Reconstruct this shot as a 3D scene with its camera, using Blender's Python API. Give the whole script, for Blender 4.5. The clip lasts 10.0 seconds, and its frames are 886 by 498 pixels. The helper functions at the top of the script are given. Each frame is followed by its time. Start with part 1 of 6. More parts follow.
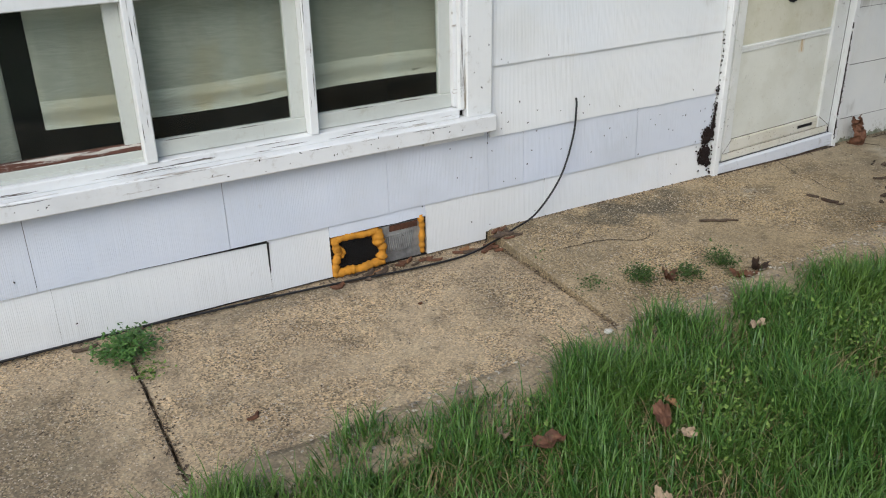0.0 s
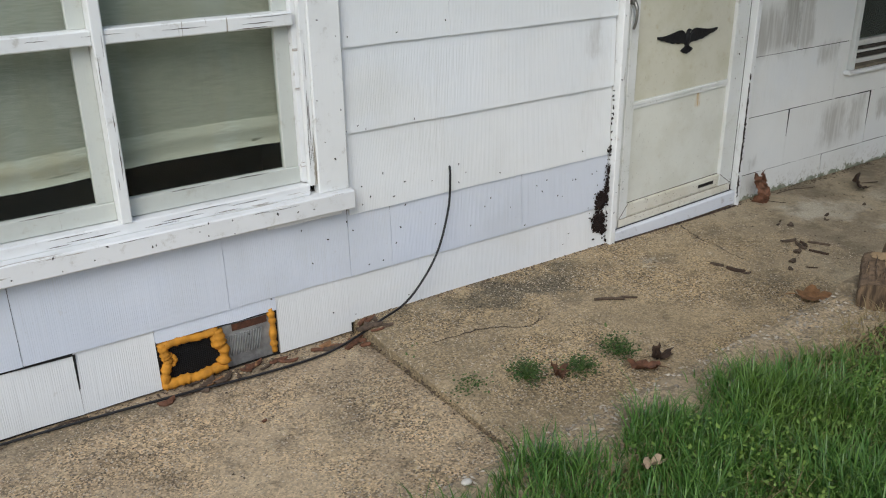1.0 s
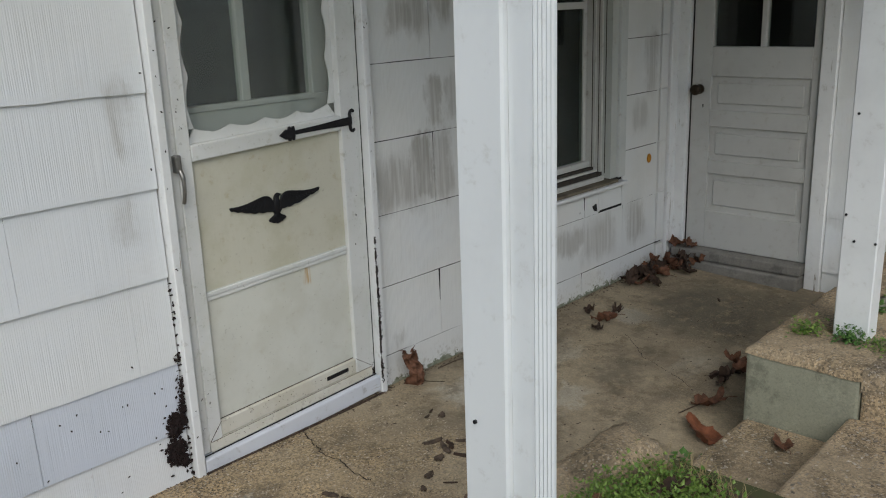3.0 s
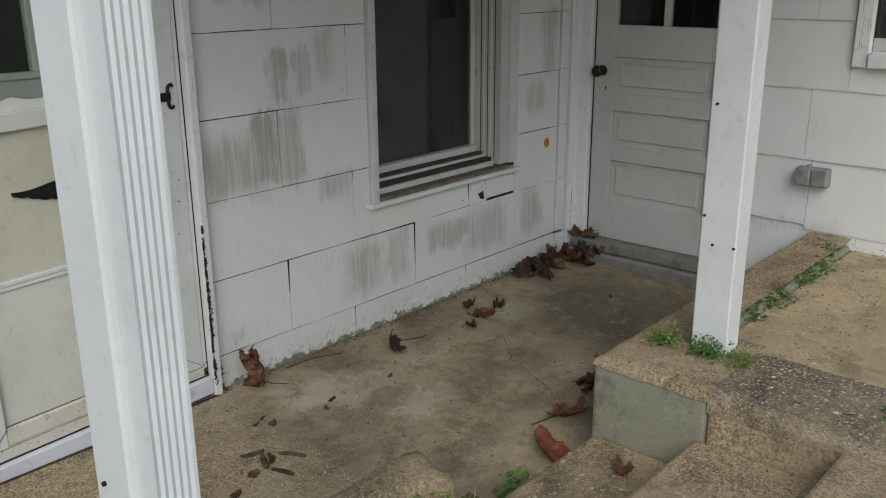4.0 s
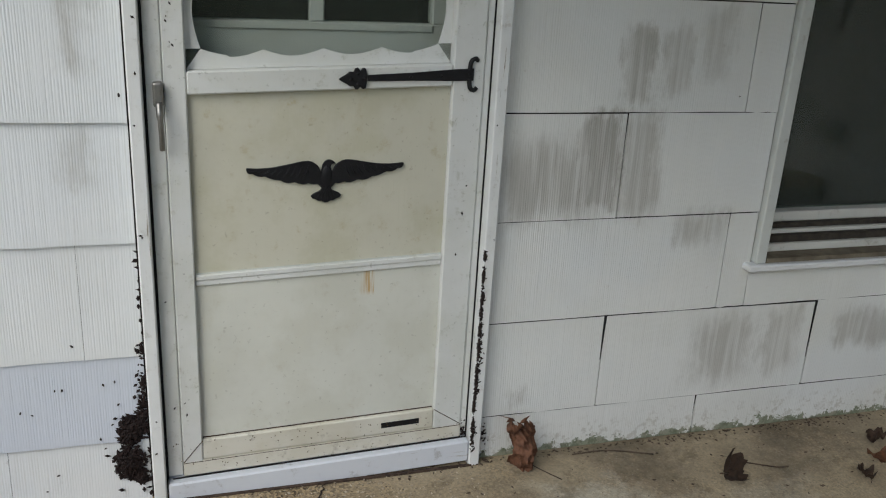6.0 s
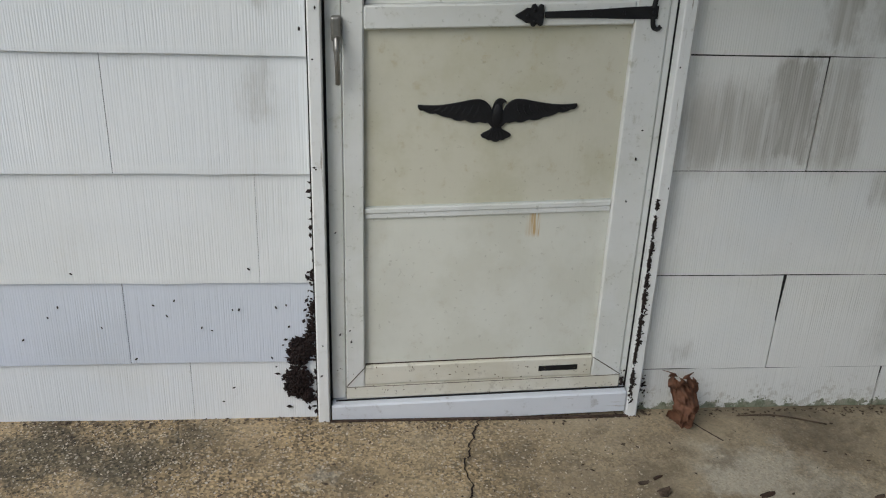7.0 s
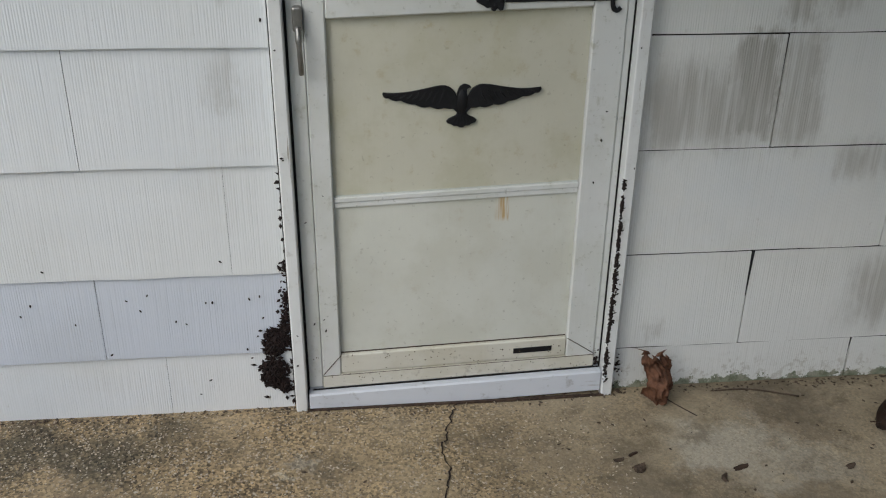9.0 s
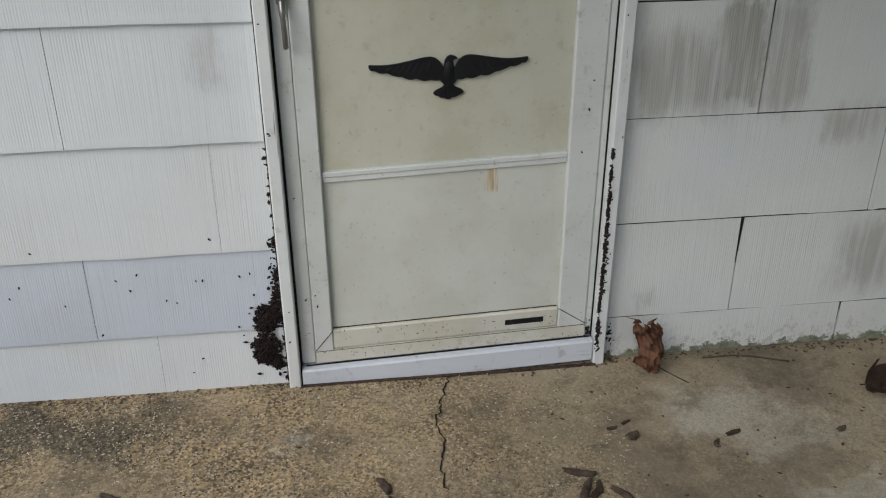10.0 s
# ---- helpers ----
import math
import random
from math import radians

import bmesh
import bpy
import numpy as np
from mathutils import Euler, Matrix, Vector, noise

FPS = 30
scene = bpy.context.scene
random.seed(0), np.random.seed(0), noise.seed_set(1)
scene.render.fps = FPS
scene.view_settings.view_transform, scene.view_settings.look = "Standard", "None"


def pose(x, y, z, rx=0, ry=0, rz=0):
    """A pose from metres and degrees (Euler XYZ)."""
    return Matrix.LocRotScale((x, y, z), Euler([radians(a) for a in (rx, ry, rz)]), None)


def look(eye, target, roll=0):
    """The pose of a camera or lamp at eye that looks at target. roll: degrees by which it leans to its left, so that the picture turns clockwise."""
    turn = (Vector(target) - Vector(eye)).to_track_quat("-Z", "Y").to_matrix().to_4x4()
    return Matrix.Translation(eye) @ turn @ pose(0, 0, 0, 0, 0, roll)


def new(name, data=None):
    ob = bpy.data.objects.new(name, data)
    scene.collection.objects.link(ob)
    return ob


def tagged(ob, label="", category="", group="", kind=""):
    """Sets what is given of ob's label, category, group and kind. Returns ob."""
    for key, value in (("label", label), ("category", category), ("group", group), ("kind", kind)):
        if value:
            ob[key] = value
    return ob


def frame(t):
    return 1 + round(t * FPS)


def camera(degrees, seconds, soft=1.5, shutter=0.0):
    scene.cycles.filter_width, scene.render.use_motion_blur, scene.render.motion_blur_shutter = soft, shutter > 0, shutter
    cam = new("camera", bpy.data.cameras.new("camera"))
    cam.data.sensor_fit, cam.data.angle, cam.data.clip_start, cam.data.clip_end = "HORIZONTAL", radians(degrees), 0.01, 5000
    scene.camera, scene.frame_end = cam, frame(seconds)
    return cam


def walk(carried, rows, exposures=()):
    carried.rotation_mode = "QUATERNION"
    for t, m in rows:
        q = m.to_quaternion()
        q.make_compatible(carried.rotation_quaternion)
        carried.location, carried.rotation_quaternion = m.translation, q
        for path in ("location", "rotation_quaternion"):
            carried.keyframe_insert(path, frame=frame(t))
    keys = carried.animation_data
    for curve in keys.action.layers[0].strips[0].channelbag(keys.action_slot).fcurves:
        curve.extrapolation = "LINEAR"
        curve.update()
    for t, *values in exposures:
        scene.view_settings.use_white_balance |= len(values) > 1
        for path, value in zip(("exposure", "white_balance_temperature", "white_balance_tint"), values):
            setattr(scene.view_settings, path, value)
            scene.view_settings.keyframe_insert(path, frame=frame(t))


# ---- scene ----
cam = camera(53.4, 10.0, 1.1)
PATH = [
    (0, (0.301, 0.04, 1.431), (1.174, 1.626, 0.581), -1.0),
    (0.5, (0.484, 0.226, 1.365), (1.358, 1.806, 0.505), -0.2),
    (1, (0.725, 0.347, 1.382), (1.768, 1.874, 0.62), -0.8),
    (1.5, (1.058, 0.435, 1.446), (2.269, 1.906, 0.838), -2.0),
    (2, (1.395, 0.523, 1.416), (2.734, 1.897, 0.85), -1.6),
    (2.5, (1.636, 0.561, 1.433), (3.002, 1.916, 0.889), -2.5),
    (3, (1.894, 0.478, 1.409), (3.302, 1.793, 0.87), -2.0),
    (3.2, (1.967, 0.45, 1.404), (3.417, 1.719, 0.868), -1.5),
    (4.3, (2.565, 0.321, 1.384), (3.956, 1.615, 0.759), 0.5),
    (4.5, (2.652, 0.329, 1.404), (3.943, 1.719, 0.773), 0.7),
    (5, (2.864, 0.484, 1.335), (3.93, 2.049, 0.691), 2.3),
    (5.5, (3.066, 0.68, 1.349), (3.885, 2.384, 0.695), 3.0),
    (6, (3.216, 0.84, 1.337), (3.779, 2.634, 0.657), 3.3),
    (6.2, (3.226, 0.867, 1.338), (3.688, 2.675, 0.618), 3.0),
    (7.3, (3.246, 0.872, 1.354), (3.385, 2.676, 0.5), 1.9),
    (7.5, (3.25, 0.869, 1.354), (3.39, 2.674, 0.505), 1.7),
    (8, (3.261, 0.862, 1.357), (3.439, 2.661, 0.502), 1.4),
    (8.5, (3.272, 0.86, 1.354), (3.463, 2.653, 0.49), 1.0),
    (9, (3.278, 0.855, 1.355), (3.479, 2.646, 0.487), 0.7),
    (9.5, (3.277, 0.854, 1.346), (3.479, 2.634, 0.457), 0.3),
    (10, (3.279, 0.855, 1.346), (3.499, 2.62, 0.43), -0.2),
]
walk(cam, [(t, look(eye, target, roll)) for t, eye, target, roll in PATH],
     [(0.0, 0.46, 6440, 9), (0.5, 0.36, 6440, 9), (1.0, 0.33, 6420, 9), (2.0, 0.08, 6360, 9), (3.0, 0.05, 6400, 9), (4.5, 0.10, 6540, 8), (5.5, 0.16, 6430, 8), (7.5, 0.13, 6430, 9), (10.0, 0.04, 6430, 9)])

# ---- light ----
world = bpy.data.worlds.new("sky")
scene.world = world
world.use_nodes = True
wn = world.node_tree
sky = wn.nodes.new("ShaderNodeTexSky")
sky.sky_type = 'NISHITA'
sky.sun_disc = False
sky.sun_elevation, sky.sun_rotation = radians(42), radians(220)
sky.air_density, sky.dust_density, sky.ozone_density = 1.0, 1.5, 1.0
wn.nodes["Background"].inputs["Strength"].default_value = 0.12
wn.links.new(sky.outputs[0], wn.nodes["Background"].inputs["Color"])
sun = new("sun", bpy.data.lights.new("sun", "SUN"))
sun.data.energy, sun.data.angle, sun.data.color = 1.5, radians(40), (1.0, 1.0, 0.955)
sun.matrix_world = look((0, 0, 0), (0.62, 0.56, -0.69))

# ---- materials ----
class Nodes:
    """Short hand for a material's node tree."""
    def __init__(self, name, rough=0.7, metal=0.0, spec=0.4):
        self.mat = bpy.data.materials.new(name)
        self.mat.use_nodes = True
        self.t = self.mat.node_tree
        self.b = self.t.nodes["Principled BSDF"]
        self.b.inputs["Roughness"].default_value = rough
        self.b.inputs["Metallic"].default_value = metal
        self.b.inputs["Specular IOR Level"].default_value = spec
        self.pos = self.t.nodes.new("ShaderNodeNewGeometry").outputs["Position"]
        self.sep = None

    def put(self, a, b):
        self.t.links.new(a, b)

    def xyz(self):
        if self.sep is None:
            n = self.t.nodes.new("ShaderNodeSeparateXYZ")
            self.put(self.pos, n.inputs[0])
            self.sep = n.outputs
        return self.sep

    def noise(self, scale, detail=4.0, rough=0.6, stretch=None, kind="noise"):
        n = self.t.nodes.new("ShaderNodeTexNoise" if kind == "noise" else "ShaderNodeTexVoronoi")
        n.inputs["Scale"].default_value = scale
        if kind == "noise":
            n.inputs["Detail"].default_value, n.inputs["Roughness"].default_value = detail, rough
        v = self.pos
        if stretch:
            m = self.t.nodes.new("ShaderNodeMapping")
            m.inputs["Scale"].default_value = stretch
            self.put(v, m.inputs[0])
            v = m.outputs[0]
        self.put(v, n.inputs["Vector"])
        return n.outputs["Fac"] if kind == "noise" else n.outputs["Distance"]

    def cells(self, scale):
        n = self.t.nodes.new("ShaderNodeTexVoronoi")
        n.inputs["Scale"].default_value = scale
        self.put(self.pos, n.inputs["Vector"])
        return n.outputs["Distance"], n.outputs["Color"]

    def math(self, op, a, b=None, clamp=False):
        n = self.t.nodes.new("ShaderNodeMath")
        n.operation, n.use_clamp = op, clamp
        for i, v in enumerate((a, b)):
            if v is None:
                continue
            if isinstance(v, (int, float)):
                n.inputs[i].default_value = v
            else:
                self.put(v, n.inputs[i])
        return n.outputs[0]

    def ramp(self, fac, lo, hi, a=0.0, b=1.0):
        n = self.t.nodes.new("ShaderNodeMapRange")
        n.interpolation_type = 'SMOOTHSTEP'
        for i, v in zip((1, 2, 3, 4), (lo, hi, a, b)):
            n.inputs[i].default_value = v
        self.put(fac, n.inputs[0])
        return n.outputs[0]

    def mix(self, fac, a, b, kind='MIX'):
        n = self.t.nodes.new("ShaderNodeMix")
        n.data_type, n.blend_type = 'RGBA', kind
        if isinstance(fac, (int, float)):
            n.inputs[0].default_value = fac
        else:
            self.put(fac, n.inputs[0])
        for i, v in ((6, a), (7, b)):
            if isinstance(v, tuple):
                n.inputs[i].default_value = (*v, 1)
            else:
                self.put(v, n.inputs[i])
        return n.outputs[2]

    def rnd(self):
        return self.t.nodes.new("ShaderNodeObjectInfo").outputs["Random"]

    def island(self):
        return self.t.nodes.new("ShaderNodeNewGeometry").outputs["Random Per Island"]

    def bump(self, height, strength, dist=0.01):
        n = self.t.nodes.new("ShaderNodeBump")
        n.inputs["Strength"].default_value, n.inputs["Distance"].default_value = strength, dist
        self.put(height, n.inputs["Height"])
        old = self.b.inputs["Normal"]
        if old.is_linked:
            self.put(old.links[0].from_socket, n.inputs["Normal"])
        self.put(n.outputs[0], old)

    def color(self, c):
        if isinstance(c, tuple):
            self.b.inputs["Base Color"].default_value = (*c, 1)
        else:
            self.put(c, self.b.inputs["Base Color"])
        return self

    def roughness(self, v):
        self.put(v, self.b.inputs["Roughness"])

    def patch(self, cu, cz, hu, hz, soft, wob, axis=0):
        """A soft-edged stain of its own shape: 1 inside, 0 outside."""
        u = self.math('ADD', self.xyz()[axis], wob)
        z = self.math('ADD', self.xyz()[2], wob)
        du = self.math('ABSOLUTE', self.math('SUBTRACT', u, cu))
        dz = self.math('ABSOLUTE', self.math('SUBTRACT', z, cz))
        a = self.ramp(du, hu - soft, hu + soft, 1, 0)
        b = self.ramp(dz, hz - soft, hz + soft, 1, 0)
        return self.math('MULTIPLY', a, b)


def siding(name, base, axis=0, stains=(), moss=False):
    n = Nodes(name, 0.62, 0, 0.3)
    along = (1, 0.02, 0.02) if axis == 0 else (0.02, 1, 0.02)
    wobble = n.math('MULTIPLY', n.noise(16, 3, 0.6, (along[0], along[1], 0.05)), 13.0)
    wave = n.math('SINE', n.math('ADD', n.math('MULTIPLY', n.xyz()[axis], 2 * math.pi / 0.0058), wobble))
    depth = n.ramp(n.noise(9, 3, 0.6), 0.3, 0.7, 0.35, 1.0)
    rib = n.math('ADD', n.math('MULTIPLY', n.math('MULTIPLY', wave, 0.25), depth), n.noise(210, 2, 0.5, along))
    rib2 = n.noise(70, 3, 0.6, (along[0], along[1], 0.04))
    big = n.noise(2.2, 4, 0.6)
    fine = n.noise(38, 4, 0.7)
    c = n.mix(n.ramp(big, 0.35, 0.75), base, tuple(v * f for v, f in zip(base, (0.87, 0.87, 0.85))))
    c = n.mix(n.math('MULTIPLY', n.ramp(n.noise(1.5, 5, 0.6), 0.44, 0.60), 0.55), c, tuple(v * f for v, f in zip(base, (0.925, 0.955, 1.0))))
    c = n.mix(n.math('MULTIPLY', n.rnd(), 0.5), c, tuple(v * f for v, f in zip(base, (0.93, 0.93, 0.92))))
    worn = n.math('MULTIPLY', n.ramp(rib, 0.50, 0.68), n.ramp(n.noise(5.5, 5, 0.65), 0.45, 0.72))
    c = n.mix(n.math('MULTIPLY', worn, 0.20), c, (0.42, 0.40, 0.35))
    c = n.mix(n.math('MULTIPLY', n.ramp(fine, 0.66, 0.76), 0.28), c, (0.38, 0.35, 0.3))
    if stains:
        wob = n.math('MULTIPLY', n.math('SUBTRACT', n.noise(7, 6, 0.7, (2.0, 2.0, 0.9)), 0.5), 0.17)
        total = None
        for cu, cz, hu, hz, soft, amount in stains:
            p = n.math('MULTIPLY', n.patch(cu, cz, hu, hz, soft, wob, axis), amount)
            total = p if total is None else n.math('MAXIMUM', total, p)
        streak = n.ramp(n.noise(60, 3, 0.6, (along[0], along[1], 0.05)), 0.3, 0.62, 0.45, 1.0)
        c = n.mix(n.math('MULTIPLY', total, streak), c, (0.27, 0.25, 0.21))
    if moss:
        low = n.ramp(n.math('ADD', n.xyz()[2], n.math('MULTIPLY', n.noise(17, 6, 0.75), 0.15)), 0.129, 0.133, 1, 0)
        c = n.mix(low, c, n.mix(n.ramp(n.noise(48, 4, 0.7), 0.4, 0.62), (0.25, 0.27, 0.20), (0.16, 0.18, 0.12)))
        drip = n.math('MULTIPLY', n.ramp(n.math('ADD', n.xyz()[2], n.math('MULTIPLY', n.noise(11, 5, 0.7), 0.25)), 0.19, 0.27, 1, 0), n.ramp(n.noise(55, 4, 0.7), 0.50, 0.62))
        c = n.mix(n.math('MULTIPLY', drip, 0.45), c, (0.36, 0.33, 0.27))
    n.color(c)
    n.bump(rib, 0.29, 0.003)
    n.bump(rib2, 0.22, 0.004)
    n.bump(fine, 0.08, 0.002)
    return n.mat


def paint(name, base, dirt=(0.35, 0.32, 0.26), amount=0.5, rough=0.5, grain=(1, 1, 0.06), peel=0.0, under=(0.2, 0.1, 0.06), metal=0.0, runs=(), cloud=None):
    n = Nodes(name, rough, metal, 0.4)
    c = n.mix(n.ramp(n.noise(3, 5, 0.65), 0.4, 0.75), base, tuple(v * 0.88 for v in base))
    if cloud:
        c = n.mix(n.math('MULTIPLY', n.ramp(n.noise(6.5, 5, 0.6), 0.42, 0.62), 0.75), c, cloud)
        c = n.mix(n.math('MULTIPLY', n.ramp(n.noise(90, 3, 0.6), 0.64, 0.72), 0.35), c, tuple(v * 0.5 for v in dirt))
    c = n.mix(n.math('MULTIPLY', n.ramp(n.noise(24, 6, 0.75), 0.56, 0.72), amount), c, dirt)
    for cx, cz, hx, hz in runs:
        wob = n.math('MULTIPLY', n.math('SUBTRACT', n.noise(30, 4, 0.6, (2, 2, 0.3)), 0.5), 0.02)
        c = n.mix(n.math('MULTIPLY', n.math('MULTIPLY', n.patch(cx, cz, hx, hz, 0.008, wob), n.ramp(n.noise(120, 2, 0.5, (1, 1, 0.05)), 0.4, 0.6)), 0.8), c, (0.45, 0.27, 0.07))
    if peel:
        c = n.mix(n.ramp(n.noise(34, 6, 0.7, grain), 0.72 - peel, 0.76 - peel), c, under)
    n.color(c)
    n.bump(n.noise(90, 4, 0.6, grain), 0.18, 0.003)
    n.bump(n.noise(14, 3, 0.5), 0.08, 0.004)
    n.roughness(n.ramp(n.noise(9, 4), 0.3, 0.7, rough - 0.1, rough + 0.15))
    return n.mat


def lum(n, col):
    s = n.t.nodes.new("ShaderNodeSeparateColor")
    n.put(col, s.inputs[0])
    return s.outputs[2]


def concrete(name, a, b, pebbles=0.5, dark=(0.07, 0.06, 0.05), stain=0.5, green=0.0, change=None, pale=()):
    """change: a second pair of colours that takes over with growing x, where the floor is trowelled smooth; pale: worn
    light patches, and dark ones where a last value is given.
    """
    n = Nodes(name, 0.88, 0, 0.25)
    c = n.mix(n.ramp(n.noise(1.7, 6, 0.65), 0.36, 0.66), a, b)
    smoothed = None
    if change:
        shift = n.math('ADD', n.xyz()[0], n.math('MULTIPLY', n.math('SUBTRACT', n.noise(3.2, 5, 0.6), 0.5), 1.6))
        smoothed = n.ramp(shift, 3.2, 4.1)
        c = n.mix(smoothed, c, n.mix(n.ramp(n.noise(2.4, 6, 0.7), 0.38, 0.64), *change))
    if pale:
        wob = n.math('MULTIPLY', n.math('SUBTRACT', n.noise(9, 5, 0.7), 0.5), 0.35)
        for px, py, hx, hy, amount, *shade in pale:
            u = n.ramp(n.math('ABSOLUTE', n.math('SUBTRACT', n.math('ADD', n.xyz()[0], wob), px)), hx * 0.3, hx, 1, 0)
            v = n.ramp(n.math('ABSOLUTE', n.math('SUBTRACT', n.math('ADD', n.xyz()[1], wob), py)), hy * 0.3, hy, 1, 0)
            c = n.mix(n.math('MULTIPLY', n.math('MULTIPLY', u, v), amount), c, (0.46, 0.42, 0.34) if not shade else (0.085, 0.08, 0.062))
    c = n.mix(n.math('MULTIPLY', n.ramp(n.noise(4.3, 6, 0.7), 0.52, 0.72), stain), c, dark)
    c = n.mix(n.math('MULTIPLY', n.ramp(n.noise(8.5, 8, 0.75), 0.50, 0.64), 0.56), c, tuple(v * 0.45 for v in b))
    c = n.mix(n.math('MULTIPLY', n.ramp(n.noise(13, 7, 0.75), 0.54, 0.66), 0.30), c, tuple(min(0.6, v * 1.35) for v in a))
    d, col = n.cells(175)
    tone = n.math('MULTIPLY', n.ramp(n.noise(3.1, 4, 0.6), 0.35, 0.65, 0.35, 1.0), pebbles)
    if change:
        tone = n.math('MULTIPLY', tone, n.ramp(smoothed, 0, 1, 1, 0.25))
    c = n.mix(tone, c, n.mix(1.0, c, n.mix(lum(n, col), (0.20, 0.20, 0.21), (1.65, 1.52, 1.32)), 'MULTIPLY'))
    sepc = n.t.nodes.new("ShaderNodeSeparateColor")
    n.put(col, sepc.inputs[0])
    light = n.math('MULTIPLY', n.ramp(sepc.outputs[0], 0.80, 0.86), n.ramp(d, 0.5, 0.3))
    c = n.mix(n.math('MULTIPLY', light, tone), c, (0.52, 0.46, 0.37))
    pit = n.math('MULTIPLY', n.ramp(sepc.outputs[1], 0.80, 0.88), n.ramp(d, 0.5, 0.32))
    c = n.mix(n.math('MULTIPLY', pit, tone), c, (0.09, 0.075, 0.055))
    c = n.mix(n.math('MULTIPLY', n.ramp(n.noise(150, 3, 0.7), 0.45, 0.7), 0.35), c, tuple(v * 0.45 for v in a))
    if green:
        c = n.mix(n.math('MULTIPLY', n.ramp(n.noise(6, 4), 0.4, 0.6), green), c, (0.22, 0.26, 0.17))
    # larger worn stones showing in the surface, tan, white and grey
    d2, col2 = n.cells(88)
    sep2 = n.t.nodes.new("ShaderNodeSeparateColor")
    n.put(col2, sep2.inputs[0])
    round2 = n.ramp(n.math('ADD', d2, n.math('MULTIPLY', n.noise(110, 3, 0.6), 0.35)), 0.52, 0.44)
    stone = n.math('MULTIPLY', n.math('MULTIPLY', n.ramp(sep2.outputs[0], 0.66, 0.70), round2), n.math('MULTIPLY', tone, n.ramp(n.noise(5.0, 4, 0.6), 0.40, 0.58, 0.25, 0.9)))
    c = n.mix(stone, c, n.mix(sep2.outputs[1], n.mix(sep2.outputs[2], (0.30, 0.26, 0.21), (0.46, 0.36, 0.24)), (0.55, 0.50, 0.42)))
    n.color(c)
    n.bump(n.math('MULTIPLY', d, tone), 0.16, 0.005)
    n.bump(n.math('MULTIPLY', d2, stone), 0.10, 0.005)
    n.bump(n.noise(170, 5, 0.75), 0.26, 0.003)
    n.bump(n.noise(7, 4, 0.6), 0.25, 0.02)
    return n.mat


def plain(name, base, rough=0.6, metal=0.0, var=0.35, scale=30, bump=0.2, other=None, spec=0.4):
    n = Nodes(name, rough, metal, spec)
    n.color(n.mix(n.ramp(n.noise(scale, 5, 0.65), 0.3, 0.72), base, other or tuple(v * (1 - var) for v in base)))
    if bump:
        n.bump(n.noise(scale * 4, 4, 0.6), bump, 0.003)
    return n.mat


def leafy(name, a, b, c3=None, rough=0.55):
    n = Nodes(name, rough, 0, 0.3)
    c = n.mix(n.island(), a, b)
    if c3:
        c = n.mix(n.ramp(n.noise(1.6, 4, 0.6), 0.46, 0.66), c, c3)
    n.color(c)
    return n.mat


def glass(name, tint=(0.9, 0.95, 0.93), haze=0.0):
    """Thin window glass: clear, with mirror gloss growing at grazing angles and a grey film that paints in hazy
    reflection.
    """
    n = Nodes(name, 0.9, 0, 0.2)
    n.color((0.34, 0.37, 0.34))
    clear, gloss, fres = n.t.nodes.new("ShaderNodeBsdfTransparent"), n.t.nodes.new("ShaderNodeBsdfGlossy"), n.t.nodes.new("ShaderNodeLayerWeight")
    clear.inputs[0].default_value = (*tint, 1)
    gloss.inputs["Roughness"].default_value = 0.0
    fres.inputs["Blend"].default_value = 0.5
    shine = n.math('ADD', n.math('MULTIPLY', n.math('POWER', fres.outputs["Facing"], 5.0), 0.8), 0.035)
    film, mix = n.t.nodes.new("ShaderNodeMixShader"), n.t.nodes.new("ShaderNodeMixShader")
    n.put(n.ramp(n.noise(5, 5, 0.65), 0.3, 0.7, haze * 0.6, haze * 1.3), film.inputs[0])
    n.put(clear.outputs[0], film.inputs[1])
    n.put(n.b.outputs[0], film.inputs[2])
    n.put(shine, mix.inputs[0])
    n.put(film.outputs[0], mix.inputs[1])
    n.put(gloss.outputs[0], mix.inputs[2])
    n.put(mix.outputs[0], n.t.nodes["Material Output"].inputs["Surface"])
    return n.mat


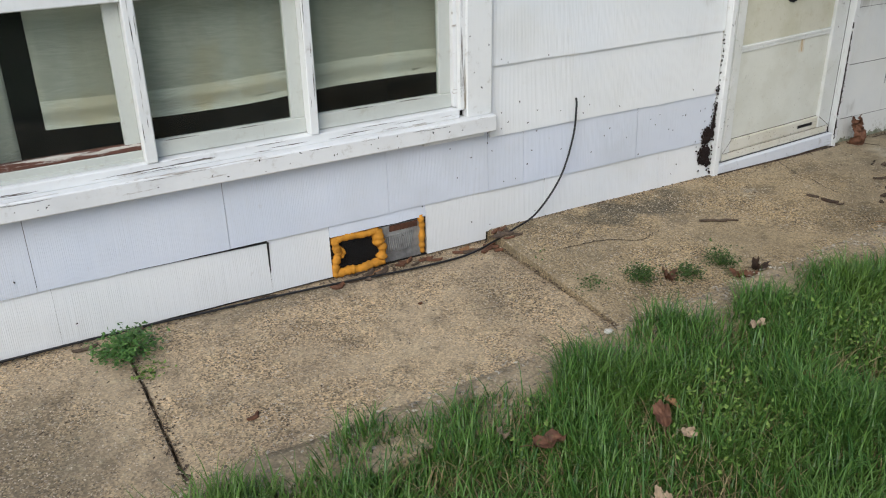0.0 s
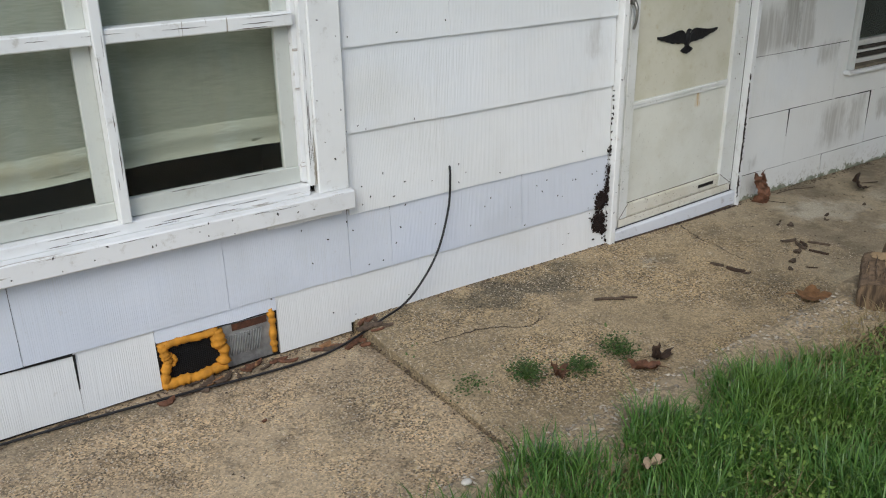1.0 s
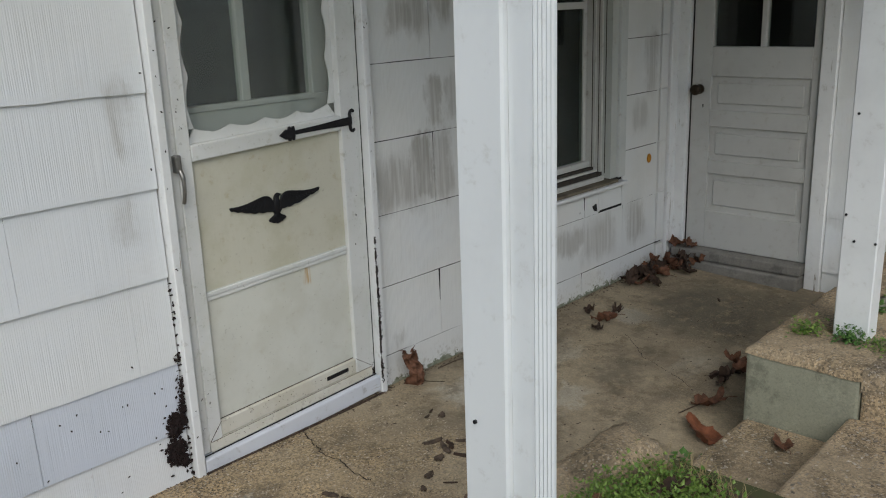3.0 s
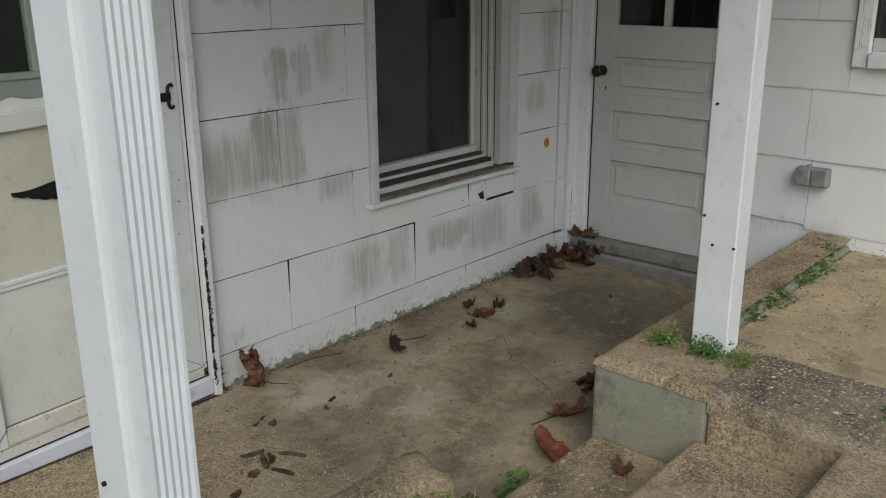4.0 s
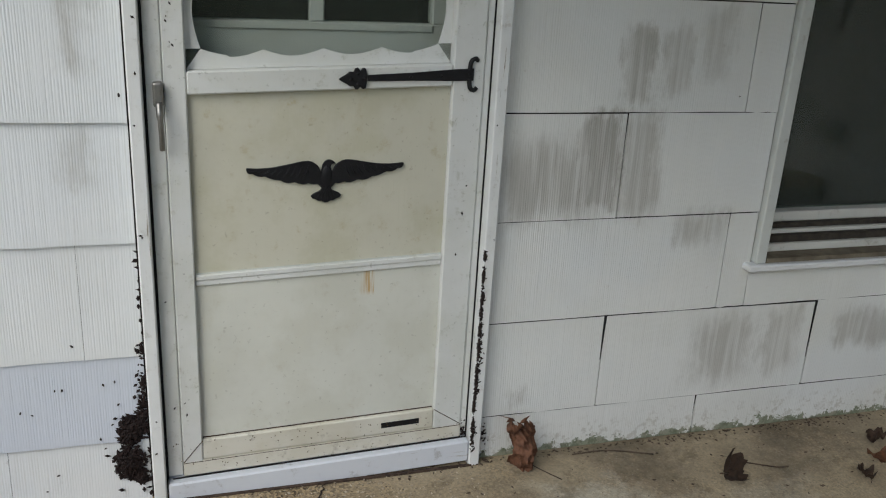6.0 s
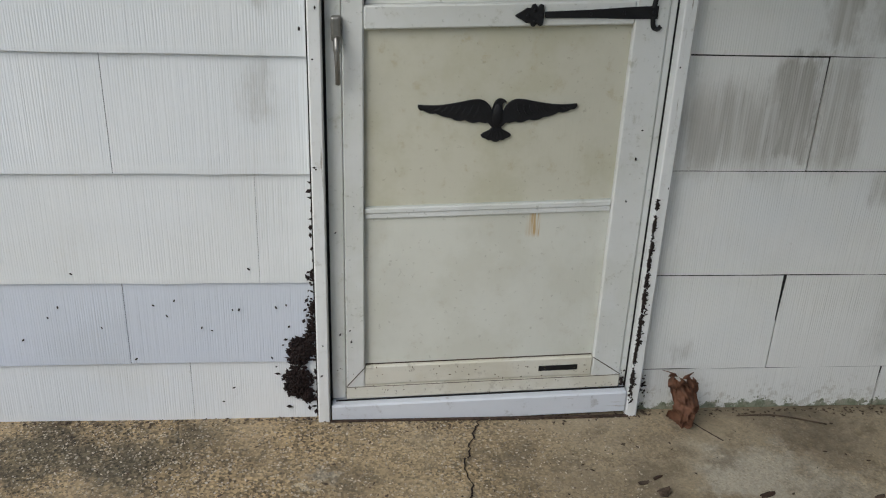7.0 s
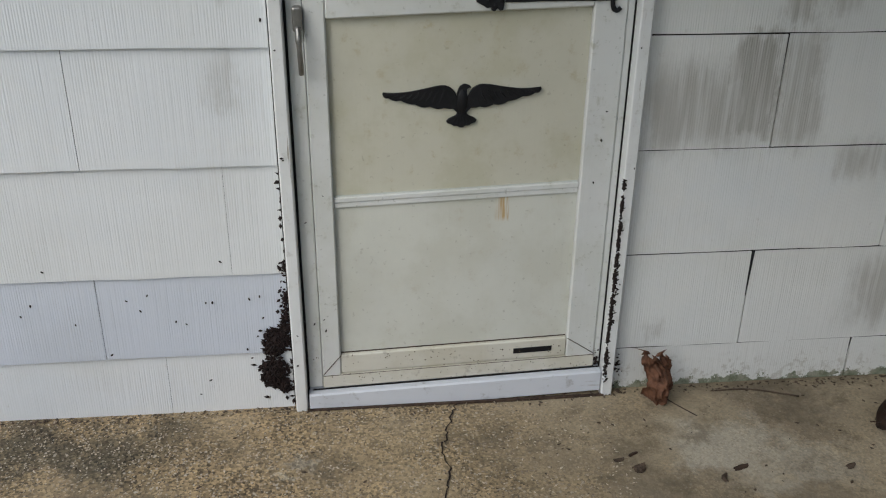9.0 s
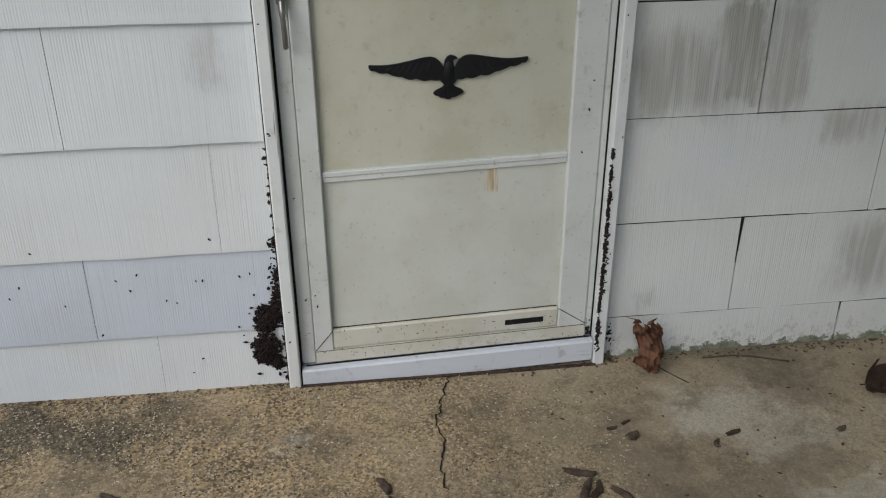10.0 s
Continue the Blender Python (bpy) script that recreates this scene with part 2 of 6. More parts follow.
WHITE = (0.74, 0.75, 0.74)
M_SIDE = siding("siding_white", (0.75, 0.765, 0.77), 0,
                [(3.02, 0.86, 0.022, 0.06, 0.03, 0.4), (3.03, 1.14, 0.02, 0.10, 0.03, 0.6), (2.2, 1.36, 0.5, 0.07, 0.06, 0.22)])
M_BLUE = siding("siding_fresh_paint", (0.62, 0.655, 0.725), 0)
M_PORCH = siding("siding_porch", (0.745, 0.75, 0.725), 0,
                 [(4.07, 0.79, 0.13, 0.09, 0.05, 0.62), (4.19, 0.83, 0.055, 0.12, 0.02, 0.75), (4.29, 0.82, 0.05, 0.13, 0.03, 0.55),
                  (4.25, 1.06, 0.04, 0.09, 0.02, 0.65), (4.35, 1.07, 0.03, 0.08, 0.02, 0.5), (4.46, 1.12, 0.04, 0.08, 0.03, 0.4),
                  (4.15, 1.38, 0.10, 0.06, 0.04, 0.7), (4.32, 1.40, 0.05, 0.06, 0.04, 0.7),
                  (4.48, 0.65, 0.07, 0.04, 0.03, 0.5), (4.62, 0.30, 0.09, 0.09, 0.05, 0.6), (4.80, 0.31, 0.05, 0.10, 0.03, 0.5),
                  (5.12, 0.33, 0.14, 0.05, 0.03, 0.55), (5.36, 0.30, 0.14, 0.09, 0.05, 0.5), (5.70, 0.31, 0.08, 0.09, 0.04, 0.6),
                  (5.72, 0.84, 0.06, 0.07, 0.04, 0.4), (5.82, 1.10, 0.05, 0.14, 0.04, 0.5), (4.03, 0.22, 0.02, 0.03, 0.02, 0.4)], True)
M_EAST = siding("siding_east", (0.74, 0.75, 0.74), 1, [(1.7, 0.36, 0.3, 0.03, 0.03, 0.3)])
M_TRIM = paint("trim_white", WHITE, amount=0.5, peel=0.095, under=(0.30, 0.27, 0.22))
M_SILL = paint("sill_white", (0.72, 0.73, 0.73), amount=0.4, grain=(0.06, 1, 1), peel=0.11, under=(0.36, 0.33, 0.29))
M_OLDTRIM = paint("sash_greyed", (0.52, 0.54, 0.50), amount=0.5, peel=0.03, under=(0.25, 0.22, 0.18))
M_RUSTY = paint("sash_bare", (0.11, 0.045, 0.03), dirt=(0.45, 0.42, 0.38), amount=0.7, grain=(0.08, 1, 1), peel=0.14, under=(0.5, 0.47, 0.42))
M_ALUM = paint("storm_frame_white", (0.67, 0.68, 0.66), dirt=(0.36, 0.36, 0.28), amount=0.6, rough=0.4, peel=0.0, cloud=(0.60, 0.61, 0.57))
M_LOWRAIL = paint("rail_yellowed", (0.64, 0.62, 0.54), dirt=(0.2, 0.17, 0.12), amount=0.6, rough=0.5, cloud=(0.56, 0.53, 0.43))
M_PALE = paint("panel_pale", (0.625, 0.63, 0.565), dirt=(0.50, 0.47, 0.38), amount=0.5, rough=0.5, cloud=(0.56, 0.56, 0.485), runs=[(3.630, 0.556, 0.016, 0.03)])
M_CREAM = paint("panel_cream", (0.565, 0.55, 0.45), dirt=(0.44, 0.39, 0.25), amount=0.75, rough=0.5, cloud=(0.48, 0.465, 0.345))
M_PDOOR = paint("panel_door_white", (0.51, 0.51, 0.485), amount=0.5, peel=0.02, under=(0.35, 0.32, 0.28))
M_THRESH = paint("threshold_white", (0.64, 0.67, 0.72), dirt=(0.24, 0.22, 0.20), amount=0.6, grain=(0.05, 1, 1), peel=0.13, under=(0.40, 0.39, 0.37))
M_POST = paint("post_white", (0.75, 0.77, 0.77), amount=0.25, peel=0.0)
M_IRON = plain("black_iron", (0.012, 0.012, 0.014), 0.55, 0.3, 0.4, 40, 0.3)
M_RUST = plain("rust", (0.11, 0.045, 0.025), 0.9, 0.0, 0.6, 40, 0.6)
M_ROT = plain("rotten_wood", (0.028, 0.019, 0.014), 0.95, 0.0, 0.7, 60, 0.8, (0.10, 0.065, 0.045))
M_RAIL = paint("window_rail_white", (0.60, 0.60, 0.56), dirt=(0.22, 0.19, 0.14), amount=0.6, rough=0.5, peel=0.05, under=(0.2, 0.17, 0.13))
M_GROOVE = plain("track_dirt", (0.030, 0.026, 0.021), 0.95, 0, 0.5, 40, 0.4, (0.065, 0.055, 0.042))
# white trim darkened by porch shade in its colour, besides dirt and peeling
M_SHADETRIM = paint("casing_shaded", (0.58, 0.60, 0.57), amount=0.6, peel=0.06, under=(0.24, 0.21, 0.17))
M_GALV = plain("galvanised", (0.42, 0.43, 0.43), 0.5, 0.6, 0.45, 25, 0.2)
M_HANDLE = plain("handle_metal", (0.32, 0.31, 0.29), 0.4, 0.8, 0.3, 30, 0.1)
M_FOAM = plain("orange_foam", (0.62, 0.27, 0.025), 0.75, 0, 0.45, 22, 0.5)
M_MESH = plain("wire_mesh", (0.03, 0.03, 0.032), 0.6, 0.5, 0.3, 60, 0.2)
M_DARK = plain("dark_inside", (0.012, 0.012, 0.012), 0.9, 0, 0.2, 5, 0)
M_FELT = plain("dark_felt", (0.035, 0.033, 0.03), 0.9, 0, 0.4, 20, 0)
# near-black, so the colour itself carries the darkness of the unlit rooms
M_ROOMDARK = plain("room_darkness", (0.014, 0.016, 0.014), 0.9, 0, 0.3, 3, 0)
M_BLACK = plain("cable_black", (0.012, 0.012, 0.013), 0.5, 0, 0.2, 30, 0)
M_GRIME = plain("dark_crumbs", (0.022, 0.013, 0.010), 0.8, 0, 0.5, 120, 0.3)
M_CLUMP = plain("dark_clump", (0.008, 0.006, 0.006), 0.7, 0, 0.5, 150, 0.3, (0.022, 0.011, 0.009), 0.2)
def blind_cloth(name, base):
    """Coarse woven cloth with pulled threads, vertical creases and old brown water stains."""
    n = Nodes(name, 0.95, 0, 0.1)
    weave = n.noise(260, 3, 0.6, (0.12, 0.12, 1.0))
    crease = n.ramp(n.noise(4.5, 3, 0.6, (1.0, 1.0, 0.06)), 0.56, 0.62)
    c = n.mix(n.ramp(weave, 0.35, 0.65), base, tuple(v * 0.80 for v in base))
    c = n.mix(n.math('MULTIPLY', crease, 0.30), c, tuple(v * f for v, f in zip(base, (0.80, 0.74, 0.60))))
    wob = n.math('MULTIPLY', n.math('SUBTRACT', n.noise(9, 5, 0.7), 0.5), 0.16)
    for cx, cz, hx, hz, amount in ((0.98, 0.76, 0.04, 0.09, 0.28), (0.60, 0.70, 0.09, 0.035, 0.35), (1.10, 0.70, 0.20, 0.02, 0.3), (1.62, 0.84, 0.03, 0.12, 0.2)):
        c = n.mix(n.math('MULTIPLY', n.patch(cx, cz, hx, hz, 0.03, wob), amount), c, tuple(v * f for v, f in zip(base, (0.80, 0.62, 0.36))))
    n.color(c)
    n.bump(weave, 0.5, 0.002)
    n.bump(n.noise(7, 4, 0.6, (1.0, 1.0, 0.35)), 0.5, 0.02)
    return n.mat


M_BLIND = blind_cloth("blind_cloth", (0.43, 0.425, 0.37))
M_HEM = blind_cloth("hem_cloth", (0.60, 0.59, 0.52))
M_GLASS = glass("window_glass", (0.88, 0.91, 0.89), 0.015)
# its grey film puts the hazy reflection into the colour
M_SCREEN = glass("hazy_glass", (0.55, 0.62, 0.58), 0.07)
M_WALK = concrete("walk_concrete", (0.50, 0.395, 0.265), (0.37, 0.292, 0.20), 1.0, (0.17, 0.14, 0.10), 0.55, 0.0, None,
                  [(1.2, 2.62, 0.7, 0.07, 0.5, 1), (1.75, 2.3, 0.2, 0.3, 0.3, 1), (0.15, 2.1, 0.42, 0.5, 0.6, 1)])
M_UPPER = concrete("upper_concrete", (0.55, 0.43, 0.27), (0.41, 0.33, 0.21), 0.3, (0.15, 0.125, 0.085), 0.5)
# the dark patch at x 5.5 paints deep-porch shade along with dirt
M_FLOOR = concrete("porch_concrete", (0.40, 0.315, 0.20), (0.275, 0.22, 0.142), 1.0, (0.10, 0.085, 0.065), 0.6, 0.0, ((0.39, 0.325, 0.225), (0.235, 0.195, 0.138)),
                   [(4.15, 2.48, 0.20, 0.12, 0.9), (4.28, 2.36, 0.22, 0.10, 0.6), (4.32, 2.16, 0.16, 0.08, 0.75), (4.62, 2.40, 0.16, 0.10, 0.5), (5.18, 2.40, 0.12, 0.13, 0.8), (3.13, 2.463, 0.055, 0.035, 0.9), (4.9, 1.95, 0.2, 0.1, 0.4),
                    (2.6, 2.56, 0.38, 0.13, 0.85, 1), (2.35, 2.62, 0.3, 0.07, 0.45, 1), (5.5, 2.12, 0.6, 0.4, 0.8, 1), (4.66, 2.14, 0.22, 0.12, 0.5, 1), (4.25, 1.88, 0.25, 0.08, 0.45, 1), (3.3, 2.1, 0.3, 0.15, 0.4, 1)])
M_CURB = concrete("curb_concrete", (0.42, 0.335, 0.225), (0.28, 0.225, 0.15), 0.7, (0.08, 0.07, 0.05), 0.75)
M_RUBBLE = concrete("rubble_concrete", (0.32, 0.26, 0.18), (0.18, 0.15, 0.11), 0.6, (0.07, 0.062, 0.048), 0.8)
M_CURBSIDE = concrete("curb_side", (0.30, 0.30, 0.225), (0.26, 0.265, 0.20), 0.1, (0.19, 0.20, 0.15), 0.5)
M_SOIL = plain("soil", (0.10, 0.075, 0.045), 0.95, 0, 0.6, 9, 0.8)
M_LAWN = plain("lawn_ground", (0.05, 0.07, 0.022), 0.95, 0, 0.5, 4, 0.8, (0.09, 0.075, 0.035))
M_GRASS = leafy("grass_blades", (0.025, 0.084, 0.013), (0.115, 0.21, 0.042), (0.095, 0.16, 0.027), 0.38)
M_STRAW = leafy("dry_blades", (0.30, 0.24, 0.12), (0.20, 0.15, 0.07), None, 0.7)
M_CLOVER = leafy("clover_leaves", (0.065, 0.13, 0.018), (0.18, 0.26, 0.055), None, 0.5)
M_WEED = leafy("weed_leaves", (0.035, 0.10, 0.02), (0.10, 0.20, 0.045), None, 0.5)
M_MOSS = leafy("moss_leaves", (0.025, 0.055, 0.014), (0.085, 0.13, 0.035), None, 0.7)
M_LEAF = plain("dead_leaf", (0.17, 0.075, 0.04), 0.75, 0, 0.6, 45, 0.4)
M_LEAFRED = plain("red_dead_leaf", (0.24, 0.085, 0.04), 0.7, 0, 0.45, 35, 0.4)
M_LEAFTAN = plain("tan_dead_leaf", (0.30, 0.155, 0.07), 0.75, 0, 0.5, 45, 0.4)
M_LEAFPALE = plain("pale_dead_leaf", (0.40, 0.29, 0.19), 0.75, 0, 0.4, 45, 0.4)
M_LEAFDARK = plain("dark_dead_leaf", (0.06, 0.035, 0.022), 0.8, 0, 0.5, 45, 0.4)
M_BARK = plain("bark", (0.12, 0.085, 0.06), 0.95, 0, 0.65, 35, 1.0)
M_LOGSIDE = plain("log_side", (0.20, 0.135, 0.082), 0.95, 0, 0.6, 38, 1.0, (0.07, 0.048, 0.032))
def end_grain(name):
    n = Nodes(name, 0.95, 0, 0.2)
    g1 = n.noise(60, 4, 0.6, (1, 1, 0.12))
    n.color(n.mix(n.ramp(g1, 0.35, 0.65), (0.21, 0.145, 0.088), (0.065, 0.045, 0.03)))
    n.bump(g1, 0.8, 0.006)
    return n.mat


M_LOGEND = end_grain("log_end")
M_WOOD = plain("log_wood", (0.42, 0.29, 0.16), 0.9, 0, 0.5, 22, 0.6)
M_STONE = plain("white_pebble", (0.62, 0.58, 0.50), 0.8, 0, 0.25, 60, 0.2)
# dark colour chosen for the unseen roof to cut bounce light below it
M_ROOFDARK = plain("roof_unseen_dark", (0.13, 0.10, 0.075), 0.9, 0, 0.5, 14, 0.5)
M_KNOB = plain("dark_brass", (0.06, 0.045, 0.03), 0.35, 0.8, 0.4, 30, 0.1)

# ---- builders ----
ORG = {}


def thing(name, at, label, category="", group="", kind=""):
    ob = new(name)
    ob.location = at
    ob.empty_display_size = 0.05
    ORG[ob] = Vector(at)
    return tagged(ob, label, category, group, kind)


def finish(name, bm, mat, smooth=False):
    bmesh.ops.recalc_face_normals(bm, faces=bm.faces)
    me = bpy.data.meshes.new(name)
    bm.to_mesh(me)
    bm.free()
    me.materials.append(mat)
    if smooth:
        me.shade_smooth()
    return me


def part(name, bm, mat, parent, label="", smooth=False):
    """Links a bmesh, in world metres, as one mesh under a thing or part."""
    o = ORG[parent]
    bm.transform(Matrix.Translation(-o))
    ob = new(name, finish(name, bm, mat, smooth))
    ob.parent = parent
    ORG[ob] = o
    if label:
        ob["label"] = label
    return ob


def solo(name, bm, mat, label, category="", group="", kind="", smooth=False, at=(0, 0, 0)):
    """Links a bmesh, in world metres, as a thing of one mesh."""
    bm.transform(Matrix.Translation(-Vector(at)))
    ob = new(name, finish(name, bm, mat, smooth))
    ob.location = at
    ORG[ob] = Vector(at)
    return tagged(ob, label, category, group, kind)


def box(x0, x1, y0, y1, z0, z1, bevel=0.0, bm=None, seg=1):
    own = bmesh.new()
    bmesh.ops.create_cube(own, size=1)
    for v in own.verts:
        v.co = Vector(((x0 + x1) / 2 + v.co.x * (x1 - x0), (y0 + y1) / 2 + v.co.y * (y1 - y0), (z0 + z1) / 2 + v.co.z * (z1 - z0)))
    if bevel:
        bmesh.ops.bevel(own, geom=own.edges[:], offset=bevel, segments=seg, affect='EDGES', profile=0.5)
    if bm is None:
        return own
    return join(bm, own)


def join(bm, own):
    me = bpy.data.meshes.new("tmp")
    own.to_mesh(me)
    own.free()
    bm.from_mesh(me)
    bpy.data.meshes.remove(me)
    return bm


def outline(points, depth, place, bevel=0.0):
    """A flat plate with this outline in its own x, y, depth thick along its z, at the pose place."""
    bm = bmesh.new()
    f = bm.faces.new([bm.verts.new((x, y, 0)) for x, y in points])
    ext = bmesh.ops.extrude_face_region(bm, geom=[f])
    bmesh.ops.translate(bm, vec=(0, 0, depth), verts=[v for v in ext["geom"] if isinstance(v, bmesh.types.BMVert)])
    if bevel:
        bmesh.ops.bevel(bm, geom=bm.edges[:], offset=bevel, segments=1, affect='EDGES')
    bm.transform(place)
    return bm


def tube(points, r, sides=8):
    """A round bar along points, of radius r (or a radius for each point)."""
    bm = bmesh.new()
    rings = []
    pts = [Vector(p) for p in points]
    for i, p in enumerate(pts):
        d = (pts[min(i + 1, len(pts) - 1)] - pts[max(i - 1, 0)]).normalized()
        a = d.orthogonal().normalized() if i == 0 else (a - d * a.dot(d)).normalized()
        b = d.cross(a)
        ri = r[i] if isinstance(r, (list, tuple)) else r
        rings.append([bm.verts.new(p + (a * math.cos(k * 2 * math.pi / sides) + b * math.sin(k * 2 * math.pi / sides)) * ri) for k in range(sides)])
    for u, v in zip(rings, rings[1:]):
        for k in range(sides):
            bm.faces.new((u[k], u[(k + 1) % sides], v[(k + 1) % sides], v[k]))
    bm.faces.new(rings[0]), bm.faces.new(rings[-1])
    return bm


def spline(points, n=10):
    """A smooth line through points."""
    p = [Vector(q) for q in points]
    p = [p[0] * 2 - p[1], *p, p[-1] * 2 - p[-2]]
    out = []
    for i in range(1, len(p) - 2):
        for k in range(n):
            t = k / n
            out.append(0.5 * (2 * p[i] + (p[i + 1] - p[i - 1]) * t + (2 * p[i - 1] - 5 * p[i] + 4 * p[i + 1] - p[i + 2]) * t * t
                              + (3 * p[i] - p[i - 1] - 3 * p[i + 1] + p[i + 2]) * t ** 3))
    return out + [p[-2]]


def raw(name, verts, faces, mat, smooth=False):
    me = bpy.data.meshes.new(name)
    me.from_pydata(verts, [], faces)
    me.materials.append(mat)
    if smooth:
        me.shade_smooth()
    me.update()
    return me


def wall_cells(u0, u1, z0, z1, holes):
    """Rectangles of a wall from u0 to u1 and z0 to z1 that leave the holes (u0, u1, z0, z1) open."""
    us = sorted({u0, u1, *[v for h in holes for v in h[:2] if u0 < v < u1]})
    for a, b in zip(us, us[1:]):
        z = z0
        for h in sorted((h for h in holes if h[0] < b - 1e-6 and h[1] > a + 1e-6), key=lambda h: h[2]):
            if h[2] > z:
                yield a, b, z, h[2]
            z = h[3]
        if z < z1:
            yield a, b, z, z1


def floor_z(x, y):
    """Height of the sunken walk and porch floor."""
    return 0.0 if x < 1.965 else 0.045 - 0.048 * (2.7 - y)


def curb_y(x):
    """The curb's edge towards the house."""
    return min(1.42 + 0.05 * x, 1.575)


# ---- structure ----
Y0 = 2.70            # face of the siding on the long wall
X0 = 6.07            # face of the siding on the end wall
HOLES_S = [(-0.55, 1.86, 0.52, 2.0), (3.16, 3.895, 0.05, 2.06), (4.69, 5.506, 0.56, 1.86)]
HOLES_E = [(1.98, 2.62, 0.12, 2.08), (0.55, 1.39, 1.09, 2.0)]


def backing(name, cells, pose_box, label):
    bm = bmesh.new()
    for c in cells:
        pose_box(bm, *c)
    return solo(name, bm, M_FELT, label, "wall", kind="structure")


wall_south = backing("wall_south", wall_cells(-3.2, 6.25, -0.35, 2.75, HOLES_S), lambda bm, a, b, c, d: box(a, b, Y0 + 0.016, Y0 + 0.17, c, d, 0, bm),
                     "white house wall clad in ribbed cement shingles")
wall_east = backing("wall_east", wall_cells(-3.0, Y0 + 0.012, -0.35, 2.75, HOLES_E), lambda bm, a, b, c, d: box(X0 + 0.016, X0 + 0.17, a, b, c, d, 0, bm),
                    "white end wall clad in cement shingles")

# rooms behind the openings, their darkness put into a near-black colour
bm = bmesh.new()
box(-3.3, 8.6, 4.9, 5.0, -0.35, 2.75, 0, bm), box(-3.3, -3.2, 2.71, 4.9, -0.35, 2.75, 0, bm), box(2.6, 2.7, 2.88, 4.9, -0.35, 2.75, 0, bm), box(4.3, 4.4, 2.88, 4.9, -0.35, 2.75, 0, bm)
solo("wall_inside", bm, M_ROOMDARK, "near-black inner walls behind the windows, room darkness put into the colour", "wall", kind="structure")
solo("floor_inside", box(-3.3, 8.6, 2.88, 4.9, -0.4, -0.35), M_ROOMDARK, "near-black floor of the rooms inside, darkness put into the colour", "floor", kind="structure")
solo("ceiling", box(-3.3, 8.6, 2.88, 5.0, 2.75, 2.85), M_ROOMDARK, "near-black ceiling of the rooms inside, darkness put into the colour", "ceiling", kind="structure")
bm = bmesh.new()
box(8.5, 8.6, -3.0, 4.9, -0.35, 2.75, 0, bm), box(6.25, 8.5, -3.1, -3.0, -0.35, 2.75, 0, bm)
solo("wall_inside_east", bm, M_ROOMDARK, "near-black inner walls of the end rooms, darkness put into the colour", "wall", kind="structure")
solo("ceiling_east", box(6.09, 8.6, -3.1, 2.88, 2.75, 2.85), M_ROOMDARK, "near-black ceiling of the end room, darkness put into the colour", "ceiling", kind="structure")

# porch roof on its beam, out of view, sized to shade the porch
bm = bmesh.new()
box(2.75, 6.07, 0.60, 2.68, 2.30, 2.40, 0, bm), box(2.72, 6.07, 1.262, 1.35, 2.06, 2.30, 0, bm)
solo("porch_roof", bm, M_ROOFDARK, "unseen porch roof resting on a beam, dark to cut bounce light", "roof", kind="structure")

# sunken walk and porch floor
rs = random.Random(4)


def slab(name, x0, x1, y0, y1, mat, label, nx=30, ny=16, drop=0.3):
    bm = bmesh.new()
    top = []
    for i in range(nx + 1):
        row = []
        for j in range(ny + 1):
            x, y = x0 + (x1 - x0) * i / nx, y0 + (y1 - y0) * j / ny
            edge = min(i, nx - i, j, ny - j) == 0
            z = floor_z(x0 + 0.03 if x < x0 + 0.03 else x, y) + 0.005 * noise.noise((x * 2.3, y * 2.3, 1)) - (0.006 if edge else 0)
            ex = 0.004 * noise.noise((x * 30, y * 30, 3)) if edge else 0
            row.append(bm.verts.new((x + ex, y + ex, z)))
        top.append(row)
    for i in range(nx):
        for j in range(ny):
            bm.faces.new((top[i][j], top[i + 1][j], top[i + 1][j + 1], top[i][j + 1]))
    rim = [top[i][0] for i in range(nx + 1)] + [top[nx][j] for j in range(1, ny + 1)] + [top[i][ny] for i in range(nx - 1, -1, -1)] + [top[0][j] for j in range(ny - 1, 0, -1)]
    low = [bm.verts.new((v.co.x, v.co.y, v.co.z - drop)) for v in rim]
    for k in range(len(rim)):
        bm.faces.new((rim[k], rim[(k + 1) % len(rim)], low[(k + 1) % len(rim)], low[k]))
    return solo(name, bm, mat, label, "pavement", kind="structure", smooth=False)


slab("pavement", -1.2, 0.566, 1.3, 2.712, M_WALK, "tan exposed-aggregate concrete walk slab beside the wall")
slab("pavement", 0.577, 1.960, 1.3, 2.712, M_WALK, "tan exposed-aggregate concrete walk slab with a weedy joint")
slab("floor", 1.968, 6.09, 1.3, 2.712, M_FLOOR, "stained tan concrete porch floor, worn to grey, with deep-porch shade and dirt in its colour", 90, 30)
solo("joint_soil", box(-1.2, 6.0, 1.3, 2.7, -0.32, -0.03), M_SOIL, "dark soil in the joints of the walk", "soil", kind="structure")


